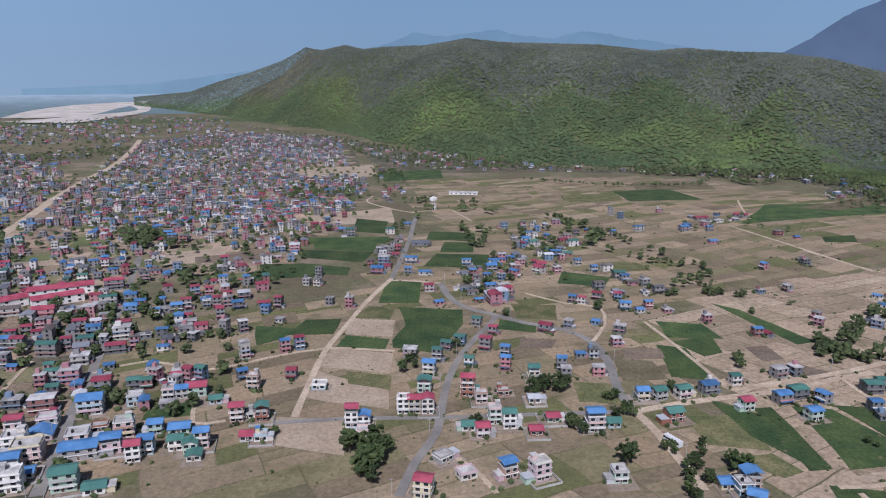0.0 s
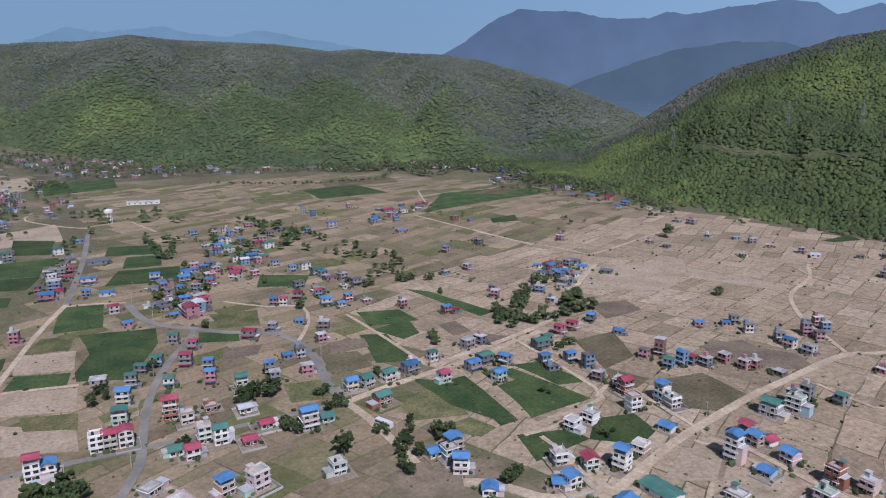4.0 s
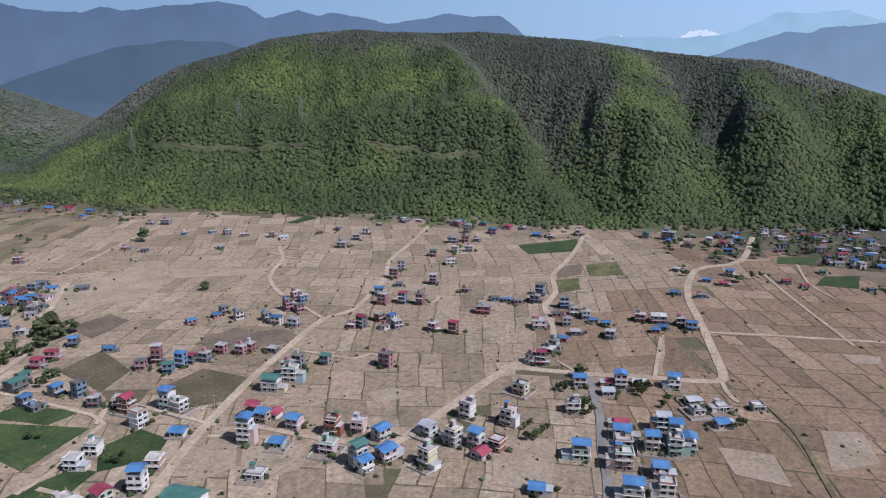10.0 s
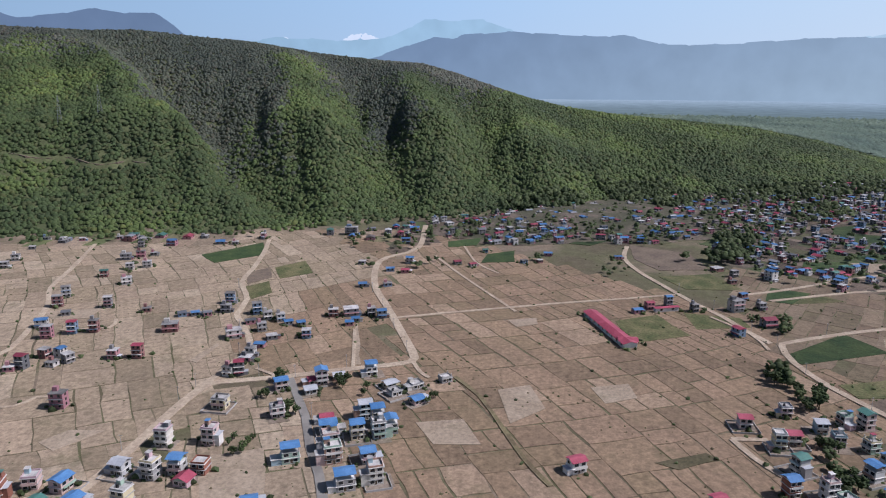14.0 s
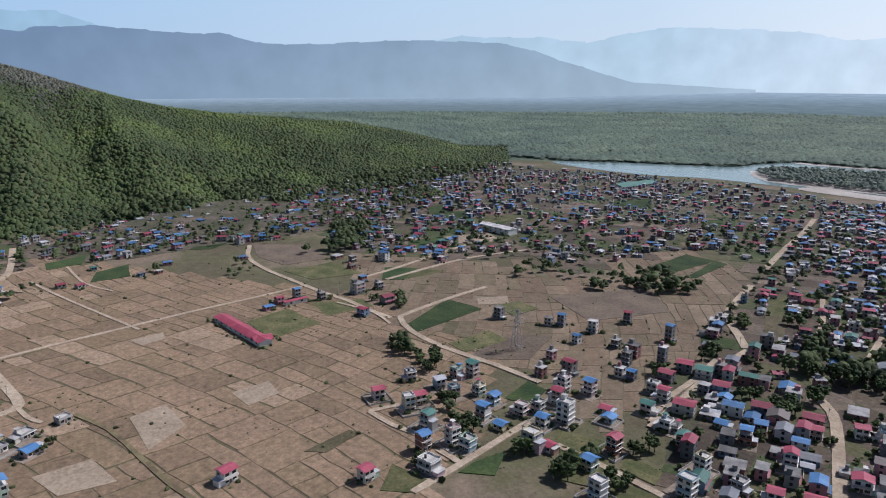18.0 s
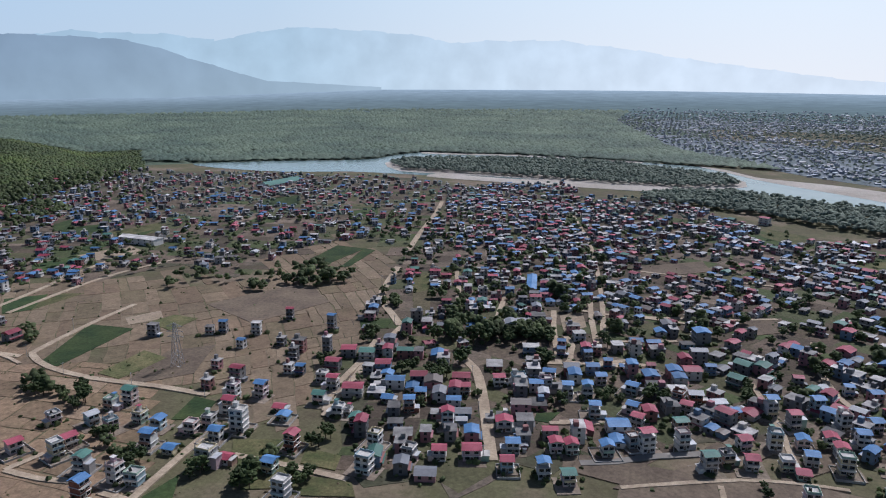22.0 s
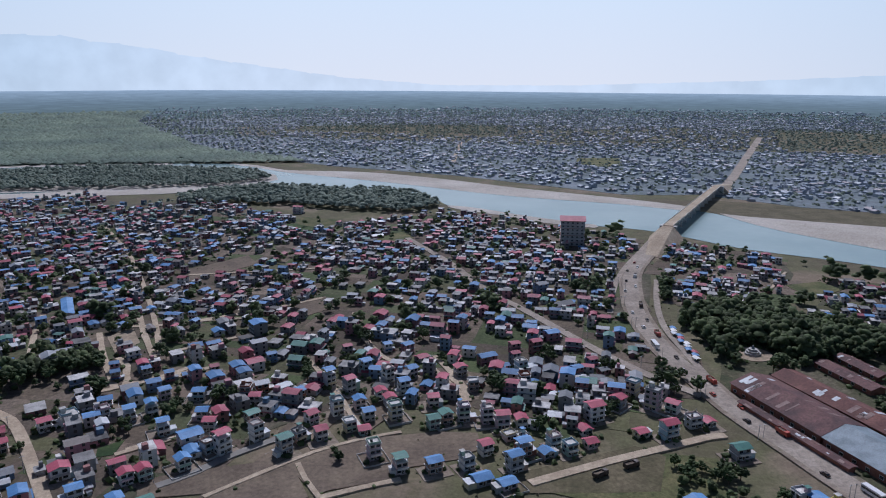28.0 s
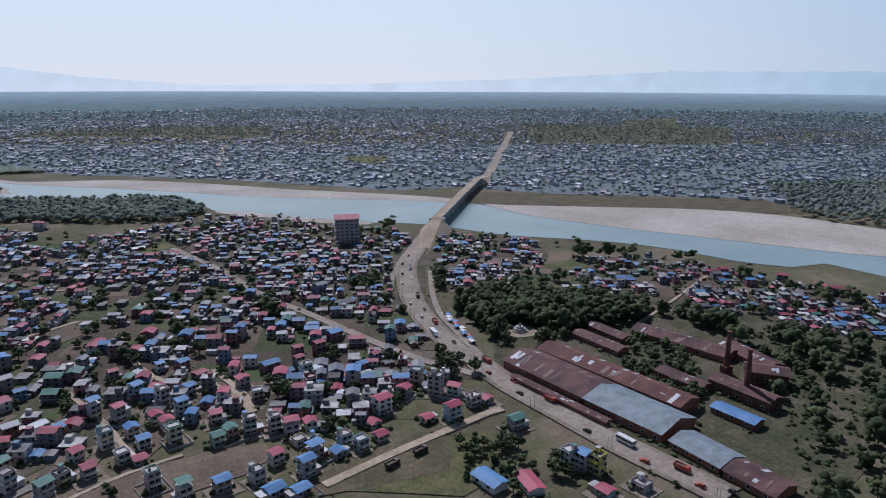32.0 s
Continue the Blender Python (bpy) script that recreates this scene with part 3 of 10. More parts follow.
def build_ground():
    az = np.radians(np.arange(0, 360, 0.5))
    rr = np.concatenate([[0.01, 40, 80, 120], np.arange(160, 700, 45), np.arange(700, 2600, 26), np.linspace(2600, 4880, 40)])
    A, R = np.meshgrid(az, rr)
    X, Y = R * np.sin(A), R * np.cos(A)
    Z = height(X, Y)
    n, k = len(az), len(rr)
    i = np.arange(k - 1)[:, None] * n + np.arange(n)[None, :]
    j = np.arange(k - 1)[:, None] * n + (np.arange(n)[None, :] + 1) % n
    faces = np.stack([i, j, j + n, i + n], -1).reshape(-1, 4)
    centre_z = Z.ravel()[faces].mean(1)
    cr = R.ravel()[faces].mean(1)
    ca = np.degrees(A.ravel()[faces[:, 0]])
    southwest = (ca > 166) & (ca < 250)
    # slots 2 and 4 glow with haze, 3 is the haze-tinted town ground
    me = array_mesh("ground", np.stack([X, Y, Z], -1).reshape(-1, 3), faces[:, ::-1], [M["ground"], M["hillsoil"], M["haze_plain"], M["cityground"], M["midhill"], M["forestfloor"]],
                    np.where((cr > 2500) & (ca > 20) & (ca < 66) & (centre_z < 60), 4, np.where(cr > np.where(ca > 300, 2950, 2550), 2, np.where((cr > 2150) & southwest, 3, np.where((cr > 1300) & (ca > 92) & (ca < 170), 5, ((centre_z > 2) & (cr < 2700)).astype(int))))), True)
    tagged(new("ground", me), "dry brown valley floor of earth rising into hills", "ground", kind="structure")


build_ground()


def ridge(name, rows, dist, mat, foot=-3.6, rough=0.07, seed=1, label=""):
    """A mountain range as a long ridge with depth, from azimuth and elevation of its crest."""
    t = np.array(rows, float)
    az = np.arange(t[0, 0], t[-1, 0] + 0.01, 0.12)
    el = np.interp(az, t[:, 0], t[:, 1])
    for k in range(5):
        el = el + np.sin(az * (2.1 + 3.3 * k) + seed * k) * rough / (1 + k) * np.clip((el + 2) / 3, 0, 1)
    lev = np.linspace(0, 1, 9)
    A = np.radians(az)[None, :].repeat(9, 0)
    L = lev[:, None].repeat(len(az), 1)
    R = np.full(A.shape, float(dist)) if rough == 0 else dist - 60 * (1 - L) + 20 * np.sin(A * 90 + L * 4) * np.sin(np.pi * L)
    E = foot + (el[None, :] - foot) * L
    Z = 150 + R * np.tan(np.radians(E))
    V = np.stack([R * np.sin(A), R * np.cos(A), Z], -1).reshape(-1, 3)
    n = len(az)
    i = (np.arange(8)[:, None] * n + np.arange(n - 1)[None, :]).ravel()
    faces = np.stack([i, i + 1, i + 1 + n, i + n], -1)
    me = array_mesh(name, V, faces, [mat], None, True)
    tagged(new(name, me), label, "mountains", kind="structure")


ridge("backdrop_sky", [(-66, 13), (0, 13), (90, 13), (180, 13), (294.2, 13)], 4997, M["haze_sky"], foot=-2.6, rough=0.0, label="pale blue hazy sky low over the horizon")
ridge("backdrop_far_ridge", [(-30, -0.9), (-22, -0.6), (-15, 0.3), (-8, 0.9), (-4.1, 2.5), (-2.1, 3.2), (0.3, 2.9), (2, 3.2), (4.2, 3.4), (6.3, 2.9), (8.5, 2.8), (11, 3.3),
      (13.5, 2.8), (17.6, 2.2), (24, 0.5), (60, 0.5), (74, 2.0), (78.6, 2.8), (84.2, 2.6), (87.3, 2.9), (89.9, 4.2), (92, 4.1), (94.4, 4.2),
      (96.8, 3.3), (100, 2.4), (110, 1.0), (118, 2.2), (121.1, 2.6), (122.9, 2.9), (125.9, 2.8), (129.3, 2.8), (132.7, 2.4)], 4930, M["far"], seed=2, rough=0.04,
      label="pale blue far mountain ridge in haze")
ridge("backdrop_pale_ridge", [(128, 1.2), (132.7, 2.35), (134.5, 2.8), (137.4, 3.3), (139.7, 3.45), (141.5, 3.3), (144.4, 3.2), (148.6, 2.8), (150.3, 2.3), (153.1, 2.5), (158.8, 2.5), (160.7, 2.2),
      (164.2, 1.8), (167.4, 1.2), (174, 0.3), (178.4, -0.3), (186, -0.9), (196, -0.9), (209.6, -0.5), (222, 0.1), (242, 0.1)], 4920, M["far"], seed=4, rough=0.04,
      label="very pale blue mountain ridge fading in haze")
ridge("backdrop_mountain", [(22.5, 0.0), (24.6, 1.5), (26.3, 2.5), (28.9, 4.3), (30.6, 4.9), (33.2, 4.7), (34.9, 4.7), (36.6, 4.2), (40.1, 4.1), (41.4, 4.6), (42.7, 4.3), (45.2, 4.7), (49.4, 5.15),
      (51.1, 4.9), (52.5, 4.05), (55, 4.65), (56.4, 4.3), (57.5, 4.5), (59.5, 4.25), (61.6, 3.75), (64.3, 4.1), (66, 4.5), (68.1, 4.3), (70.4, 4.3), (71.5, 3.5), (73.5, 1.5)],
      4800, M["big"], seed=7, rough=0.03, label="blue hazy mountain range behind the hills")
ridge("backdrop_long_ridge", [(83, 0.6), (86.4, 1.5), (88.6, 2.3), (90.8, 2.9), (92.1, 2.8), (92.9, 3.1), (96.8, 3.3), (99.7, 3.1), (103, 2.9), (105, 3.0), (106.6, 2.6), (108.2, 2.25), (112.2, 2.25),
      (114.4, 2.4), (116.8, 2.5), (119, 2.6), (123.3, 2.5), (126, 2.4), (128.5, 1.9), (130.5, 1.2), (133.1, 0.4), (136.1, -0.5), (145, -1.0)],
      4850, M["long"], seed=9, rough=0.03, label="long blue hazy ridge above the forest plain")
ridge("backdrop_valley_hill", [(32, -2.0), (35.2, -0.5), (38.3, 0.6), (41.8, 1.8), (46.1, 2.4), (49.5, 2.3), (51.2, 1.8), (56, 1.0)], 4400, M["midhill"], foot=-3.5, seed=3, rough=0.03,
      label="dark blue wooded hill closing the side valley")


# ---------------------------------------------------------------- water and sand
def sheet(name, pts, z, mat, label, category, kind="structure", thick=0.06):
    b = Mesh()
    n = len(pts)
    area = sum(ax * by - bx * ay for (ax, ay), (bx, by) in zip(pts, pts[1:] + pts[:1]))
    pts = pts if area > 0 else pts[::-1]
    hs = [float(height(x, y)) for x, y in pts]
    b.hexa([(x, y, h + z - thick) for (x, y), h in zip(pts, hs)], [(x, y, h + z) for (x, y), h in zip(pts, hs)])
    me = b.make(name, [mat])
    return tagged(new(name, me), label, category, kind=kind)


def smooth_line(pts, step=12):
    """Catmull-Rom through the points."""
    p = [Vector((*q, 0)) for q in pts]
    if len(p) < 3:
        return p
    p = [2 * p[0] - p[1]] + p + [2 * p[-1] - p[-2]]
    out = []
    for a, b, c, d in zip(p, p[1:], p[2:], p[3:]):
        n = max(2, int((c - b).length / step))
        for i in range(n):
            t = i / n
            out.append(0.5 * (2 * b + (c - a) * t + (2 * a - 5 * b + 4 * c - d) * t * t + (3 * b - a - 3 * c + d) * t ** 3))
    return out + [p[-2]]


def outline(pts, step=40, closed=True):
    p = smooth_line(pts + pts[:1] if closed else pts, step)
    return [(v.x, v.y) for v in (p[:-1] if closed else p)]


RIVER = [(-330, 40), (-520, -333), (-478, -382), (-452, -415), (-436, -463), (-408, -505), (-371, -540), (-330, -574), (-306, -610), (-281, -650), (-253, -672), (-222, -689), (-184, -725),
         (-155, -755), (-125, -790), (-93, -815), (-86, -850), (-62, -905), (-24, -925), (36, -935), (112, -975), (184, -961), (258, -933), (338, -932), (420, -925), (512, -926), (603, -916),
         (698, -895), (760, -850), (842, -827), (930, -822), (985, -838), (935, -900), (883, -954), (823, -995), (766, -1050), (764, -1109),
         (747, -1198), (667, -1215), (566, -1250), (453, -1255), (345, -1258), (239, -1245), (172, -1188), (129, -1136), (75, -1089), (10, -1040), (-57, -985), (-120, -925), (-180, -875),
         (-241, -838), (-302, -803), (-357, -760), (-381, -731), (-391, -695), (-404, -643), (-452, -561), (-511, -472), (-563, -397), (-620, -330), (-700, 60)]
sheet("river", outline(RIVER), 0.34, M["water"], "calm blue-green river between sandy banks", "river")
SAND_R = [(-385, -735), (-408, -713), (-463, -680), (-518, -647), (-572, -615), (-618, -576), (-652, -528), (-668, -482), (-690, -400), (-720, -240), (-640, -250), (-600, -345), (-560, -392),
          (-508, -468), (-450, -555), (-403, -640), (-388, -697)]
sheet("sandbank", outline(SAND_R), 0.50, M["sand"], "broad grey-brown sandbank beside the river", "sandbank")
BANK_G = [(-372, -785), (-416, -814), (-510, -747), (-620, -666), (-711, -620), (-669, -545), (-616, -570), (-518, -642), (-408, -708), (-380, -735)]
sheet("grass_bank", outline(BANK_G), 0.44, M["drab"], "rough green-brown river bank below the far town", "bank")
SAND_F = [(239, -1250), (187, -1225), (131, -1155), (78, -1137), (9, -1118), (-63, -1070), (-131, -1008), (-194, -941), (-256, -888), (-315, -837), (-367, -782), (-352, -757), (-302, -799), (-241, -834),
          (-180, -871), (-120, -921), (-57, -981), (10, -1036), (75, -1085), (129, -1130), (170, -1180)]
sheet("sandbank", outline(SAND_F), 0.46, M["sand"], "pale sand and gravel shore below the far town", "sandbank")
SAND_I = [(712, -1020), (694, -1085), (640, -1150), (540, -1196), (382, -1219), (265, -1186), (165, -1140), (128, -1047), (186, -990), (311, -968), (444, -966), (628, -942)]
sheet("sandbank", outline(SAND_I), 0.46, M["sand"], "sandy island in the river bend", "sandbank")
SAND_N = [(747, -1204), (667, -1222), (566, -1256), (453, -1262), (345, -1264), (330, -1240), (453, -1238), (560, -1232), (660, -1196), (735, -1180)]
sheet("sandbank", outline(SAND_N), 0.45, M["sand"], "thin pale gravel shore below the forest", "sandbank")
SHORE = [(-230, -690), (-184, -730), (-155, -760), (-125, -794), (-94, -815), (-98, -795), (-140, -752), (-180, -706), (-225, -675)]
sheet("sandbank", outline(SHORE, 20), 0.5, M["sand"], "narrow sandy shore on the town bank", "sandbank")
SAND_W = [(-1502, 2448), (-1290, 2560), (-1375, 3080), (-1440, 3500), (-1500, 3640), (-1660, 3300), (-1640, 2900), (-1570, 2650)]
sheet("sandbank", outline(SAND_W, 80), 2.2, M["sand"], "far pale riverbed with braided sand", "sandbank")
SAND_V = [(-1400, 2290), (-1170, 2250), (-1150, 2500), (-1165, 2850), (-1290, 3200), (-1420, 3460), (-1440, 3330), (-1240, 2950), (-1265, 2700), (-1340, 2440)]
sheet("sandbank", outline(SAND_V, 80), 2.6, M["sand"], "far pale strip of river sand", "sandbank")


# ---------------------------------------------------------------- roads
ROADS = []      # centre lines as arrays, with half widths


def road(name, width, pts):
    line = smooth_line(pts)
    wide = width >= 3.8
    mat = M["asphalt"] if name in ("leftroad", "centreroad", "northroad", "curve", "street", "lane", "strip_a") else M["bund"] if name == "path_v" else M["yard_near"] if name == "main_verge" else M["dusty"] if name in ("main_road", "main_far", "service_a", "service_b", "diag", "dust") else M["dirt"]
    rs = random.Random(name)
    b = Mesh()
    rows = []
    for i, p in enumerate(line):
        d = (line[min(i + 1, len(line) - 1)] - line[max(i - 1, 0)]).normalized()
        nrm = Vector((-d.y, d.x, 0))
        w = width / 2 * (1 + rs.uniform(-0.10, 0.10) * (not wide))
        rows.append((p + nrm * w, p - nrm * w))
    lift = 0.36 + 0.005 * len(ROADS)
    v, f = [], []
    for a, c in rows:
        za, zc = float(height(a.x, a.y)), float(height(c.x, c.y))
        v += [(a.x, a.y, za + lift), (c.x, c.y, zc + lift), (a.x, a.y, za - 0.3), (c.x, c.y, zc - 0.3)]
    for i in range(len(rows) - 1):
        k = 4 * i
        f += [(k, k + 1, k + 5, k + 4), (k + 1, k + 3, k + 7, k + 5), (k + 2, k, k + 4, k + 6)]
    b.v, b.f, b.m = v, f, [0] * len(f)
    what = "grey dusty asphalt road" if mat is M["asphalt"] else ("broad pale dirt road" if wide else "narrow pale dirt track")
    tagged(new("road" if wide else "track", b.make("road", [mat])), what + " through fields and houses", "road", kind="structure")
    ROADS.append((np.array([(p.x, p.y) for p in line]), width / 2))


# roads and tracks: name, width, line
road("highway", 11, [(-426, 668), (-443, 736), (-488, 890), (-531, 1069), (-562, 1214), (-635, 1456), (-724, 1717)])
road("leftroad", 5, [(-149, 232), (-157, 260), (-168, 294), (-180, 337), (-197, 393), (-214, 451), (-238, 526), (-258, 587)])
road("centreroad", 3.9, [(-16, 232), (-11, 256), (-3, 279), (-1, 300), (3, 337), (10, 368), (19, 394), (30, 421), (34, 434)])
road("northroad", 4.3, [(-30, 762), (-32, 640), (-37, 551), (-39, 520)])
road("dirt_a", 3.4, [(-39, 520), (-52, 463), (-60, 413), (-66, 372), (-67, 327), (-67, 294)])
road("curve", 5, [(-2, 508), (5, 472), (15, 451), (31, 438), (51, 421), (74, 408), (86, 388), (89, 360), (86, 324), (88, 300)])
road("link", 3.4, [(-39, 516), (-19, 513), (-2, 508)])
road("crossroad", 4.3, [(88, 300), (92, 283), (95, 259), (97, 236)])
road("eastroad", 4.3, [(88, 300), (110, 308), (140, 316), (171, 324), (199, 336), (223, 344)])
road("street", 3.4, [(-75, 289), (-42, 293), (-4, 294), (14, 295), (38, 297), (69, 299), (88, 300)])
road("path_a", 2.2, [(126, 423), (131, 394), (136, 360), (140, 327)])
road("path_b", 3, [(294, 717), (316, 630), (338, 540)])
road("path_c", 2.2, [(-181, 343), (-160, 359), (-123, 348), (-97, 363), (-66, 378), (-27, 374)])
road("path_d", 2.2, [(-97, 291), (-111, 289), (-117, 313)])
road("path_e", 2.2, [(1, 264), (12, 251), (20, 234)])
road("path_f", 2.2, [(-89, 900), (-92, 858), (-54, 805), (-28, 785)])
road("path_g", 2.2, [(10, 805), (30, 740)])
road("path_h", 2.2, [(-214, 317), (-220, 348), (-221, 359)])
road("path_i", 2.2, [(87, 389), (100, 418), (104, 451), (83, 460), (58, 483)])
road("zigzag", 3, [(360, 245), (373, 269), (386, 293), (407, 319), (425, 335), (449, 347), (473, 358), (494, 376), (507, 387)])
road("midroad", 5, [(108, 216), (118, 211), (129, 196), (140, 191), (157, 191)])
road("fieldroad", 4.3, [(148, 184), (170, 193), (201, 206), (233, 216), (269, 226), (304, 233), (332, 239), (354, 242), (367, 240)])
road("ridgeroad", 3.4, [(367, 240), (381, 235), (413, 241), (458, 253), (503, 273), (558, 284), (641, 303)])
road("villroad", 3.9, [(154, 327), (176, 334), (203, 343), (238, 358), (261, 376), (288, 404), (316, 431), (347, 458)])
road("path_j", 2.2, [(363, 487), (404, 502), (471, 530), (530, 551)])
road("path_k", 2.2, [(318, 610), (334, 558), (353, 520), (363, 487)])
road("path_l", 2.2, [(166, 247), (201, 254), (204, 297), (202, 341)])
road("path_m", 2.2, [(199, 256), (218, 266), (220, 239), (220, 207)])
road("path_n", 2.2, [(148, 238), (163, 239), (180, 245)])
road("path_o", 2.2, [(154, 234), (155, 215), (152, 200)])
road("path_p", 2.2, [(211, 204), (218, 189), (222, 173)])
road("path_q", 2.2, [(365, 873), (345, 809), (330, 752)])
road("lowroad", 5, [(224, 134), (235, 130), (253, 125), (284, 120), (314, 115), (332, 109), (336, 98), (341, 72), (347, 52), (352, 32), (357, 14), (364, 7), (390, 12), (451, 26), (502, 38), (559, 41), (587, 34), (621, 8), (721, 1)])
road("lane", 3.9, [(339, 70), (319, 63), (296, 55), (270, 49), (248, 42), (230, 38)])
road("lane_b", 3.9, [(329, 112), (359, 104), (385, 101), (424, 116), (441, 123), (472, 124), (515, 138), (557, 139), (607, 142), (657, 148)])
road("lane_c", 3, [(431, 21), (440, -11), (451, -56), (460, -93), (468, -135), (478, -179)])
road("lane_d", 3.9, [(624, -181), (581, -167), (539, -167), (497, -174), (455, -182), (430, -189), (402, -193), (382, -198)])
road("lane_e", 3, [(226, 191), (228, 165), (232, 138)])
road("path_r", 2.2, [(308, 222), (309, 193), (319, 187), (318, 172)])
road("path_s", 2.2, [(489, 386), (477, 355), (482, 328)])
road("path_t", 2.2, [(350, 39), (411, 44)])
road("path_u", 2.2, [(361, 8), (346, 4), (338, -1)])
road("path_v", 2.2, [(339, -14), (316, -25), (283, -33), (257, -39), (238, -46)])
road("path_w", 2.2, [(592, -7), (532, -26), (442, -58)])
road("path_x", 2.2, [(626, -34), (567, -41), (535, -56)])
road("path_y", 2.2, [(352, 90), (340, 75)])
road("path_z", 2.2, [(433, 197), (416, 194), (413, 222)])
road("town_a", 3.6, [(205, -114), (212, -139), (221, -168), (226, -185)])
road("town_b", 3, [(227, -138), (214, -140)])
road("curve_b", 3.9, [(256, -216), (286, -210), (321, -200), (353, -197), (377, -202), (384, -211), (398, -254), (406, -288)])
road("lane_f", 3, [(272, -129), (272, -133), (271, -144)])
road("lane_g", 3, [(272, -129), (255, -132), (240, -138)])
road("main_t", 5, [(112, -231), (125, -253), (146, -288), (160, -308), (176, -320)])
road("lane_h", 5, [(231, -344), (247, -359), (272, -382), (288, -412), (308, -457)])
road("lane_i", 5, [(327, -498), (360, -574), (393, -655), (429, -734)])
road("lane_j", 3.4, [(204, -182), (190, -185), (174, -188), (153, -191)])
road("lane_k", 3.6, [(474, -219), (487, -259), (514, -323), (535, -387)])
road("lane_l", 3.6, [(461, -235), (477, -294), (483, -331), (480, -384)])
road("lane_m", 3.6, [(207, -363), (227, -411), (261, -469)])
road("lane_n", 3.6, [(178, -366), (200, -428), (207, -455)])
road("lane_o", 3.8, [(229, -343), (219, -301), (208, -268), (194, -227)])
road("lane_p", 2.2, [(429, -181), (397, -193), (372, -192)])
road("strip_a", 3.9, [(81, -247), (69, -255), (58, -266), (40, -279)])
road("path_1", 2.2, [(62, -238), (45, -251), (24, -266), (6, -274), (-12, -279)])
road("path_2", 2.2, [(30, -258), (26, -246), (20, -233)])
road("path_3", 3, [(-10, -242), (5, -238), (20, -233)])
road("path_4", 2.2, [(70, -285), (80, -286), (101, -276)])
road("dust", 4.3, [(-181, -461), (-194, -503), (-212, -533)])
road("diag", 6, [(-36, -650), (-48, -612), (-66, -553), (-82, -480), (-100, -432), (-115, -388), (-130, -347), (-143, -320), (-157, -299)])
road("lane_q", 3.6, [(136, -377), (128, -365), (120, -341), (110, -347), (84, -358)])
road("lane_aa", 3.6, [(125, -337), (146, -383), (160, -418)])
road("lane_ab", 3.6, [(117, -375), (136, -421), (153, -469)])
road("lane_ac", 3.2, [(139, -424), (103, -436), (61, -455), (32, -473)])
road("lane_ad", 3.2, [(134, -333), (113, -344), (95, -359)])
road("lane_ae", 3.2, [(197, -231), (209, -253), (217, -283), (229, -316)])
road("lane_af", 3.0, [(155, -428), (130, -427), (94, -435), (72, -435)])
road("lane_ag", 3.0, [(-30, -349), (-41, -318), (-44, -299)])
road("lane_ah", 3.0, [(33, -362), (18, -324), (7, -288)])
road("lane_ai", 3.0, [(123, -342), (106, -345), (92, -351)])
road("lane_aj", 3.2, [(261, -730), (198, -602), (144, -466), (114, -378)])
road("lane_ak", 3.0, [(137, -541), (87, -546), (29, -551)])
road("lane_am", 3.0, [(118, -378), (98, -390), (78, -402)])
road("lane_an", 2.8, [(104, -272), (90, -280), (74, -288)])
road("lane_al", 3.0, [(-34, -362), (-43, -330), (-46, -313)])
road("lane_r", 3.4, [(10, -439), (5, -399), (-5, -366), (-14, -353)])
road("lane_s", 3.2, [(-38, -337), (-44, -319), (-45, -305)])
road("main_verge", 16, [(-190, -166), (-185, -186), (-178, -212), (-172, -245), (-165, -284), (-164, -312), (-162, -344), (-164, -379), (-170, -418), (-183, -463), (-203, -514), (-239, -572), (-277, -624)])
road("main_road", 11, [(-190, -166), (-185, -186), (-178, -212), (-172, -245), (-165, -284), (-164, -312), (-162, -344), (-164, -379), (-170, -418), (-183, -463), (-203, -514), (-239, -572), (-277, -624)])
road("main_far", 14, [(-448, -864), (-542, -1003), (-705, -1262), (-940, -1634)])
road("service_a", 3.9, [(-153, -420), (-169, -462), (-196, -517), (-238, -584), (-257, -614)])
road("service_b", 3.9, [(-168, -306), (-172, -349), (-177, -391), (-191, -437), (-213, -491)])
road("site", 4.3, [(-58, -234), (-75, -240), (-96, -247), (-120, -254), (-140, -260), (-149, -261)])
road("lane_t", 2.2, [(-274, -324), (-323, -349), (-397, -390)])
road("lane_u", 2.2, [(-379, -299), (-449, -350)])
road("far_a", 8, [(-148, -1219), (-214, -1609)])
road("lane_v", 2.2, [(-284, -459), (-321, -501)])
ROAD_PTS = np.concatenate([np.array([(*p, w) for p in line]) for line, w in ROADS])


class Hash:
    """Finds what lies near a point."""

    def __init__(self, size=20.0):
        self.s, self.d = size, {}

    def add(self, x, y, r):
        self.d.setdefault((int(x // self.s), int(y // self.s)), []).append((x, y, r))

    def free(self, x, y, r, slack=1.0):
        i, j = int(x // self.s), int(y // self.s)
        for a in (i - 1, i, i + 1):
            for c in (j - 1, j, j + 1):
                for px, py, pr in self.d.get((a, c), ()):
                    if (px - x) ** 2 + (py - y) ** 2 < ((pr + r) * slack) ** 2:
                        return False
        return True


ON_ROAD = Hash()
for _x, _y, _w in ROAD_PTS:
    ON_ROAD.add(_x, _y, _w)
BUILT = Hash()
CROPS = []


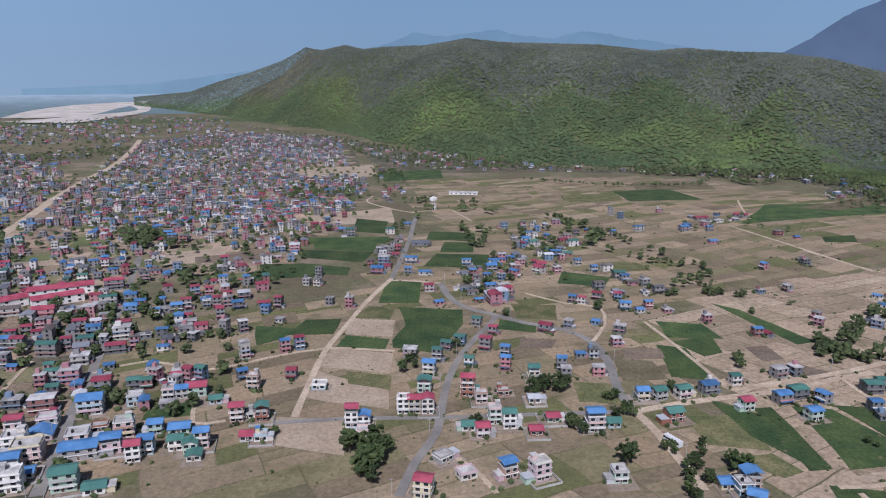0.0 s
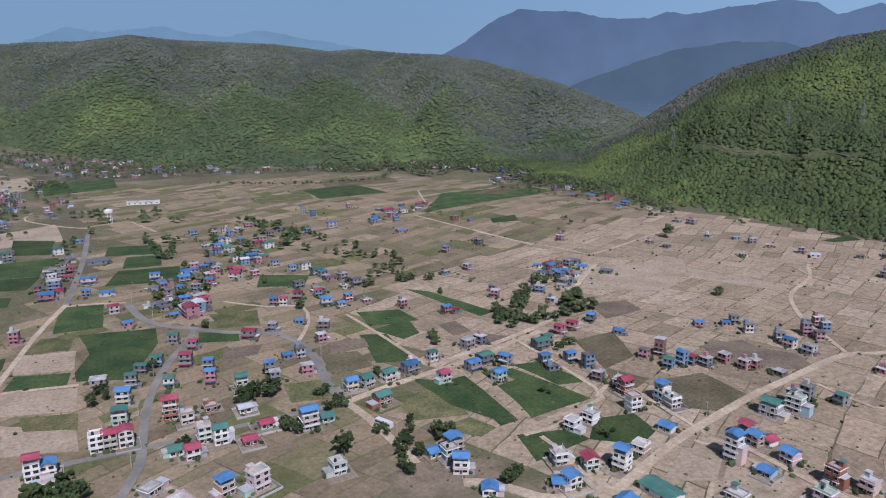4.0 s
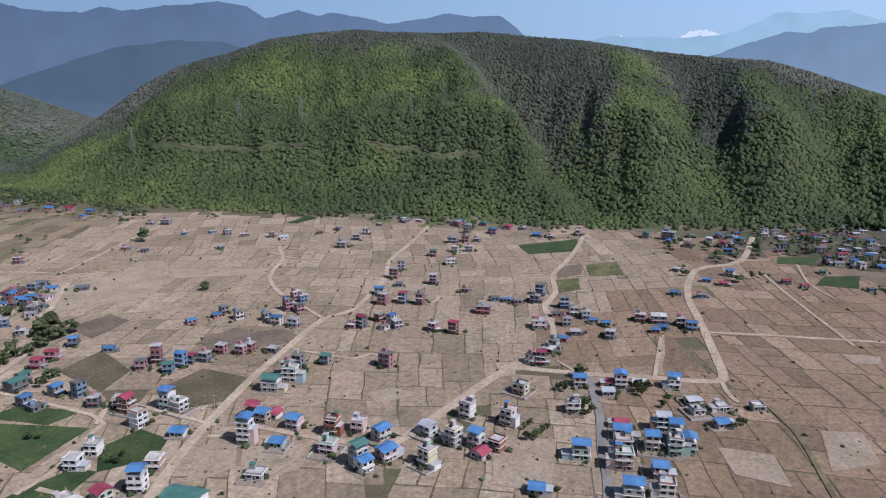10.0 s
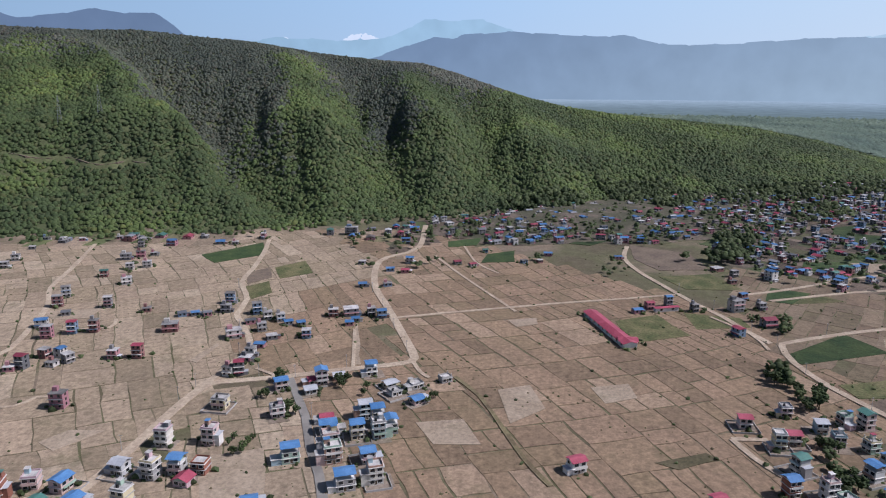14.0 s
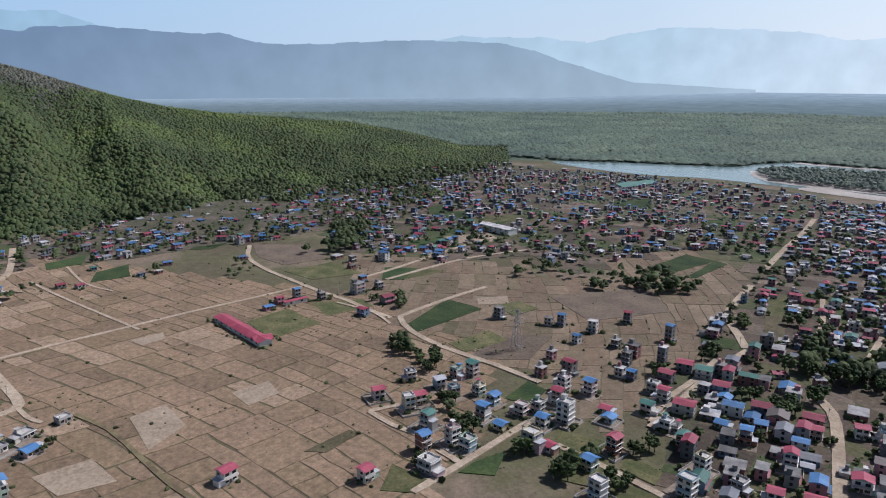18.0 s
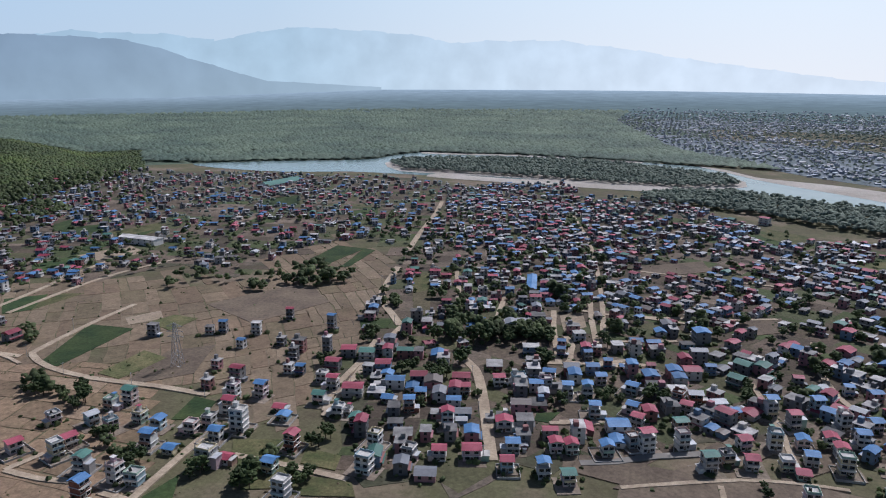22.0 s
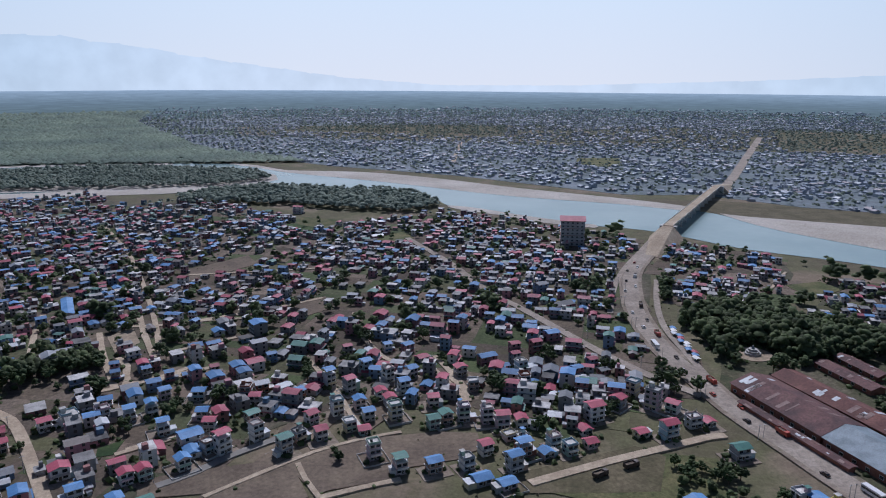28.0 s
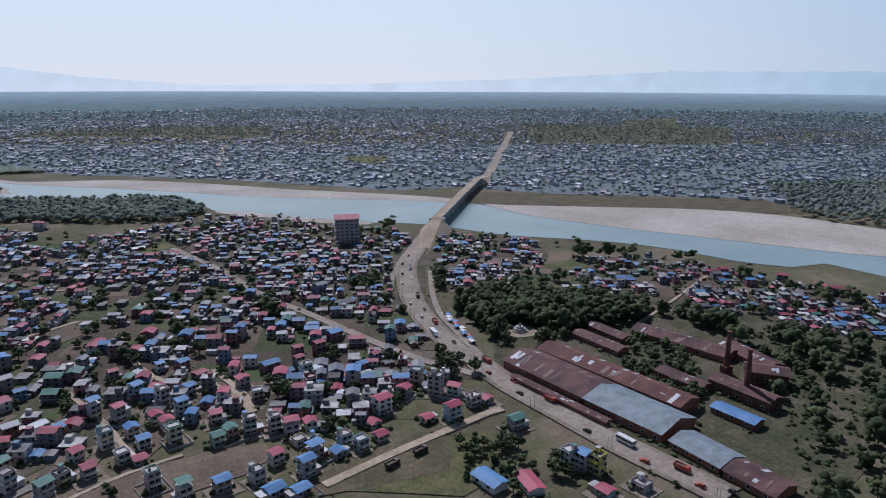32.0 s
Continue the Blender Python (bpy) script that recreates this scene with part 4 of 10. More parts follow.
# ---------------------------------------------------------------- crops
def crop(kind, pts):
    mid = (sum(p[0] for p in pts) / len(pts), sum(p[1] for p in pts) / len(pts))
    if any(inside(c, *mid) for c in CROPS):
        return
    rs = random.Random(str(pts))
    jit = []
    for (ax, ay), (bx, by) in zip(pts, pts[1:] + pts[:1]):
        n = max(1, int(math.hypot(bx - ax, by - ay) / 14))
        for i in range(n):
            t = i / n
            jit.append((ax + (bx - ax) * t + rs.uniform(-0.7, 0.7), ay + (by - ay) * t + rs.uniform(-0.7, 0.7)))
    label = {"green": "dark green field of young crop", "olive": "rough olive grass plot", "dark": "dark brown ploughed field", "pale": "bare pale trodden ground", "drab": "fallow dark olive-brown field"}[kind]
    sheet("crop_field" if kind != "olive" else "grass_plot", jit, 0.20 + 0.0017 * len(CROPS), M[kind], label, "field", thick=0.4)
    CROPS.append(pts)


crop("green", [(225, 940), (305, 965), (324, 876), (229, 865)])
crop("green", [(386, 842), (515, 850), (534, 796), (396, 757), (310, 727)])
crop("olive", [(300, 702), (395, 740), (407, 720), (317, 683)])
crop("green", [(362, 665), (397, 672), (384, 643), (354, 643)])
crop("drab", [(196, 622), (218, 613), (201, 573), (175, 572)])
crop("drab", [(207, 510), (238, 523), (235, 499), (205, 492)])
crop("olive", [(130, 569), (159, 568), (166, 544), (132, 539)])
crop("pale", [(405, 413), (432, 379), (429, 362), (399, 400)])
crop("drab", [(411, 818), (540, 893), (592, 885), (452, 802)])
crop("drab", [(271, 1021), (377, 1019), (372, 958), (261, 954)])
crop("pale", [(-249, 596), (-194, 621), (-182, 571), (-230, 559)])
crop("pale", [(-275, 510), (-244, 525), (-226, 488), (-254, 475)])
crop("pale", [(-160, 757), (-62, 822), (-50, 733), (-146, 715)])
crop("green", [(-126, 660), (-51, 665), (-53, 639), (-124, 637)])
crop("green", [(-126, 613), (-61, 605), (-66, 570), (-120, 585)])
crop("green", [(-150, 540), (-96, 548), (-97, 527), (-146, 519)])
crop("drab", [(-934, 1510), (-844, 1640), (-780, 1699), (-719, 1535), (-848, 1369)])
crop("drab", [(-557, 1523), (-488, 1614), (-453, 1476), (-517, 1410)])
crop("pale", [(-245, 1167), (-121, 1229), (-99, 1087), (-212, 1050)])
crop("green", [(-107, 1133), (-4, 1168), (0, 1068), (-85, 1027)])
crop("olive", [(714, -192), (707, -221), (656, -214), (666, -183)])
crop("dark", [(631, -185), (597, -228), (543, -225), (542, -184), (579, -175)])
crop("olive", [(524, -178), (531, -220), (487, -228), (490, -187)])
crop("olive", [(438, -166), (427, -199), (409, -199), (407, -164)])
crop("olive", [(467, -239), (475, -277), (458, -286), (454, -246)])
crop("green", [(677, -406), (663, -441), (630, -424), (647, -388)])
crop("olive", [(623, -423), (618, -477), (579, -455), (588, -406)])
crop("pale", [(563, -349), (555, -395), (520, -388), (532, -348)])
crop("pale", [(389, -268), (381, -289), (367, -279), (375, -260)])
crop("green", [(628, -629), (612, -685), (565, -633), (589, -601)])
crop("green", [(-93, 754), (-58, 737), (-58, 679), (-88, 689)])
crop("green", [(-124, 657), (-60, 657), (-61, 607), (-114, 615)])
crop("green", [(-113, 610), (-80, 610), (-75, 569), (-111, 576)])
crop("green", [(-13, 689), (30, 682), (30, 644), (-15, 654)])
crop("green", [(1, 644), (28, 640), (26, 603), (-2, 604)])
crop("green", [(-6, 599), (39, 594), (37, 549), (-15, 557)])
crop("green", [(-149, 562), (-115, 566), (-74, 553), (-75, 531), (-112, 536), (-144, 540)])
crop("green", [(-29, 452), (13, 446), (12, 419), (-1, 378), (-4, 371), (-28, 379), (-29, 391), (-23, 416)])
crop("green", [(-42, 514), (-16, 512), (-16, 461), (-44, 461)])
crop("olive", [(-50, 454), (-31, 450), (-33, 429), (-56, 431)])
crop("green", [(-57, 399), (-31, 393), (-32, 376), (-60, 381)])
crop("green", [(-87, 427), (-64, 429), (-65, 401), (-93, 400)])
crop("green", [(-115, 415), (-88, 411), (-94, 393), (-107, 382)])
crop("pale", [(-59, 430), (-30, 425), (-30, 396), (-59, 401)])
crop("pale", [(-63, 379), (-28, 371), (-28, 343), (-67, 352)])
crop("pale", [(-69, 348), (-26, 322), (-25, 303), (-66, 314)])
crop("pale", [(-75, 295), (-44, 292), (-40, 261), (-74, 270)])
crop("olive", [(-51, 346), (-26, 341), (-26, 324), (-47, 330)])
crop("green", [(36, 427), (58, 417), (55, 403), (34, 410)])
crop("green", [(93, 540), (128, 525), (117, 498), (85, 509)])
crop("green", [(134, 424), (161, 418), (165, 393), (132, 396)])
crop("green", [(122, 384), (137, 379), (137, 335), (117, 340)])
crop("olive", [(66, 333), (84, 331), (87, 307), (64, 310)])
crop("drab", [(93, 363), (113, 360), (115, 336), (91, 334)])
crop("green", [(144, 304), (153, 305), (153, 251), (143, 250)])
crop("green", [(163, 305), (180, 303), (195, 256), (160, 250)])
crop("green", [(183, 306), (199, 305), (205, 273), (190, 275)])
crop("olive", [(110, 295), (139, 298), (135, 265), (111, 270)])
crop("green", [(145, 239), (169, 234), (171, 224), (141, 218)])
crop("olive", [(134, 262), (141, 249), (131, 245), (115, 260)])
crop("green", [(181, 460), (195, 446), (216, 388), (203, 384)])
crop("drab", [(233, 323), (262, 326), (249, 289), (223, 282)])
crop("dark", [(282, 376), (310, 373), (306, 351), (273, 347)])
crop("dark", [(172, 380), (185, 382), (185, 363), (172, 359)])
crop("drab", [(237, 260), (266, 257), (267, 228), (242, 219), (221, 237)])
crop("dark", [(294, 286), (322, 283), (321, 269), (293, 270)])
crop("pale", [(335, 447), (394, 451), (428, 446), (403, 414), (350, 377), (297, 408)])
crop("olive", [(46, 459), (76, 455), (72, 426), (47, 431)])
crop("green", [(159, 398), (133, 388), (143, 367), (156, 372)])
crop("pale", [(160, 246), (182, 253), (196, 251), (163, 242)])
crop("dark", [(45, 394), (66, 392), (62, 379), (43, 379)])
crop("dark", [(102, 380), (123, 378), (121, 363), (99, 361)])
crop("dark", [(285, 383), (316, 375), (302, 355), (264, 358)])
crop("dark", [(307, 292), (333, 254), (325, 236), (310, 241), (284, 275)])
crop("drab", [(251, 342), (263, 320), (259, 300), (238, 279), (225, 284), (224, 311)])
crop("drab", [(254, 264), (270, 237), (252, 225), (235, 236), (232, 250)])
crop("green", [(186, 311), (193, 303), (192, 281), (182, 289)])
crop("green", [(151, 304), (176, 287), (178, 259), (159, 249), (155, 268)])
crop("green", [(179, 278), (190, 267), (188, 251), (178, 258)])
crop("green", [(127, 313), (145, 298), (153, 253), (145, 252), (132, 277)])
crop("olive", [(120, 292), (134, 277), (128, 267), (115, 277)])
crop("green", [(150, 428), (164, 418), (166, 394), (143, 397)])
crop("green", [(126, 368), (137, 344), (126, 332), (117, 345)])
crop("green", [(184, 238), (204, 235), (202, 218), (189, 211), (172, 224)])
crop("green", [(143, 244), (157, 234), (159, 223), (138, 226)])
crop("green", [(176, 461), (195, 429), (223, 376), (216, 371), (176, 445)])
crop("green", [(599, 194), (645, 151), (599, 139), (571, 175)])
crop("olive", [(503, 133), (517, 118), (488, 110), (473, 121)])
crop("olive", [(556, 122), (578, 101), (539, 89), (523, 111)])
crop("dark", [(542, 140), (558, 126), (527, 118), (509, 133)])
crop("pale", [(410, 421), (436, 347), (427, 339), (390, 397)])
crop("pale", [(275, 164), (286, 156), (285, 140), (268, 153)])
crop("pale", [(208, 183), (223, 170), (214, 158), (204, 153), (189, 169)])
crop("pale", [(202, 201), (217, 194), (197, 177), (179, 185)])
crop("drab", [(225, 284), (236, 262), (223, 256), (216, 265)])
crop("dark", [(190, 355), (203, 344), (197, 334), (185, 342)])
crop("drab", [(177, 379), (188, 375), (181, 360), (174, 361)])
crop("green", [(144, 390), (156, 377), (146, 364), (136, 374)])
crop("drab", [(317, 287), (321, 247), (312, 234), (302, 249), (302, 274)])
crop("pale", [(262, 93), (269, 68), (229, 59), (226, 81)])
crop("pale", [(323, -34), (328, -51), (302, -55), (288, -37)])
crop("pale", [(325, -81), (329, -101), (312, -100), (307, -83)])
crop("pale", [(448, 250), (454, 215), (434, 214), (431, 236)])
crop("pale", [(286, 167), (292, 147), (282, 134), (275, 159)])
crop("olive", [(423, -118), (433, -148), (396, -156), (384, -119)])
crop("pale", [(364, 129), (390, 121), (387, 119), (360, 124)])
crop("pale", [(443, 47), (443, 45), (356, 36), (356, 38)])
crop("pale", [(331, -86), (332, -100), (320, -102), (317, -90)])
crop("drab", [(254, -90), (261, -114), (257, -118), (248, -98)])
crop("dark", [(301, -201), (319, -243), (304, -264), (283, -230)])
crop("olive", [(433, -126), (418, -154), (399, -157), (397, -128)])
crop("pale", [(290, 5), (293, -16), (270, -22), (271, -2)])
crop("green", [(-134, 291), (-137, 301), (-117, 311), (-113, 296)])
crop("green", [(595, 443), (638, 447), (631, 429), (599, 433)])
crop("green", [(636, -130), (683, -181), (665, -192), (627, -148)])
crop("green", [(543, -205), (562, -229), (537, -219), (536, -207)])
crop("green", [(619, 452), (641, 438), (611, 416), (602, 437)])
crop("green", [(568, -45), (597, -52), (609, -77), (571, -73)])
crop("green", [(646, -20), (661, -52), (631, -45), (624, -19)])
crop("olive", [(425, -120), (436, -144), (392, -155), (381, -123)])
crop("olive", [(420, -160), (433, -187), (410, -191), (402, -163)])
crop("pale", [(425, -51), (430, -69), (417, -68), (413, -55)])
crop("pale", [(320, -34), (324, -48), (288, -53), (289, -41)])
crop("green", [(364, -198), (397, -249), (367, -257), (351, -200)])
crop("green", [(251, -190), (260, -212), (247, -213), (239, -196)])
crop("green", [(208, -136), (211, -145), (211, -161), (198, -146)])
crop("green", [(462, -285), (471, -301), (443, -258), (459, -243)])
crop("green", [(586, -362), (594, -452), (578, -425), (568, -364)])
crop("green", [(564, -312), (565, -349), (532, -317), (545, -301)])
crop("green", [(627, -580), (616, -647), (567, -645), (566, -586)])
crop("green", [(385, -441), (396, -491), (368, -494), (361, -428)])
crop("green", [(347, -432), (368, -494), (356, -494), (342, -439)])
crop("green", [(257, -339), (241, -351), (235, -336), (248, -327)])
crop("green", [(701, -412), (716, -452), (666, -412), (670, -397)])
crop("green", [(486, -633), (473, -661), (450, -629), (457, -596)])
crop("olive", [(443, -258), (362, -239), (340, -233), (344, -211)])
crop("olive", [(203, -184), (184, -192), (172, -174), (183, -166)])
crop("olive", [(227, -117), (206, -124), (205, -114), (212, -104)])
crop("olive", [(282, -441), (272, -454), (246, -396), (251, -389)])
crop("olive", [(260, -89), (256, -109), (257, -115), (246, -93)])
crop("dark", [(310, -212), (317, -246), (284, -244), (279, -212)])
crop("dark", [(365, -313), (343, -387), (297, -359), (313, -301)])
crop("dark", [(64, -237), (55, -259), (31, -262), (30, -256), (52, -240)])
crop("dark", [(28, -258), (-8, -275), (-12, -271), (-10, -244), (21, -236)])
crop("dark", [(37, -292), (19, -287), (33, -277), (41, -285)])
crop("dark", [(-12, -271), (-41, -268), (-37, -255), (-12, -250)])
crop("dark", [(321, -326), (320, -365), (286, -352), (290, -307)])
crop("green", [(84, -724), (59, -735), (51, -683), (65, -681)])
crop("green", [(487, -627), (451, -649), (432, -616), (467, -604)])
crop("green", [(113, -279), (104, -284), (105, -273), (111, -271)])
crop("olive", [(-60, -230), (-87, -235), (-118, -250), (-137, -244), (-127, -216), (-102, -206)])
crop("olive", [(-302, -469), (-332, -475), (-335, -454), (-300, -434)])
crop("olive", [(72, -724), (70, -762), (26, -742), (34, -695)])
crop("olive", [(-370, -1204), (-442, -1199), (-415, -1140), (-362, -1147)])
crop("olive", [(-1473, -1860), (-1732, -1904), (-1428, -1544), (-1291, -1605)])
crop("olive", [(-112, -438), (-152, -477), (-152, -462), (-114, -431)])
crop("olive", [(149, 906), (227, 922), (222, 868), (155, 858)])
crop("dark", [(-210, 585), (-157, 608), (-144, 569), (-204, 567)])
crop("green", [(475, -238), (487, -297), (465, -287), (460, -230)])
crop("green", [(383, -216), (397, -252), (370, -260), (349, -203), (366, -205)])
crop("green", [(260, -193), (265, -209), (244, -211), (238, -201)])
crop("green", [(210, -162), (210, -146), (202, -149), (204, -161)])
crop("olive", [(325, -205), (332, -238), (311, -237), (310, -206)])
crop("olive", [(368, -269), (366, -288), (347, -290), (344, -267)])
crop("olive", [(213, -191), (194, -203), (187, -182), (204, -182)])
crop("olive", [(182, -202), (166, -204), (161, -194), (177, -191)])
crop("olive", [(180, -183), (151, -190), (144, -183), (171, -170)])
crop("dark", [(311, -206), (312, -243), (286, -240), (270, -215)])
crop("dark", [(48, -260), (19, -298), (16, -293), (44, -248)])
crop("dark", [(14, -294), (-22, -330), (-24, -316), (10, -270)])
crop("dark", [(56, -453), (30, -477), (26, -450), (50, -425)])
crop("pale", [(153, -411), (142, -423), (132, -399), (139, -383)])
crop("dark", [(90, -253), (57, -259), (48, -241), (85, -240)])
crop("dark", [(-18, -273), (-41, -277), (-41, -265), (-26, -258), (-18, -264)])
crop("drab", [(-48, -240), (-107, -257), (-117, -248), (-105, -224), (-50, -228)])
crop("dark", [(65, -248), (43, -272), (38, -261), (62, -241)])
crop("dark", [(35, -259), (2, -276), (-27, -277), (-44, -275), (-44, -261), (-26, -254), (-9, -252), (22, -235)])
crop("dark", [(62, -237), (31, -255), (24, -234), (60, -222)])
crop("dark", [(373, -344), (352, -372), (317, -375), (282, -336), (287, -295), (304, -276)])
crop("drab", [(331, -325), (330, -376), (302, -355), (299, -313)])
crop("dark", [(320, -229), (307, -251), (284, -247), (279, -215), (303, -213)])
crop("olive", [(426, -148), (398, -154), (392, -135)])
crop("drab", [(260, -404), (252, -418), (223, -364), (229, -356)])
crop("green", [(493, -250), (477, -272), (454, -246), (462, -232)])
crop("dark", [(142, -558), (102, -599), (89, -570), (132, -522)])
crop("drab", [(-119, -490), (-140, -488), (-135, -469), (-114, -469)])
crop("dark", [(84, -311), (54, -308), (53, -300), (80, -304)])
crop("olive", [(-382, -1266), (-457, -1258), (-426, -1158), (-350, -1177)])
crop("olive", [(77, -745), (48, -768), (27, -711), (64, -684)])
crop("olive", [(-2, -652), (-34, -677), (-42, -649), (-9, -618)])


# ---------------------------------------------------------------- houses
MATS = {"b": M["blue"], "r": M["red"], "g": M["greenroof"], "m": M["tin"], "w": M["flat"], "y": M["flat"]}
ROOF_WORD = {"b": "blue sheet-metal", "r": "red sheet-metal", "g": "dark green sheet-metal", "m": "grey tin", "w": "flat concrete", "y": "flat concrete"}
FLOOR = 2.45


def window_mesh():
    b = Mesh()
    b.frame_pane(0.98, 1.5, 0.12, 0.09)
    return b.make("window", [M["trim"], M["glass"]])


def door_mesh():
    b = Mesh()
    b.frame_pane(0.65, 1.95, 0.10, 0.11)
    return b.make("door", [M["trim"], M["bark"]])


def tank_mesh():
    b = Mesh()
    b.tube(0, 0, 0, 1.25, 0.6, 0.5, 10)
    return b.make("water_tank", [M["tank"]])


WINDOW, DOOR, TANK = window_mesh(), door_mesh(), tank_mesh()
PLAIN_HOUSES = []      # x, y, rot, w, d, storeys, roof kept for the joined town
THINGS = 278
made_houses = 0


def house(x, y, rot, w, d, storeys, roof):
    """A house of brick and concrete: walls with floor bands, roof, balconies, windows on all sides."""
    global made_houses
    if y < 0:      # the southern quarters are built smaller
        w, d = w * 0.86, d * 0.86
    BUILT.add(x, y, (w + d) / 4 + 0.5)
    if made_houses >= THINGS or math.hypot(x, y) > 640:
        PLAIN_HOUSES.append((x, y, rot, w, d, storeys, roof))
        return
    made_houses += 1
    rs = random.Random(x * 7919 + y * 31 + w)
    top = storeys * FLOOR + 0.35
    hw, hd = w / 2, d / 2
    root = new("house")
    root.matrix_basis = pose(x, y, 0, 0, 0, rot)
    wallmat = M["yellow"] if roof == "y" else M["brick"] if rs.random() < 0.08 else M["wall"]
    many = {1: "single-storey", 2: "two-storey", 3: "three-storey", 4: "four-storey"}.get(storeys, "tall")
    unit = "unfinished " if roof == "w" and rs.random() < 0.3 else ""
    tagged(root, "%s%s house with a %s roof" % (unit, many, ROOF_WORD[roof]), "house", group="houses of the valley")
    b = Mesh()
    b.box(-hw, -hd, -0.3, hw, hd, top)
    part("body", b.make("body", [wallmat]), root)
    if rs.random() < 0.40:      # lower wing beside the main block
        side = rs.choice((-1, 1))
        ww, wh = w * rs.uniform(0.35, 0.6), FLOOR * rs.choice((1, max(1, storeys - 1)))
        x0, x1 = (hw, hw + ww) if side > 0 else (-hw - ww, -hw)
        b = Mesh()
        b.box(x0, -hd * 0.9, -0.3, x1, hd * 0.6, wh + 0.2)
        wing = part("side_wing", b.make("side_wing", [wallmat]), root)
        b = Mesh()
        b.box(x0 - 0.3, -hd * 0.9 - 0.3, wh + 0.2, x1 + 0.3, hd * 0.6 + 0.3, wh + 0.34)
        part("wing_roof", b.make("wing_roof", [M["tin"] if rs.random() < 0.5 else M["flat_near"]]), wing)
    if rs.random() < 0.75:
        b = Mesh()
        e = rs.uniform(1.5, 4.5)
        b.box(-hw - e, -hd - rs.uniform(1.5, 5), -0.1, hw + rs.uniform(1, 4), hd + e * 0.6, rs.uniform(0.295, 0.345))
        part("yard", b.make("yard", [M["yard_near"]]), root, "swept pale earth yard")
        if rs.random() < 0.35:
            f = Mesh()
            f.ring(-hw - e, -hd - 4.2, hw + 2.6, hd + e * 0.6, -0.2, 1.05, 0.18)
            part("compound_wall", f.make("compound_wall", [M["concrete"]]), root, "low wall round the yard")
    for k in range(1, storeys + 1):
        b = Mesh()
        z = k * FLOOR + 0.2
        o = 0.4 if k < storeys or roof in "wy" else 0.12
        b.box(-hw - o, -hd - o, z, hw + o, hd + o * 0.6, z + 0.162)
        part("floor_slab", b.make("floor_slab", [M["trim"] if rs.random() < 0.5 else M["concrete"]]), root)
    if roof in "wy":
        b = Mesh()
        b.ring(-hw, -hd, hw, hd, top, top + 0.8, 0.14)
        part("parapet", b.make("parapet", [wallmat]), root)
        b = Mesh()
        b.box(-hw + 0.15, -hd + 0.15, top, hw - 0.15, hd - 0.15, top + 0.08)
        part("roof", b.make("roof", [M["flat_near"]]), root)
        if rs.random() < 0.6:
            sx = hw * rs.choice((-0.55, 0.5))
            b = Mesh()
            b.box(sx - w * 0.16, hd * 0.2, top + 0.08, sx + w * 0.16, hd - 0.2, top + 2.1)
            stair = part("stair_room", b.make("stair_room", [wallmat]), root)
            b = Mesh()
            b.box(sx - w * 0.16 - 0.25, hd * 0.2 - 0.25, top + 2.1, sx + w * 0.16 + 0.25, hd, top + 2.22)
            part("stair_roof", b.make("stair_roof", [M["flat_near"] if rs.random() < 0.6 else MATS[rs.choice("rbg")]]), stair)
        if rs.random() < 0.5:
            part("water_tank", TANK, root, "black plastic water tank", pose(-hw * 0.4, -hd * 0.2, top + 0.08))
        if rs.random() < 0.3:
            for px, py in ((-hw + 0.3, -hd + 0.3), (hw - 0.3, -hd + 0.3), (-hw + 0.3, hd - 0.3), (hw - 0.3, hd - 0.3)):
                b = Mesh()
                b.box(px - 0.13, py - 0.13, top + 0.1, px + 0.13, py + 0.13, top + 1.9)
                part("column_stub", b.make("column_stub", [M["concrete"]]), root)
    else:
        b = Mesh()
        along = "x" if w >= d else "y"
        if rs.random() < 0.25:
            along = "y" if along == "x" else "x"
        rise = (d if along == "x" else w) * rs.uniform(0.16, 0.26)
        if rs.random() < 0.25 and storeys > 1:       # sheet roof on posts over an open terrace
            z = top + 1.9
            for px, py in ((-hw + 0.2, -hd + 0.2), (hw - 0.2, -hd + 0.2), (-hw + 0.2, hd - 0.2), (hw - 0.2, hd - 0.2)):
                p = Mesh()
                p.box(px - 0.1, py - 0.1, top, px + 0.1, py + 0.1, z + 0.05)
                part("terrace_post", p.make("terrace_post", [wallmat]), root)
            p = Mesh()
            p.box(-hw * 0.5, -hd * 0.1, top, hw * 0.6, hd * 0.8, z - 0.1)
            part("roof_room", p.make("roof_room", [wallmat]), root)
            b.gable(-hw, -hd, hw, hd, z, rise * 0.7, 0.5, 0.1, along)
        else:
            b.gable(-hw, -hd, hw, hd, top, rise, 0.6, 0.1, along)
            for e in (-1, 1):
                g = Mesh()
                lo, hi = (e * hw - (0.2 if e > 0 else 0), e * hw + (0 if e > 0 else 0.2)) if along == "x" else (e * hd - (0.2 if e > 0 else 0), e * hd + (0 if e > 0 else 0.2))
                if along == "x":
                    g.hexa([(lo, -hd, top), (lo, hd, top), (lo, 0, top + rise * 0.86)], [(hi, -hd, top), (hi, hd, top), (hi, 0, top + rise * 0.86)])
                else:
                    g.hexa([(-hw, lo, top), (hw, lo, top), (0, lo, top + rise * 0.86)], [(-hw, hi, top), (hw, hi, top), (0, hi, top + rise * 0.86)])
                part("gable_wall", g.make("gable_wall", [wallmat]), root)
        part("roof", b.make("roof", [MATS[roof]]), root)
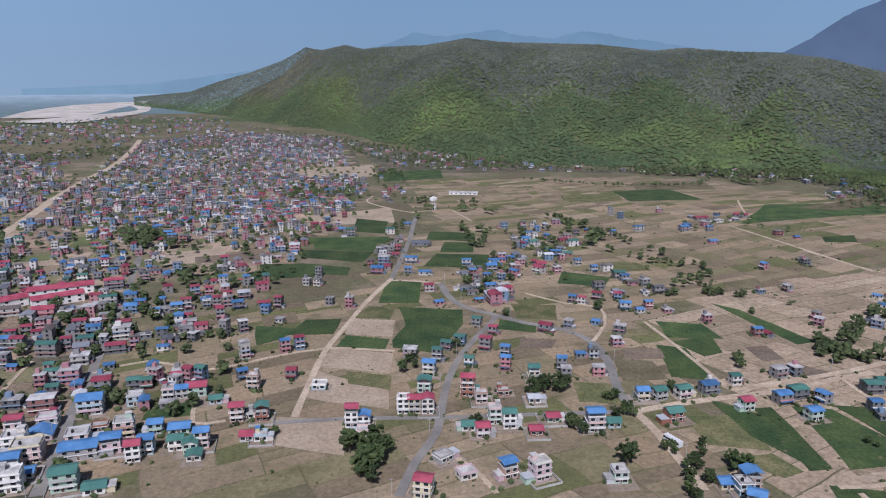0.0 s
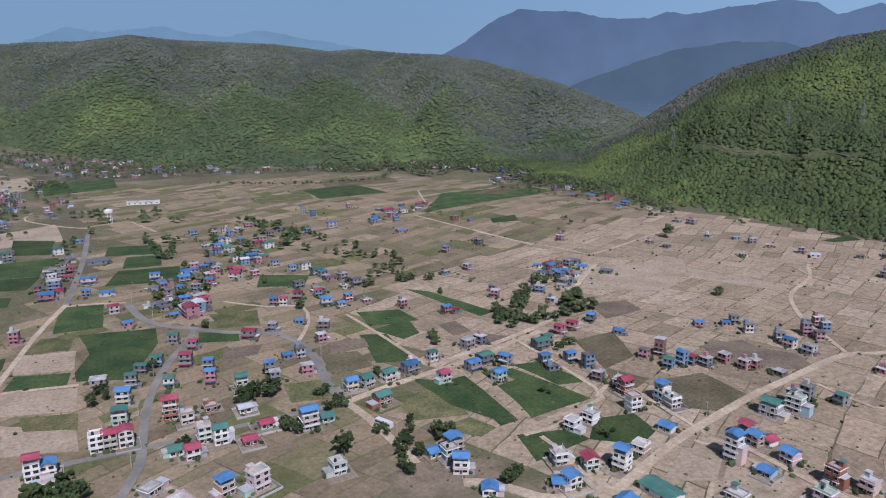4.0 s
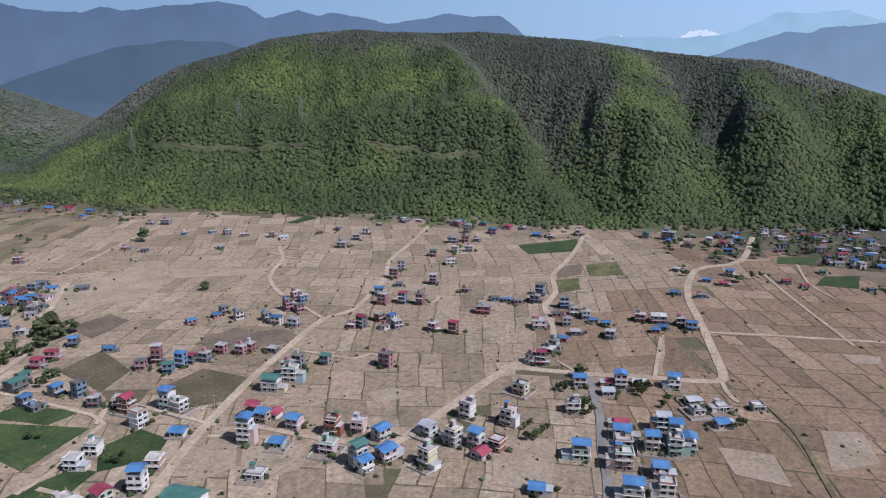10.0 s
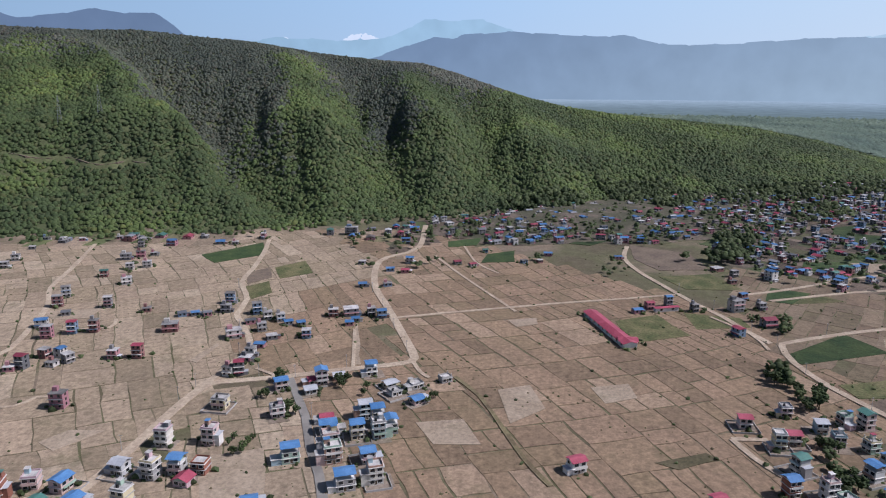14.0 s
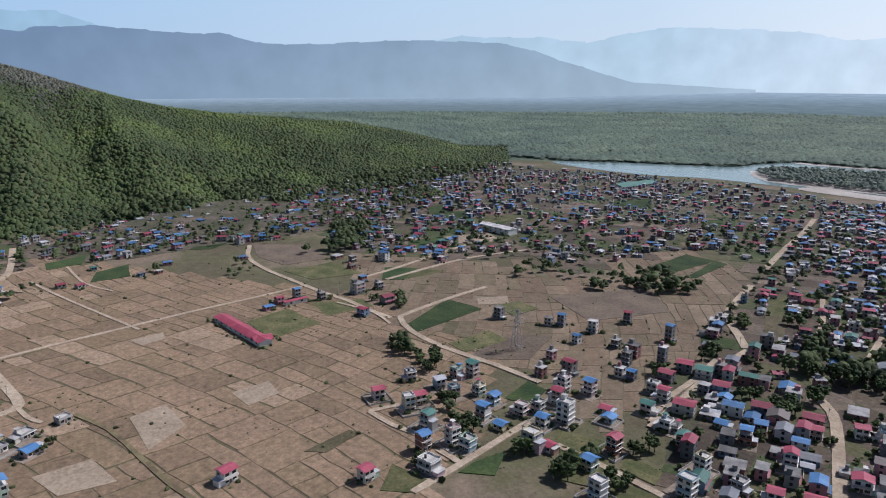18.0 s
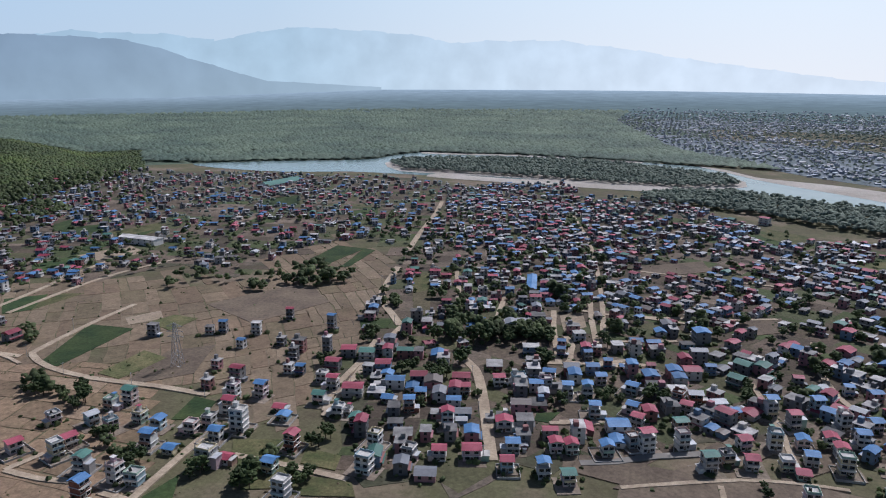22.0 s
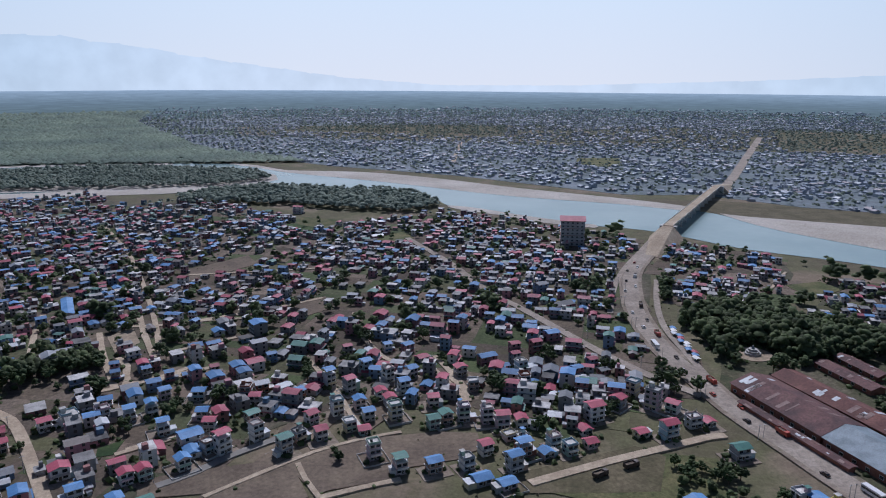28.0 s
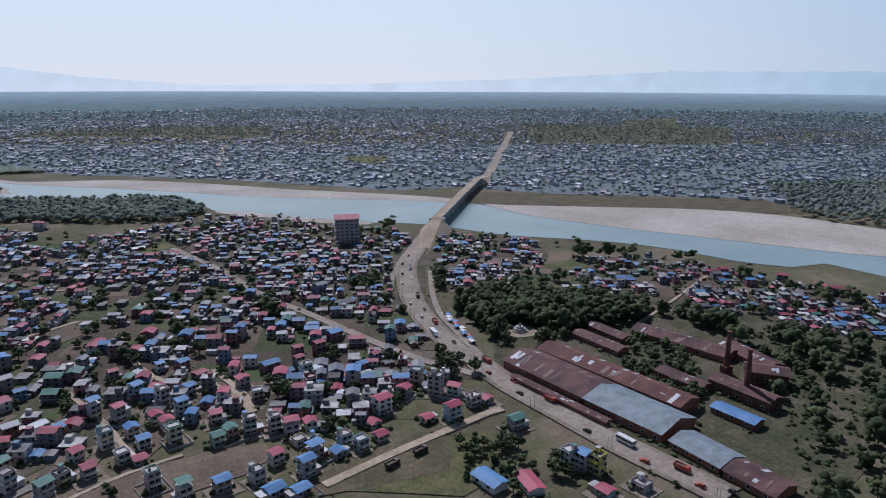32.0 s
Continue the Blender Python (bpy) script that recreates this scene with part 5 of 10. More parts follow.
    for k in range(1, storeys):
        if rs.random() < 0.6:
            z = k * FLOOR + 0.37
            b = Mesh()
            y0, y1 = -hd - 1.1, -hd + 0.01
            prof = [(y0, z - 0.16), (y1, z - 0.16), (y1, z), (y0 + 0.12, z), (y0 + 0.12, z + 0.85), (y0, z + 0.85)]
            b.hexa([(-hw * 0.9, y, h) for y, h in prof], [(hw * 0.9, y, h) for y, h in prof])
            part("balcony", b.make("balcony", [M["trim"] if rs.random() < 0.5 else wallmat]), root)
    part("door", DOOR, root, "", pose(hw * rs.uniform(-0.15, 0.15), -hd, 0.36))
    nx = 2 if w < 9.5 else 3
    side = rs.choice((-1, 1))
    for k in range(storeys):
        z = k * FLOOR + 1.0
        for i in range(nx):
            px = -hw + w * (i + 0.5) / nx
            if k > 0 or i != nx // 2 or nx == 2:
                part("window", WINDOW, root, "", pose(px, -hd, z))
        part("window", WINDOW, root, "", pose(side * hw, rs.uniform(-0.2, 0.2) * d, z, 0, 0, 90 * side))
        if k > 0 or storeys == 1:
            part("window", WINDOW, root, "", pose(rs.uniform(-0.25, 0.25) * w, hd, z, 0, 0, 180))


house(-7, 233, 347, 6.3, 5.5, 3, "r")
house(228, 64, 284, 5.5, 5.5, 1, "b")
house(155, 179, 293, 5.5, 5.5, 1, "b")
house(-49, -233, 201, 7.1, 5.8, 1, "b")
house(167, -170, 189, 6.4, 5.5, 3, "w")
house(-150, -186, 105, 6.4, 5.5, 1, "r")
house(-40, -237, 201, 7.8, 6.4, 1, "b")
house(114, 206, 333, 5.5, 5.5, 1, "b")
house(239, 31, 284, 7.2, 5.9, 2, "b")
house(144, 197, 2, 5.5, 5.5, 2, "b")
house(140, 199, 333, 5.5, 5.5, 1, "b")
house(-10, -248, 197, 5.5, 5.5, 2, "g")
house(243, 20, 284, 5.5, 5.5, 3, "w")
house(80, -231, 213, 5.5, 5.5, 2, "g")
house(222, -103, 287, 5.5, 5.5, 2, "r")
house(9, 246, 23, 6.9, 5.7, 1, "w")
house(-165, -184, 105, 7.3, 6.0, 1, "w")
house(25, 246, 23, 5.8, 5.5, 2, "b")
house(90, -231, 213, 5.5, 5.5, 2, "b")
house(37, 245, 23, 6.9, 5.7, 3, "w")
house(215, -127, 197, 8.4, 6.9, 2, "w")
house(-23, -247, 197, 6.6, 5.5, 2, "b")
house(151, -199, 189, 7.0, 5.7, 3, "w")
house(-54, -244, 201, 6.6, 5.5, 3, "b")
house(111, 224, 333, 5.9, 5.5, 2, "b")
house(104, -228, 209, 5.5, 5.5, 2, "r")
house(-36, -248, 201, 5.5, 5.5, 2, "w")
house(215, 130, 341, 5.5, 5.5, 2, "b")
house(67, 243, 5, 5.5, 5.5, 2, "w")
house(229, 109, 254, 5.5, 5.5, 3, "w")
house(-157, -200, 105, 5.5, 5.5, 3, "y")
house(-153, -204, 105, 5.5, 5.5, 3, "b")
house(194, 165, 284, 6.7, 5.5, 1, "w")
house(-149, -208, 100, 5.5, 5.5, 3, "w")
house(249, -58, 290, 7.1, 5.8, 2, "r")
house(218, 134, 341, 6.0, 5.5, 3, "g")
house(158, 205, 351, 5.5, 5.5, 2, "r")
house(183, -181, 191, 5.6, 5.5, 2, "b")
house(131, -222, 209, 6.0, 5.5, 2, "r")
house(120, -229, 209, 8.3, 6.8, 2, "r")
house(-0, -259, 197, 5.5, 5.5, 3, "w")
house(-0, 258, 40, 6.8, 5.6, 1, "w")
house(258, 24, 286, 5.5, 5.5, 2, "b")
house(142, -217, 189, 5.5, 5.5, 2, "w")
house(243, 92, 254, 6.0, 5.5, 1, "r")
house(111, 235, 5, 5.5, 5.5, 2, "w")
house(258, 38, 286, 6.8, 5.6, 3, "w")
house(169, 199, 293, 5.7, 5.5, 3, "b")
house(149, 213, 351, 5.5, 5.5, 2, "w")
house(106, 239, 5, 5.5, 5.5, 1, "b")
house(226, 126, 341, 7.2, 5.9, 2, "b")
house(-60, -255, 201, 6.8, 5.6, 2, "b")
house(-45, -258, 201, 5.5, 5.5, 2, "r")
house(-69, -253, 201, 5.5, 5.5, 1, "b")
house(259, 55, 286, 6.9, 5.7, 2, "b")
house(108, -242, 209, 6.1, 5.5, 2, "b")
house(115, 239, 5, 6.5, 5.5, 2, "b")
house(230, -133, 280, 5.5, 5.5, 3, "b")
house(74, -259, 213, 5.5, 5.5, 2, "b")
house(221, -149, 197, 6.9, 5.7, 2, "w")
house(-79, -254, 197, 5.5, 5.5, 2, "w")
house(251, 88, 261, 5.5, 5.5, 2, "w")
house(221, 150, 279, 6.2, 5.5, 2, "w")
house(158, -216, 189, 5.5, 5.5, 3, "w")
house(87, -253, 213, 5.5, 5.5, 2, "r")
house(93, -251, 213, 5.5, 5.5, 2, "r")
house(251, 97, 261, 5.5, 5.5, 2, "b")
house(-129, 236, 17, 7.8, 6.4, 1, "g")
house(248, 106, 254, 5.5, 5.5, 3, "w")
house(36, -267, 216, 6.2, 5.5, 3, "g")
house(208, -172, 192, 7.8, 6.4, 3, "w")
house(203, -177, 192, 5.5, 5.5, 1, "r")
house(268, 40, 286, 6.6, 5.5, 3, "w")
house(228, -146, 280, 5.5, 5.5, 3, "w")
house(240, 136, 344, 6.6, 5.5, 2, "b")
house(-74, -261, 197, 5.5, 5.5, 2, "w")
house(187, -198, 191, 5.5, 5.5, 3, "r")
house(183, 205, 293, 5.5, 5.5, 2, "w")
house(61, -270, 222, 6.7, 5.5, 3, "r")
house(-89, -259, 197, 5.5, 5.5, 1, "r")
house(-62, -267, 201, 5.5, 5.5, 1, "w")
house(-57, -269, 201, 6.3, 5.5, 1, "w")
house(-141, 238, 17, 8.9, 7.3, 3, "g")
house(31, -276, 218, 5.5, 5.5, 2, "w")
house(-100, 259, 11, 5.5, 5.5, 1, "g")
house(22, -277, 202, 5.5, 5.5, 2, "r")
house(17, 278, 4, 5.5, 5.5, 2, "r")
house(4, -280, 197, 5.5, 5.5, 1, "r")
house(277, 30, 284, 5.5, 5.5, 3, "b")
house(278, 21, 284, 5.5, 5.5, 3, "w")
house(67, -271, 222, 5.5, 5.5, 2, "w")
house(235, 157, 279, 5.5, 5.5, 3, "w")
house(251, 119, 254, 5.6, 5.5, 2, "m")
house(217, 172, 284, 5.5, 5.5, 1, "b")
house(-34, 279, 2, 5.5, 5.5, 1, "w")
house(49, -280, 218, 5.5, 5.5, 3, "w")
house(282, 16, 284, 5.5, 5.5, 2, "b")
house(10, -283, 202, 5.5, 5.5, 2, "w")
house(119, -257, 209, 7.7, 6.3, 2, "r")
house(40, 280, 4, 5.5, 5.5, 1, "r")
house(228, -171, 197, 5.5, 5.5, 1, "b")
house(-26, -282, 197, 5.5, 5.5, 2, "g")
house(-103, 264, 11, 5.5, 5.5, 2, "g")
house(-146, -244, 190, 7.3, 6.0, 2, "g")
house(242, 148, 279, 5.5, 5.5, 2, "w")
house(-90, -270, 197, 5.5, 5.5, 1, "r")
house(245, -144, 198, 5.5, 5.5, 3, "g")
house(11, 284, 4, 5.5, 5.5, 1, "g")
house(214, 186, 284, 5.5, 5.5, 4, "b")
house(-56, -279, 184, 6.9, 5.7, 2, "r")
house(282, 43, 284, 6.9, 5.7, 2, "b")
house(-64, -278, 184, 5.5, 5.5, 2, "r")
house(-77, 275, 7, 5.5, 5.5, 1, "w")
house(142, -248, 211, 5.5, 5.5, 3, "r")
house(-124, 258, 17, 5.5, 5.5, 3, "r")
house(-161, 237, 17, 8.6, 7.0, 3, "w")
house(-100, 269, 11, 5.7, 5.5, 3, "b")
house(-83, 275, 7, 5.5, 5.5, 1, "r")
house(-32, -286, 197, 5.5, 5.5, 2, "g")
house(29, 286, 4, 5.5, 5.5, 3, "g")
house(176, -227, 199, 6.1, 5.5, 2, "g")
house(-124, -262, 196, 7.4, 6.0, 3, "r")
house(-113, -265, 197, 5.5, 5.5, 1, "r")
house(-110, 267, 11, 5.7, 5.5, 2, "g")
house(-50, -284, 184, 5.5, 5.5, 3, "w")
house(274, 91, 261, 5.5, 5.5, 3, "w")
house(220, -188, 197, 5.7, 5.5, 2, "b")
house(288, 22, 284, 5.5, 5.5, 3, "b")
house(170, 234, 290, 5.5, 5.5, 2, "w")
house(-40, -287, 184, 5.8, 5.5, 3, "w")
house(-40, 287, 2, 5.5, 5.5, 3, "r")
house(-35, 288, 2, 5.5, 5.5, 2, "b")
house(66, 283, 4, 7.4, 6.1, 3, "b")
house(-121, 264, 11, 5.8, 5.5, 2, "b")
house(233, 175, 274, 5.8, 5.5, 2, "b")
house(-10, -292, 197, 6.2, 5.5, 3, "w")
house(2, -292, 197, 5.5, 5.5, 2, "b")
house(27, -292, 218, 5.5, 5.5, 2, "r")
house(-160, 246, 17, 5.5, 5.5, 1, "b")
house(23, 290, 4, 5.5, 5.5, 3, "w")
house(240, -170, 197, 6.2, 5.5, 2, "b")
house(273, 110, 261, 5.5, 5.5, 3, "w")
house(218, -199, 197, 7.5, 6.2, 4, "w")
house(292, 45, 284, 5.5, 5.5, 1, "r")
house(75, 287, 2, 5.5, 5.5, 1, "g")
house(181, 236, 290, 5.5, 5.5, 2, "w")
house(-136, 265, 17, 8.0, 6.5, 2, "b")
house(70, -290, 176, 5.5, 5.5, 2, "r")
house(296, 28, 284, 5.5, 5.5, 3, "m")
house(-98, -282, 197, 8.4, 6.9, 3, "r")
house(-147, 261, 17, 13.9, 8.6, 2, "b")
house(-13, 300, 2, 5.5, 5.5, 3, "r")
house(232, 191, 274, 5.5, 5.5, 2, "b")
house(-18, 300, 2, 5.5, 5.5, 3, "w")
house(207, 216, 288, 6.3, 5.5, 1, "b")
house(234, -187, 197, 5.9, 5.5, 2, "w")
house(53, -295, 218, 6.3, 5.5, 2, "g")
house(49, 292, 4, 5.5, 5.5, 1, "r")
house(164, -251, 211, 5.5, 5.5, 2, "b")
house(16, -299, 202, 5.9, 5.5, 3, "w")
house(187, -234, 199, 5.5, 5.5, 1, "w")
house(-7, 300, 2, 5.5, 5.5, 3, "r")
house(208, -216, 199, 5.9, 5.5, 1, "b")
house(189, -231, 199, 5.5, 5.5, 2, "w")
house(-168, 249, 17, 7.6, 6.3, 2, "b")
house(264, -145, 263, 5.5, 5.5, 3, "w")
house(89, -288, 205, 5.5, 5.5, 2, "b")
house(232, -195, 197, 5.5, 5.5, 2, "w")
house(237, 189, 274, 5.5, 5.5, 1, "r")
house(-114, 282, 11, 8.5, 7.0, 1, "b")
house(6, -304, 197, 5.6, 5.5, 2, "b")
house(-81, 293, 7, 5.6, 5.5, 2, "g")
house(-139, -271, 190, 6.8, 5.6, 2, "w")
house(-28, -303, 184, 5.5, 5.5, 2, "r")
house(233, 197, 274, 5.5, 5.5, 2, "r")
house(-8, -305, 197, 5.5, 5.5, 2, "r")
house(-166, 258, 17, 10.7, 8.8, 3, "w")
house(298, 68, 288, 6.0, 5.5, 2, "w")
house(-124, 281, 11, 6.0, 5.5, 2, "b")
house(-92, 292, 11, 6.0, 5.5, 3, "r")
house(-146, -271, 190, 5.5, 5.5, 1, "r")
house(-88, 295, 11, 5.5, 5.5, 1, "w")
house(215, -221, 199, 5.6, 5.5, 1, "r")
house(249, -182, 197, 5.6, 5.5, 2, "b")
house(268, -153, 263, 6.1, 5.5, 2, "r")
house(75, -300, 176, 5.5, 5.5, 2, "b")
house(103, 292, 16, 7.4, 6.0, 2, "g")
house(-136, 278, 17, 7.6, 6.2, 3, "w")
house(310, 5, 304, 5.5, 5.5, 1, "b")
house(178, -254, 199, 5.6, 5.5, 1, "b")
house(-153, 272, 17, 8.7, 7.1, 2, "w")
house(18, 311, 4, 5.5, 5.5, 2, "w")
house(233, -208, 197, 5.7, 5.5, 3, "r")
house(-4, -312, 197, 5.5, 5.5, 2, "r")
house(166, -264, 211, 5.5, 5.5, 2, "b")
house(205, -237, 199, 6.1, 5.5, 2, "g")
house(-113, -293, 128, 6.6, 5.5, 2, "r")
house(43, 311, 4, 5.5, 5.5, 1, "m")
house(206, 238, 358, 5.5, 5.5, 3, "w")
house(283, -139, 263, 6.2, 5.5, 2, "r")
house(-128, -289, 133, 7.5, 6.1, 4, "w")
house(-136, -285, 133, 6.6, 5.5, 2, "r")
house(266, -171, 263, 5.5, 5.5, 2, "w")
house(-175, 265, 17, 8.8, 7.2, 3, "w")
house(-15, -317, 199, 5.5, 5.5, 3, "b")
house(151, -279, 211, 6.6, 5.5, 2, "r")
house(54, -313, 176, 5.5, 5.5, 2, "r")
house(261, -182, 192, 5.5, 5.5, 2, "w")
house(35, -316, 218, 6.2, 5.5, 2, "b")
house(12, 318, 354, 6.2, 5.5, 4, "r")
house(319, 16, 304, 5.5, 5.5, 1, "w")
house(-149, 283, 17, 6.7, 5.5, 1, "w")
house(29, 319, 4, 5.5, 5.5, 1, "w")
house(107, -302, 205, 5.5, 5.5, 2, "b")
house(-49, -318, 184, 5.5, 5.5, 2, "w")
house(11, -322, 213, 5.5, 5.5, 3, "r")
house(-9, 322, 354, 6.3, 5.5, 2, "g")
house(307, 96, 260, 6.7, 5.5, 2, "w")
house(99, -307, 205, 5.5, 5.5, 2, "b")
house(-171, 276, 17, 10.1, 8.3, 1, "b")
house(225, 233, 358, 5.5, 5.5, 2, "w")
house(59, -318, 176, 5.5, 5.5, 3, "w")
house(42, -322, 218, 6.8, 5.5, 2, "m")
house(-74, -317, 184, 5.5, 5.5, 3, "w")
house(225, 240, 275, 5.5, 5.5, 3, "b")
house(233, -228, 192, 5.5, 5.5, 3, "b")
house(209, -252, 199, 5.9, 5.5, 2, "r")
house(278, -170, 263, 5.5, 5.5, 2, "m")
house(322, 57, 291, 5.5, 5.5, 1, "m")
house(327, 6, 304, 6.4, 5.5, 1, "w")
house(243, -220, 192, 5.5, 5.5, 3, "w")
house(-107, 310, 13, 5.5, 5.5, 1, "g")
house(95, 314, 3, 5.5, 5.5, 2, "b")
house(141, -297, 215, 5.9, 5.5, 2, "r")
house(328, 19, 304, 5.5, 5.5, 1, "m")
house(-124, -304, 128, 6.4, 5.5, 3, "w")
house(120, -306, 211, 6.8, 5.6, 2, "w")
house(21, -329, 213, 5.5, 5.5, 3, "b")
house(53, -326, 203, 6.9, 5.6, 2, "m")
house(81, -321, 176, 6.4, 5.5, 2, "b")
house(133, -303, 215, 7.8, 6.4, 2, "w")
house(103, 314, 20, 6.0, 5.5, 2, "g")
house(-61, 326, 0, 6.9, 5.6, 1, "w")
house(-8, -332, 213, 5.5, 5.5, 3, "w")
house(260, 208, 286, 8.3, 6.8, 2, "g")
house(-173, 286, 17, 8.3, 6.8, 2, "w")
house(214, 254, 5, 5.5, 5.5, 3, "r")
house(140, 303, 16, 5.5, 5.5, 2, "r")
house(334, -9, 296, 6.5, 5.5, 1, "w")
house(293, -162, 263, 5.5, 5.5, 2, "w")
house(327, 72, 291, 6.0, 5.5, 2, "b")
house(115, 316, 16, 6.5, 5.5, 2, "g")
house(-185, 281, 17, 7.0, 5.7, 2, "r")
house(166, 293, 14, 6.0, 5.5, 2, "b")
house(219, -256, 199, 6.0, 5.5, 2, "w")
house(333, 53, 286, 5.6, 5.5, 3, "b")
house(-20, -337, 213, 5.6, 5.5, 2, "b")
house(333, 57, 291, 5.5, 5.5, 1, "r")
house(-93, 325, 0, 5.5, 5.5, 3, "w")
house(194, -277, 199, 6.5, 5.5, 1, "b")
house(284, -184, 195, 5.6, 5.5, 2, "w")
house(-119, 319, 13, 9.3, 7.7, 2, "r")
house(98, -324, 211, 5.5, 5.5, 2, "b")
house(-45, -336, 199, 6.5, 5.5, 2, "r")
house(122, -316, 200, 6.5, 5.5, 2, "b")
house(-161, 300, 15, 10.5, 8.6, 3, "b")
house(216, 260, 299, 5.5, 5.5, 2, "w")
house(-144, 308, 15, 7.0, 5.8, 2, "w")
house(-125, 316, 13, 5.5, 5.5, 2, "b")
house(46, 337, 4, 5.5, 5.5, 2, "g")
house(281, -192, 192, 6.1, 5.5, 3, "g")
house(338, 45, 284, 5.5, 5.5, 1, "m")
house(-131, 315, 13, 5.5, 5.5, 2, "w")
house(-7, 342, 348, 6.1, 5.5, 3, "b")
house(273, 206, 286, 7.1, 5.8, 3, "w")
house(-76, -334, 199, 6.1, 5.5, 3, "w")
house(3, -343, 213, 5.5, 5.5, 3, "b")
house(343, 29, 285, 5.5, 5.5, 2, "b")
house(263, -222, 192, 6.2, 5.5, 2, "w")
house(-104, -329, 199, 7.1, 5.8, 2, "b")
house(129, 321, 16, 8.5, 7.0, 2, "b")
house(205, -276, 199, 6.6, 5.5, 2, "w")
house(212, 272, 299, 5.5, 5.5, 2, "w")
house(63, 340, 356, 5.5, 5.5, 2, "w")
house(-77, 338, 358, 5.7, 5.5, 2, "r")
house(-69, -341, 199, 5.5, 5.5, 1, "b")
house(160, 310, 14, 8.1, 6.7, 2, "b")
house(257, -236, 192, 8.1, 6.7, 3, "r")
house(235, -258, 199, 5.5, 5.5, 2, "b")
house(278, 211, 280, 5.8, 5.5, 3, "w")
house(-183, 300, 15, 12.0, 7.4, 3, "w")
house(-118, -330, 199, 6.2, 5.5, 1, "m")
house(33, 349, 348, 5.5, 5.5, 3, "b")
house(80, 342, 356, 6.7, 5.5, 2, "w")
house(241, -256, 199, 5.5, 5.5, 2, "w")
house(-102, 337, 31, 5.5, 5.5, 2, "b")
house(225, -272, 199, 9.7, 7.9, 2, "r")
house(62, 348, 356, 5.5, 5.5, 3, "b")
house(-75, -345, 199, 6.3, 5.5, 3, "r")
house(309, 171, 268, 7.3, 6.0, 3, "w")
house(-61, -349, 199, 12.1, 7.5, 2, "b")
house(198, 293, 356, 6.3, 5.5, 1, "w")
house(14, 354, 348, 5.5, 5.5, 2, "g")
house(134, 329, 8, 5.5, 5.5, 1, "w")
house(-133, 329, 343, 5.5, 5.5, 2, "w")
house(-122, 335, 343, 5.5, 5.5, 3, "g")
house(-27, -357, 213, 8.3, 6.8, 1, "r")
house(-146, 326, 15, 5.9, 5.5, 2, "g")
house(-128, 334, 343, 5.5, 5.5, 3, "r")
house(288, 212, 280, 5.5, 5.5, 3, "w")
house(345, 97, 281, 5.5, 5.5, 3, "r")
house(180, 310, 292, 5.5, 5.5, 2, "b")
house(-115, -339, 199, 6.4, 5.5, 2, "r")
house(344, 102, 255, 5.9, 5.5, 2, "w")
house(80, -350, 203, 5.5, 5.5, 2, "r")
house(-152, 326, 15, 7.4, 6.0, 2, "g")
house(93, -347, 203, 5.5, 5.5, 1, "b")
house(217, 288, 356, 5.9, 5.5, 3, "w")
house(101, -345, 203, 5.5, 5.5, 2, "b")
house(-3, 360, 348, 5.9, 5.5, 3, "g")
house(299, 202, 273, 5.5, 5.5, 2, "g")
house(170, 316, 14, 8.9, 7.3, 2, "g")
house(146, 331, 8, 5.5, 5.5, 2, "g")
house(-144, 333, 343, 5.5, 5.5, 3, "w")
house(-199, 304, 12, 8.7, 7.1, 2, "w")
house(199, 302, 2, 5.9, 5.5, 2, "b")
house(182, 316, 292, 5.5, 5.5, 1, "b")
house(-168, 326, 15, 9.5, 7.8, 2, "r")
house(34, 364, 341, 5.5, 5.5, 3, "b")
house(213, -298, 199, 5.5, 5.5, 3, "w")
house(213, 299, 2, 6.0, 5.5, 2, "b")
house(-18, 367, 354, 8.0, 6.6, 2, "w")
house(277, -241, 192, 5.5, 5.5, 2, "w")
house(53, -364, 203, 6.5, 5.5, 2, "b")
house(250, -270, 199, 5.5, 5.5, 3, "w")
house(114, -351, 211, 5.5, 5.5, 2, "b")
house(-188, 318, 15, 6.5, 5.5, 2, "g")
house(-20, -370, 213, 7.6, 6.2, 2, "b")
house(128, -348, 200, 5.5, 5.5, 2, "b")
house(13, -371, 197, 6.1, 5.5, 2, "r")
house(-9, -372, 197, 5.6, 5.5, 2, "b")
house(-90, -361, 196, 7.6, 6.2, 3, "r")
house(256, 270, 299, 5.5, 5.5, 2, "g")
house(-79, -365, 196, 7.1, 5.8, 2, "r")
house(75, 366, 5, 5.5, 5.5, 1, "b")
house(179, -329, 234, 6.6, 5.5, 2, "w")
house(241, -287, 199, 5.5, 5.5, 4, "w")
house(82, 366, 5, 5.6, 5.5, 2, "w")
house(2, 377, 341, 6.6, 5.5, 2, "g")
house(363, 98, 264, 6.6, 5.5, 1, "w")
house(112, -360, 203, 6.1, 5.5, 2, "w")
house(24, 377, 341, 7.2, 5.9, 3, "r")
house(265, 270, 280, 5.5, 5.5, 3, "b")
house(198, -324, 234, 8.2, 6.7, 1, "r")
house(256, -281, 199, 8.7, 7.2, 3, "w")
house(172, 340, 18, 7.7, 6.3, 2, "w")
house(-108, 364, 31, 5.5, 5.5, 4, "w")
house(275, 263, 280, 5.7, 5.5, 2, "w")
house(-187, 333, 15, 10.3, 8.5, 3, "w")
house(270, 268, 280, 5.5, 5.5, 2, "r")
house(209, 322, 2, 9.3, 7.6, 2, "g")
house(-198, 326, 12, 5.7, 5.5, 3, "w")
house(-88, 373, 26, 5.7, 5.5, 3, "b")
house(253, 286, 299, 5.5, 5.5, 2, "w")
house(301, 238, 280, 5.7, 5.5, 1, "w")
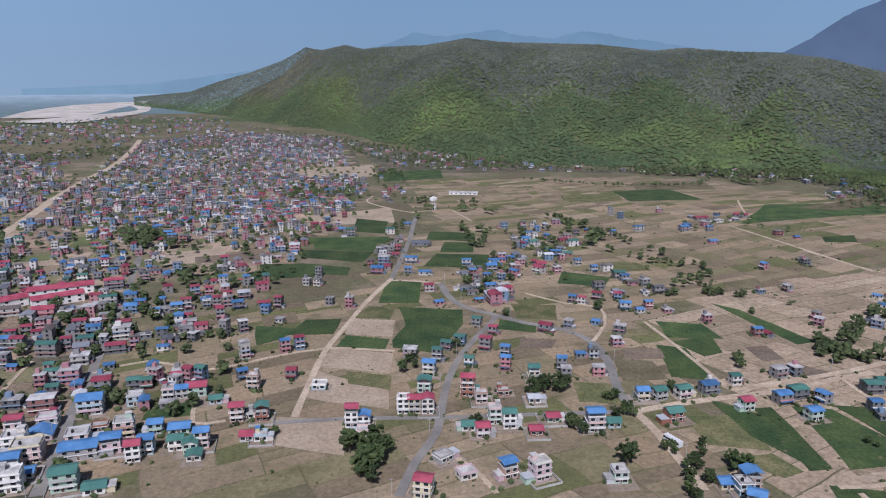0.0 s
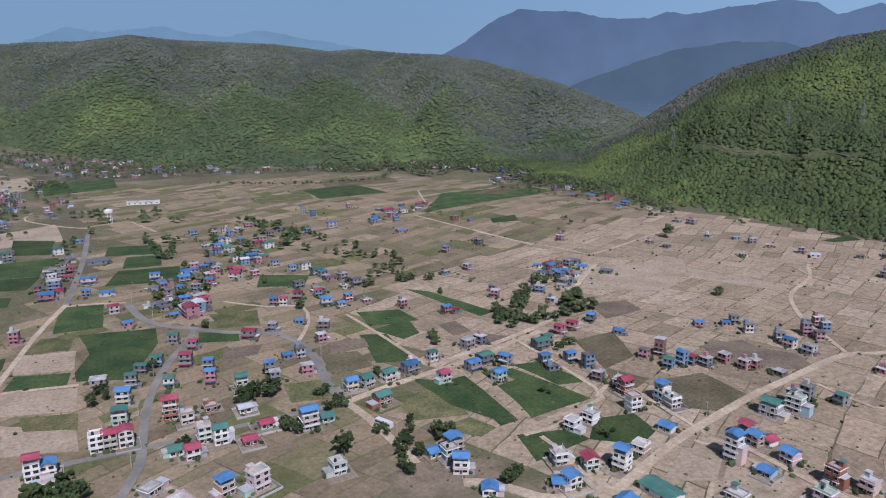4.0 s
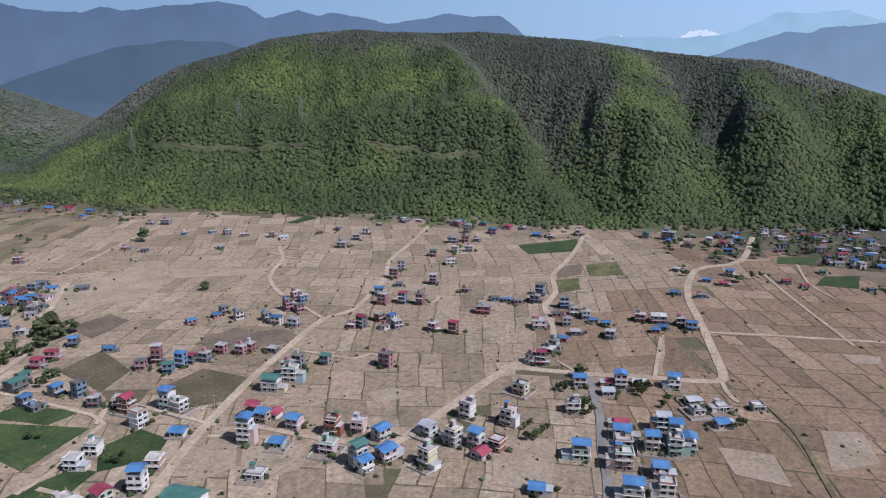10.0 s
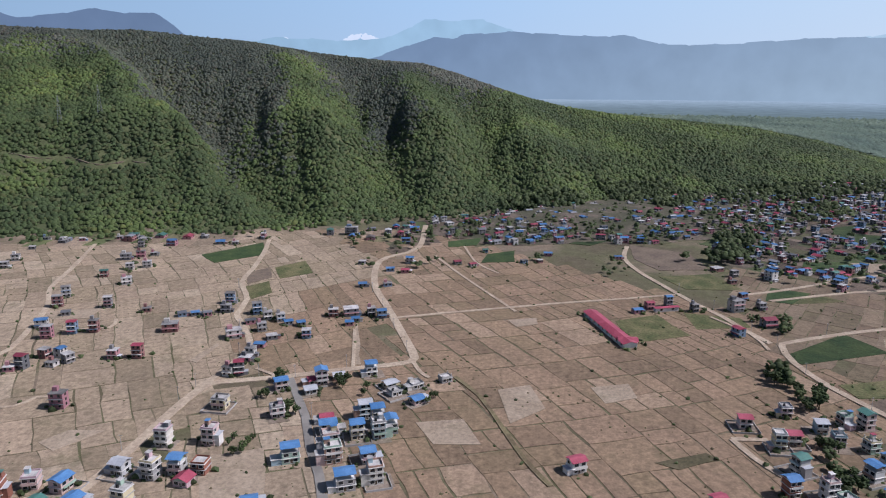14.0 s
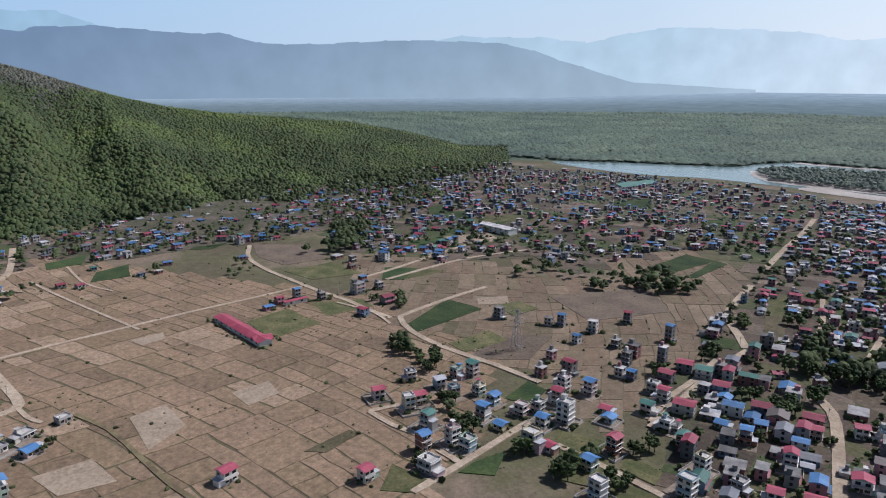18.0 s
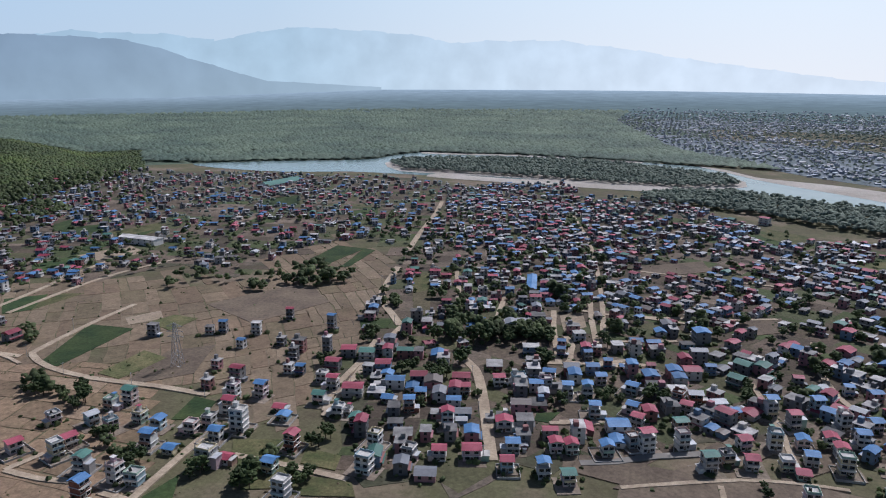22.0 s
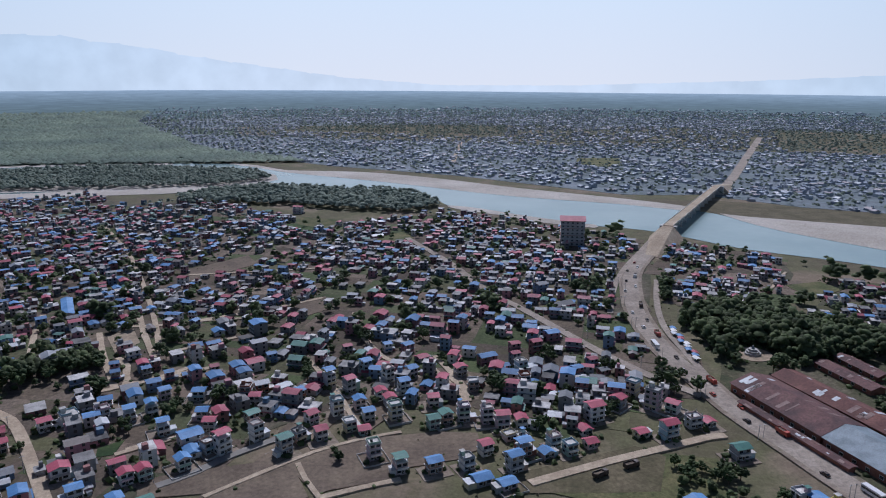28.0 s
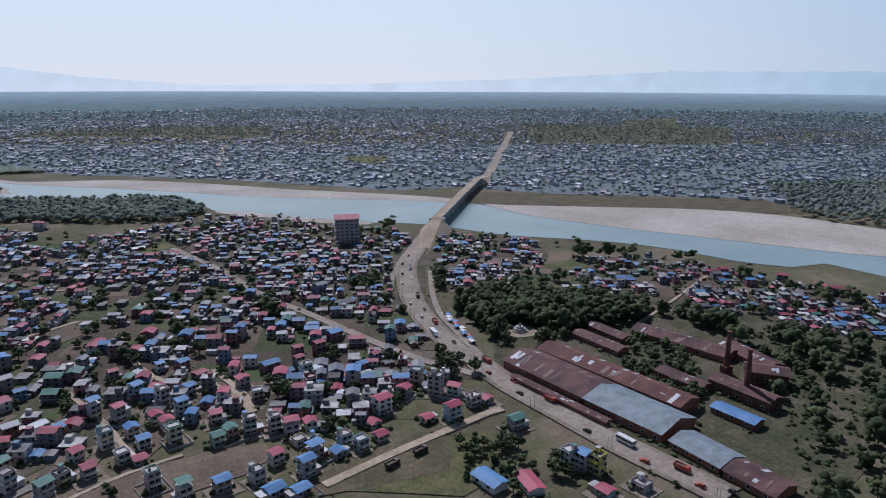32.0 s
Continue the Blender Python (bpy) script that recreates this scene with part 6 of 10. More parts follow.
house(132, -359, 200, 5.7, 5.5, 2, "b")
house(370, 97, 264, 5.5, 5.5, 2, "w")
house(-195, 331, 15, 6.8, 5.5, 3, "g")
house(291, 252, 280, 5.5, 5.5, 2, "w")
house(181, 342, 288, 6.8, 5.6, 2, "w")
house(10, 386, 341, 6.8, 5.6, 2, "g")
house(-81, 378, 26, 5.5, 5.5, 3, "r")
house(296, 250, 280, 5.5, 5.5, 2, "w")
house(263, 285, 299, 5.5, 5.5, 4, "w")
house(288, 263, 280, 5.5, 5.5, 2, "w")
house(216, 326, 2, 5.8, 5.5, 2, "g")
house(271, -283, 199, 5.5, 5.5, 2, "w")
house(-104, -380, 196, 10.1, 8.3, 2, "b")
house(288, -269, 192, 5.5, 5.5, 2, "b")
house(383, 95, 264, 6.4, 5.5, 1, "b")
house(128, -376, 212, 8.5, 7.0, 2, "w")
house(99, 383, 5, 5.9, 5.5, 2, "w")
house(-204, 345, 12, 5.5, 5.5, 2, "g")
house(369, 158, 268, 5.5, 5.5, 3, "r")
house(30, 402, 338, 5.5, 5.5, 2, "r")
house(398, 71, 275, 5.5, 5.5, 2, "w")
house(-194, 357, 17, 9.8, 8.0, 2, "w")
house(368, 171, 268, 5.5, 5.5, 2, "w")
house(396, 91, 291, 6.6, 5.5, 1, "w")
house(232, 337, 290, 6.0, 5.5, 2, "r")
house(358, 199, 258, 5.5, 5.5, 1, "w")
house(62, 406, 330, 8.3, 6.8, 2, "r")
house(363, 193, 325, 5.5, 5.5, 2, "w")
house(262, -317, 193, 5.5, 5.5, 4, "b")
house(352, 218, 280, 5.5, 5.5, 1, "w")
house(355, 213, 258, 5.5, 5.5, 3, "r")
house(296, -289, 208, 6.7, 5.5, 3, "w")
house(-225, 348, 2, 5.6, 5.5, 1, "b")
house(399, 114, 291, 9.4, 7.7, 2, "w")
house(-182, 373, 17, 11.7, 7.2, 2, "r")
house(21, 417, 338, 6.1, 5.5, 2, "g")
house(264, 321, 294, 6.1, 5.5, 1, "b")
house(-174, 379, 17, 5.5, 5.5, 3, "w")
house(-145, 391, 343, 5.5, 5.5, 2, "w")
house(106, 404, 336, 7.3, 6.0, 2, "w")
house(243, 340, 294, 6.7, 5.5, 2, "r")
house(-129, 399, 343, 5.5, 5.5, 4, "w")
house(77, 413, 330, 5.5, 5.5, 2, "w")
house(419, 48, 275, 5.5, 5.5, 1, "b")
house(-232, 352, 2, 6.8, 5.6, 3, "w")
house(371, 201, 342, 5.5, 5.5, 2, "b")
house(320, -275, 208, 5.5, 5.5, 2, "w")
house(410, 100, 291, 5.7, 5.5, 2, "w")
house(315, -281, 208, 5.7, 5.5, 3, "b")
house(-120, 405, 31, 5.5, 5.5, 3, "w")
house(340, 252, 280, 6.8, 5.6, 2, "w")
house(370, 209, 342, 5.5, 5.5, 2, "w")
house(419, 78, 291, 5.5, 5.5, 1, "b")
house(-217, 368, 2, 12.0, 7.4, 3, "g")
house(426, 45, 275, 5.7, 5.5, 1, "b")
house(95, 419, 336, 5.5, 5.5, 1, "b")
house(421, 86, 291, 5.7, 5.5, 1, "b")
house(339, 264, 280, 6.9, 5.7, 2, "b")
house(346, -256, 198, 6.9, 5.7, 3, "w")
house(-211, 376, 17, 5.8, 5.5, 3, "r")
house(-204, 384, 17, 9.3, 7.6, 2, "g")
house(433, 29, 283, 6.4, 5.5, 2, "b")
house(262, 347, 307, 5.5, 5.5, 2, "b")
house(297, -319, 208, 5.5, 5.5, 3, "r")
house(-102, 423, 350, 5.5, 5.5, 1, "w")
house(-188, 395, 17, 10.5, 8.6, 3, "w")
house(396, -185, 202, 8.2, 6.7, 2, "r")
house(427, 92, 291, 5.5, 5.5, 2, "w")
house(423, 110, 291, 6.4, 5.5, 1, "m")
house(411, 155, 282, 9.9, 8.1, 2, "w")
house(342, 274, 332, 5.5, 5.5, 2, "w")
house(438, 49, 283, 10.0, 8.2, 2, "w")
house(438, 36, 283, 5.5, 5.5, 2, "w")
house(436, 60, 275, 6.5, 5.5, 2, "w")
house(186, 399, 8, 5.9, 5.5, 2, "b")
house(192, 398, 294, 5.5, 5.5, 1, "r")
house(431, 101, 291, 5.9, 5.5, 2, "w")
house(-238, 376, 2, 8.3, 6.8, 3, "r")
house(-205, 396, 16, 8.9, 7.3, 3, "b")
house(337, 292, 332, 5.5, 5.5, 2, "w")
house(318, 313, 332, 5.9, 5.5, 1, "b")
house(-246, 376, 2, 8.4, 6.9, 3, "b")
house(364, 265, 332, 5.5, 5.5, 2, "w")
house(333, 306, 332, 5.5, 5.5, 1, "b")
house(-141, 429, 20, 5.5, 5.5, 3, "r")
house(-126, -437, 202, 18.0, 11.2, 1, "m")
house(-194, 411, 16, 8.5, 6.9, 2, "r")
house(165, 423, 10, 5.5, 5.5, 2, "w")
house(-115, 441, 350, 6.1, 5.5, 2, "b")
house(442, 110, 291, 6.1, 5.5, 3, "w")
house(364, 274, 332, 5.5, 5.5, 3, "w")
house(-62, 452, 350, 5.5, 5.5, 3, "w")
house(400, 223, 276, 6.7, 5.5, 3, "w")
house(-3, 458, 26, 6.7, 5.5, 1, "b")
house(341, 307, 332, 5.5, 5.5, 2, "w")
house(-237, 394, 16, 7.3, 6.0, 2, "r")
house(439, -137, 281, 7.9, 6.5, 1, "b")
house(408, 212, 276, 5.5, 5.5, 3, "r")
house(128, 442, 10, 5.5, 5.5, 1, "b")
house(411, -210, 279, 10.4, 8.5, 2, "r")
house(439, 141, 291, 5.5, 5.5, 1, "m")
house(410, 200, 276, 5.5, 5.5, 3, "w")
house(-142, -441, 160, 10.4, 8.5, 2, "r")
house(120, 448, 354, 8.0, 6.6, 2, "b")
house(439, 149, 291, 5.5, 5.5, 1, "b")
house(-76, 458, 350, 5.5, 5.5, 2, "w")
house(446, 131, 272, 6.8, 5.6, 2, "w")
house(-109, 452, 350, 5.5, 5.5, 3, "r")
house(146, 442, 10, 5.5, 5.5, 1, "w")
house(438, 157, 291, 5.5, 5.5, 1, "m")
house(88, 463, 338, 5.6, 5.5, 2, "b")
house(-222, 413, 16, 8.7, 7.1, 2, "r")
house(382, 275, 332, 5.6, 5.5, 2, "w")
house(94, 460, 338, 5.6, 5.5, 2, "r")
house(-136, 450, 20, 8.1, 6.6, 2, "b")
house(446, -147, 284, 6.8, 5.6, 2, "r")
house(136, 451, 10, 5.5, 5.5, 2, "b")
house(-184, 434, 16, 6.2, 5.5, 2, "b")
house(262, 392, 316, 5.6, 5.5, 1, "w")
house(-248, 402, 16, 6.9, 5.6, 2, "r")
house(-212, 424, 16, 6.9, 5.7, 2, "w")
house(-143, 452, 20, 6.9, 5.7, 3, "w")
house(441, -175, 286, 5.5, 5.5, 2, "w")
house(-150, 452, 16, 6.3, 5.5, 3, "r")
house(-174, 444, 16, 8.2, 6.7, 2, "b")
house(232, 417, 316, 5.7, 5.5, 2, "w")
house(451, -161, 281, 5.5, 5.5, 3, "b")
house(387, 284, 332, 6.3, 5.5, 2, "w")
house(-157, 452, 16, 5.5, 5.5, 2, "w")
house(-169, 448, 16, 7.0, 5.7, 3, "r")
house(419, 236, 285, 7.6, 6.3, 2, "b")
house(106, 470, 338, 7.0, 5.7, 2, "r")
house(-119, -468, 202, 10.8, 8.9, 3, "m")
house(464, 133, 272, 6.4, 5.5, 3, "w")
house(448, 183, 282, 5.5, 5.5, 1, "w")
house(120, 469, 354, 5.8, 5.5, 2, "r")
house(442, -203, 286, 10.9, 8.9, 3, "w")
house(-203, 442, 16, 9.0, 7.4, 2, "b")
house(-146, 464, 20, 5.8, 5.5, 3, "r")
house(236, 428, 316, 5.5, 5.5, 2, "w")
house(-10, 489, 11, 7.1, 5.8, 2, "r")
house(266, 413, 316, 7.1, 5.9, 2, "w")
house(443, -220, 285, 6.5, 5.5, 2, "w")
house(-201, 452, 16, 7.8, 6.4, 2, "b")
house(441, 232, 285, 5.5, 5.5, 1, "m")
house(-256, 435, 16, 14.6, 9.0, 2, "r")
house(503, 29, 283, 6.6, 5.5, 1, "w")
house(286, 415, 314, 7.3, 6.0, 1, "w")
house(457, 212, 282, 5.5, 5.5, 3, "w")
house(-223, 454, 18, 12.0, 7.4, 3, "g")
house(502, 47, 273, 6.6, 5.5, 1, "b")
house(-173, 477, 18, 6.7, 5.5, 3, "r")
house(-92, 503, 348, 5.5, 5.5, 2, "w")
house(464, -217, 288, 6.7, 5.5, 2, "b")
house(-100, 504, 348, 5.5, 5.5, 2, "w")
house(-278, 436, 20, 12.2, 7.6, 2, "m")
house(33, 518, 11, 6.1, 5.5, 2, "b")
house(300, 425, 314, 5.5, 5.5, 1, "m")
house(44, 518, 316, 5.5, 5.5, 2, "w")
house(459, 246, 285, 6.8, 5.6, 3, "w")
house(148, 503, 20, 7.6, 6.2, 2, "w")
house(55, 528, 316, 7.7, 6.3, 2, "b")
house(23, 530, 11, 5.6, 5.5, 2, "b")
house(-14, 533, 352, 9.8, 8.0, 1, "b")
house(136, 515, 20, 7.0, 5.7, 2, "b")
house(225, 485, 20, 5.6, 5.5, 1, "w")
house(-95, 527, 355, 5.5, 5.5, 3, "w")
house(-27, 535, 355, 6.3, 5.5, 2, "b")
house(292, 451, 314, 6.3, 5.5, 1, "b")
house(-51, 536, 355, 10.6, 8.7, 2, "b")
house(540, 17, 273, 7.1, 5.8, 1, "r")
house(75, 538, 316, 9.2, 7.6, 2, "r")
house(481, 251, 293, 6.4, 5.5, 3, "w")
house(305, 451, 310, 6.4, 5.5, 1, "b")
house(38, 544, 11, 9.3, 7.6, 2, "b")
house(545, 29, 273, 7.1, 5.9, 1, "b")
house(89, 538, 20, 6.4, 5.5, 2, "w")
house(246, 488, 290, 5.7, 5.5, 2, "w")
house(-237, 494, 18, 14.3, 8.9, 3, "r")
house(312, 449, 310, 6.5, 5.5, 1, "b")
house(-449, -316, 126, 14.3, 8.9, 2, "r")
house(341, 435, 310, 9.4, 7.7, 1, "m")
house(248, 494, 332, 5.8, 5.5, 1, "w")
house(505, -227, 288, 7.2, 5.9, 1, "w")
house(118, 540, 20, 5.5, 5.5, 2, "b")
house(512, 222, 293, 8.0, 6.6, 2, "w")
house(557, -37, 295, 7.3, 6.0, 1, "r")
house(331, 453, 310, 8.1, 6.6, 1, "b")
house(19, 561, 357, 8.1, 6.6, 2, "b")
house(-48, 561, 357, 9.6, 7.8, 3, "w")
house(63, 561, 20, 6.6, 5.5, 2, "w")
house(565, -25, 288, 7.4, 6.1, 1, "r")
house(-440, -358, 126, 9.6, 7.9, 2, "r")
house(-26, 568, 357, 11.1, 6.9, 2, "b")
house(567, 53, 257, 5.5, 5.5, 1, "w")
house(569, 14, 257, 6.7, 5.5, 2, "b")
house(109, 561, 20, 6.0, 5.5, 2, "b")
house(567, -80, 295, 6.0, 5.5, 1, "w")
house(513, -260, 203, 9.7, 8.0, 3, "b")
house(523, -236, 288, 6.7, 5.5, 2, "w")
house(568, -93, 295, 5.5, 5.5, 1, "w")
house(532, 247, 282, 6.1, 5.5, 2, "g")
house(541, -230, 288, 10.7, 8.8, 1, "w")
house(-46, 595, 357, 9.3, 7.6, 3, "w")
house(592, -104, 265, 8.6, 7.0, 1, "b")
house(579, -161, 269, 7.8, 6.4, 1, "b")
house(553, 236, 282, 6.3, 5.5, 2, "w")
house(560, 225, 282, 7.1, 5.8, 2, "w")
house(256, 549, 290, 5.5, 5.5, 2, "b")
house(605, -51, 276, 5.5, 5.5, 1, "g")
house(-40, 608, 357, 6.3, 5.5, 2, "r")
house(527, 334, 282, 8.9, 7.3, 2, "w")
house(-20, 632, 357, 18.0, 11.2, 1, "m")
house(295, 562, 14, 6.6, 5.5, 2, "w")
house(585, 252, 283, 9.1, 7.5, 2, "w")
house(640, 19, 266, 8.3, 6.8, 2, "b")
house(594, 243, 283, 7.5, 6.1, 2, "w")
house(479, 429, 339, 5.5, 5.5, 1, "w")
house(599, 234, 283, 5.8, 5.5, 1, "w")
house(298, 572, 17, 5.9, 5.5, 1, "w")
house(559, 338, 283, 6.8, 5.6, 2, "w")
house(442, 481, 293, 5.9, 5.5, 1, "m")
house(-8, -655, 200, 14.4, 8.9, 1, "m")
house(372, 546, 296, 6.8, 5.6, 2, "w")
house(639, 175, 277, 6.0, 5.5, 1, "w")
house(640, -183, 252, 9.5, 7.8, 2, "b")
house(637, -197, 252, 7.8, 6.4, 2, "b")
house(641, 189, 277, 8.6, 7.1, 1, "b")
house(534, 402, 311, 8.6, 7.1, 1, "m")
house(441, 503, 293, 5.5, 5.5, 1, "w")
house(653, -164, 252, 11.3, 7.0, 2, "r")
house(668, -89, 265, 8.7, 7.2, 2, "b")
house(583, 342, 283, 7.0, 5.7, 2, "w")
house(636, 231, 265, 8.8, 7.2, 2, "b")
house(628, 256, 283, 5.5, 5.5, 2, "w")
house(535, 417, 311, 5.5, 5.5, 2, "w")
house(679, 73, 265, 13.2, 8.2, 3, "w")
house(566, 384, 311, 6.2, 5.5, 1, "w")
house(248, 639, 20, 8.9, 7.3, 1, "b")
house(689, 12, 266, 9.8, 8.0, 2, "b")
house(528, 444, 311, 6.2, 5.5, 1, "w")
house(164, 672, 20, 5.5, 5.5, 2, "b")
house(588, 376, 265, 5.5, 5.5, 1, "m")
house(526, 462, 332, 7.2, 5.9, 2, "w")
house(525, 480, 332, 6.4, 5.5, 1, "w")
house(509, 499, 289, 5.5, 5.5, 1, "w")
house(623, 350, 283, 5.5, 5.5, 1, "w")
house(194, 693, 20, 11.1, 6.9, 2, "b")
house(662, 289, 283, 5.6, 5.5, 1, "w")
house(684, -236, 265, 8.4, 6.9, 2, "w")
house(656, 321, 283, 5.7, 5.5, 1, "w")
house(239, 693, 14, 9.4, 7.7, 2, "b")
house(334, 657, 14, 5.7, 5.5, 1, "b")
house(264, 692, 14, 6.7, 5.5, 2, "b")
house(659, 340, 283, 5.7, 5.5, 1, "w")
house(-121, 733, 20, 5.5, 5.5, 2, "b")
house(323, 672, 14, 8.6, 7.1, 2, "w")
house(660, 357, 283, 5.8, 5.5, 1, "w")
house(-107, 761, 20, 5.5, 5.5, 2, "r")
house(539, 552, 289, 9.9, 8.1, 2, "w")
house(532, 566, 289, 9.0, 7.4, 1, "w")
house(-120, 767, 20, 5.5, 5.5, 3, "b")
house(191, 755, 20, 5.5, 5.5, 3, "w")
house(76, -786, 160, 13.2, 8.2, 3, "r")
house(185, 774, 20, 5.5, 5.5, 3, "w")
house(276, 750, 14, 15.4, 9.5, 1, "r")
house(-142, 787, 20, 5.5, 5.5, 2, "w")
house(754, -276, 265, 13.4, 8.3, 1, "b")
house(242, 787, 20, 6.4, 5.5, 2, "w")
house(326, 768, 345, 16.1, 10.0, 1, "r")
house(552, 675, 332, 11.2, 6.9, 1, "b")


def shed(x0, y0, x1, y1, depth, storeys, roof, mat=None, wall=None, name="long_shed", label=""):
    """A long building with a gabled sheet roof, its front edge from one point to the other."""
    length = math.hypot(x1 - x0, y1 - y0)
    a = math.atan2(y1 - y0, x1 - x0)
    cx, cy = (x0 + x1) / 2, (y0 + y1) / 2
    nx, ny = -math.sin(a), math.cos(a)
    if nx * cx + ny * cy < 0:
        nx, ny = -nx, -ny
    cx, cy = cx + nx * depth / 2, cy + ny * depth / 2
    for i in range(int(length // 8) + 1):
        t = (i + 0.5) / (int(length // 8) + 1) - 0.5
        BUILT.add(cx + math.cos(a) * t * length, cy + math.sin(a) * t * length, depth / 2 + 2)
    root = new(name)
    root.matrix_basis = pose(cx, cy, 0, 0, 0, math.degrees(a))
    tagged(root, label or "long low building with a %s roof" % ROOF_WORD[roof], "building")
    h = storeys * 2.9
    hl, hd = length / 2, depth / 2
    b = Mesh()
    b.box(-hl, -hd, -0.3, hl, hd, h)
    part("body", b.make("body", [wall or M["whitewall"]]), root)
    rise = depth * 0.16
    for sx in (-hl, hl - 0.2):
        g = Mesh()
        g.hexa([(sx, -hd, h), (sx, hd, h), (sx, 0, h + rise * 0.9)], [(sx + 0.2, -hd, h), (sx + 0.2, hd, h), (sx + 0.2, 0, h + rise * 0.9)])
        part("gable_wall", g.make("gable_wall", [wall or M["whitewall"]]), root)
    if roof in "wy":
        b = Mesh()
        b.box(-hl - 0.4, -hd - 0.4, h, hl + 0.4, hd + 0.4, h + 0.2)
    else:
        b = Mesh()
        b.gable(-hl, -hd, hl, hd, h, rise, 0.7, 0.12, "x")
    part("roof", b.make("roof", [mat or MATS[roof]]), root)
    n = max(2, int(length / 6))
    for s in range(int(storeys)):
        for i in range(n):
            px = -hl + length * (i + 0.5) / n
            part("window", WINDOW, root, "", pose(px, -hd, 1.0 + s * 2.9))
            part("window", WINDOW, root, "", pose(px, hd, 1.0 + s * 2.9, 0, 0, 180))
    if mat in (M["rust"], M["rust_red"]):      # patches of newer sheet on the old roof
        rs = random.Random(x0 * 3 + y0)
        for i in range(int(length / 4)):
            px, e = rs.uniform(-hl, hl - 5), rs.choice((-1, 1))
            a0, a1 = sorted((rs.uniform(0.05, 0.5), rs.uniform(0.5, 0.98)))
            lx = rs.uniform(0.8, 2.6)
            top = lambda f: h + (rise + 0.0) * (1 - f) * 1.0 + 0.2
            p = Mesh()
            ya, yb = e * (hd + 0.7) * a0, e * (hd + 0.7) * a1
            ring = [(px, ya, top(a0)), (px + lx, ya, top(a0)), (px + lx, yb, top(a1)), (px, yb, top(a1))]
            p.hexa(ring, [(u, v, z + 0.05) for u, v, z in ring])
            part("roof_patch", p.make("roof_patch", [M["tin"] if rs.random() < 0.4 else M["rust_pale"]]), root, "patch of paler sheet")
    return root


shed(-290, 444, -278, 457, 12, 2, "r")
shed(-270, 447, -245, 466, 11, 2, "r")
shed(-284, 467, -248, 486, 12, 2, "r")
shed(8, 913, 44, 909, 12, 1, "w")
shed(166, 185, 168, 171, 8, 1, "g")
shed(434, -101, 376, -111, 8, 1, "r")
shed(381, -110, 380, -120, 7, 1, "r")
shed(439, -149, 442, -165, 3, 1, "r")
shed(575, -398, 534, -404, 12, 2, "w")
shed(686, -709, 686, -779, 24, 1, "g")
shed(856, -201, 846, -201, 10, 1, "w")
shed(186, -449, 200, -483, 6, 1, "b")
shed(-110, -215, -113, -203, 7, 1, "b")
shed(-125, -208, -124, -196, 6, 1, "r")


# ---------------------------------------------------------------- landmarks
def bridge(x0, y0, x1, y1):
    """A straight concrete river bridge on slab piers."""
    n = 11
    length = math.hypot(x1 - x0, y1 - y0)
    a = math.degrees(math.atan2(y1 - y0, x1 - x0))
    root = new("bridge")
    root.matrix_basis = pose(x0, y0, 0, 0, 0, a)
    tagged(root, "long pale concrete road bridge on slab piers across the river", "bridge")
    z = 11.0
    b = Mesh()
    b.box(-6, -4.7, z, length + 6, 4.7, z + 0.5)
    part("deck", b.make("deck", [M["dirt"]]), root)
    for s in (-3.4, 0.0, 3.4):
        b = Mesh()
        b.box(-4, s - 0.3, z - 1.9, length + 4, s + 0.3, z)
        part("girder", b.make("girder", [M["concrete"]]), root)
    for s in (-4.6, 4.4):
        b = Mesh()
        b.box(-6, s, z + 1.2, length + 6, s + 0.2, z + 1.4)
        b.box(-6, s, z + 0.75, length + 6, s + 0.2, z + 0.9)
        k = int(length / 4)
        for i in range(k + 1):
            b.box(i * length / k - 0.1, s, z + 0.5, i * length / k + 0.1, s + 0.2, z + 1.2)
        part("railing", b.make("railing", [M["trim"]]), root)
    for i in range(1, n):
        b = Mesh()
        px = length * i / n
        b.box(px - 0.8, -2.2, -2, px + 0.8, 2.2, z - 3.0)
        b.box(px - 1.1, -4.4, z - 2.9, px + 1.1, 4.4, z - 1.9)
        part("pier", b.make("pier", [M["concrete"]]), root)
    for px in (-3, length + 3):
        b = Mesh()
        b.box(px - 3.5, -7.5, -2, px + 3.5, 7.5, z - 0.05)
        part("abutment", b.make("abutment", [M["concrete"]]), root)


bridge(-283, -633, -442, -856)


def ramp(x0, y0, x1, y1, w, z, label):
    """An earth embankment that carries a road up to the bridge."""
    d = Vector((x1 - x0, y1 - y0, 0)).normalized()
    n = Vector((-d.y, d.x, 0))
    p, q = Vector((x0, y0, 0)), Vector((x1, y1, 0))
    b = Mesh()
    low = [p + n * w * 0.6, p - n * w * 0.6, q - n * w * 1.6, q + n * w * 1.6]
    high = [p + n * w * 0.5 + Vector((0, 0, 0.45)), p - n * w * 0.5 + Vector((0, 0, 0.45)), q - n * w * 0.5 + Vector((0, 0, z)), q + n * w * 0.5 + Vector((0, 0, z))]
    b.hexa(low, high)
    tagged(new("embankment", b.make("embankment", [M["dirt"]])), label, "embankment", kind="structure")


ramp(-236, -560, -279, -627, 10, 11.3, "dusty earth ramp up to the bridge deck")
ramp(-500, -937, -446, -861, 10, 11.3, "dusty earth ramp on the far bank")


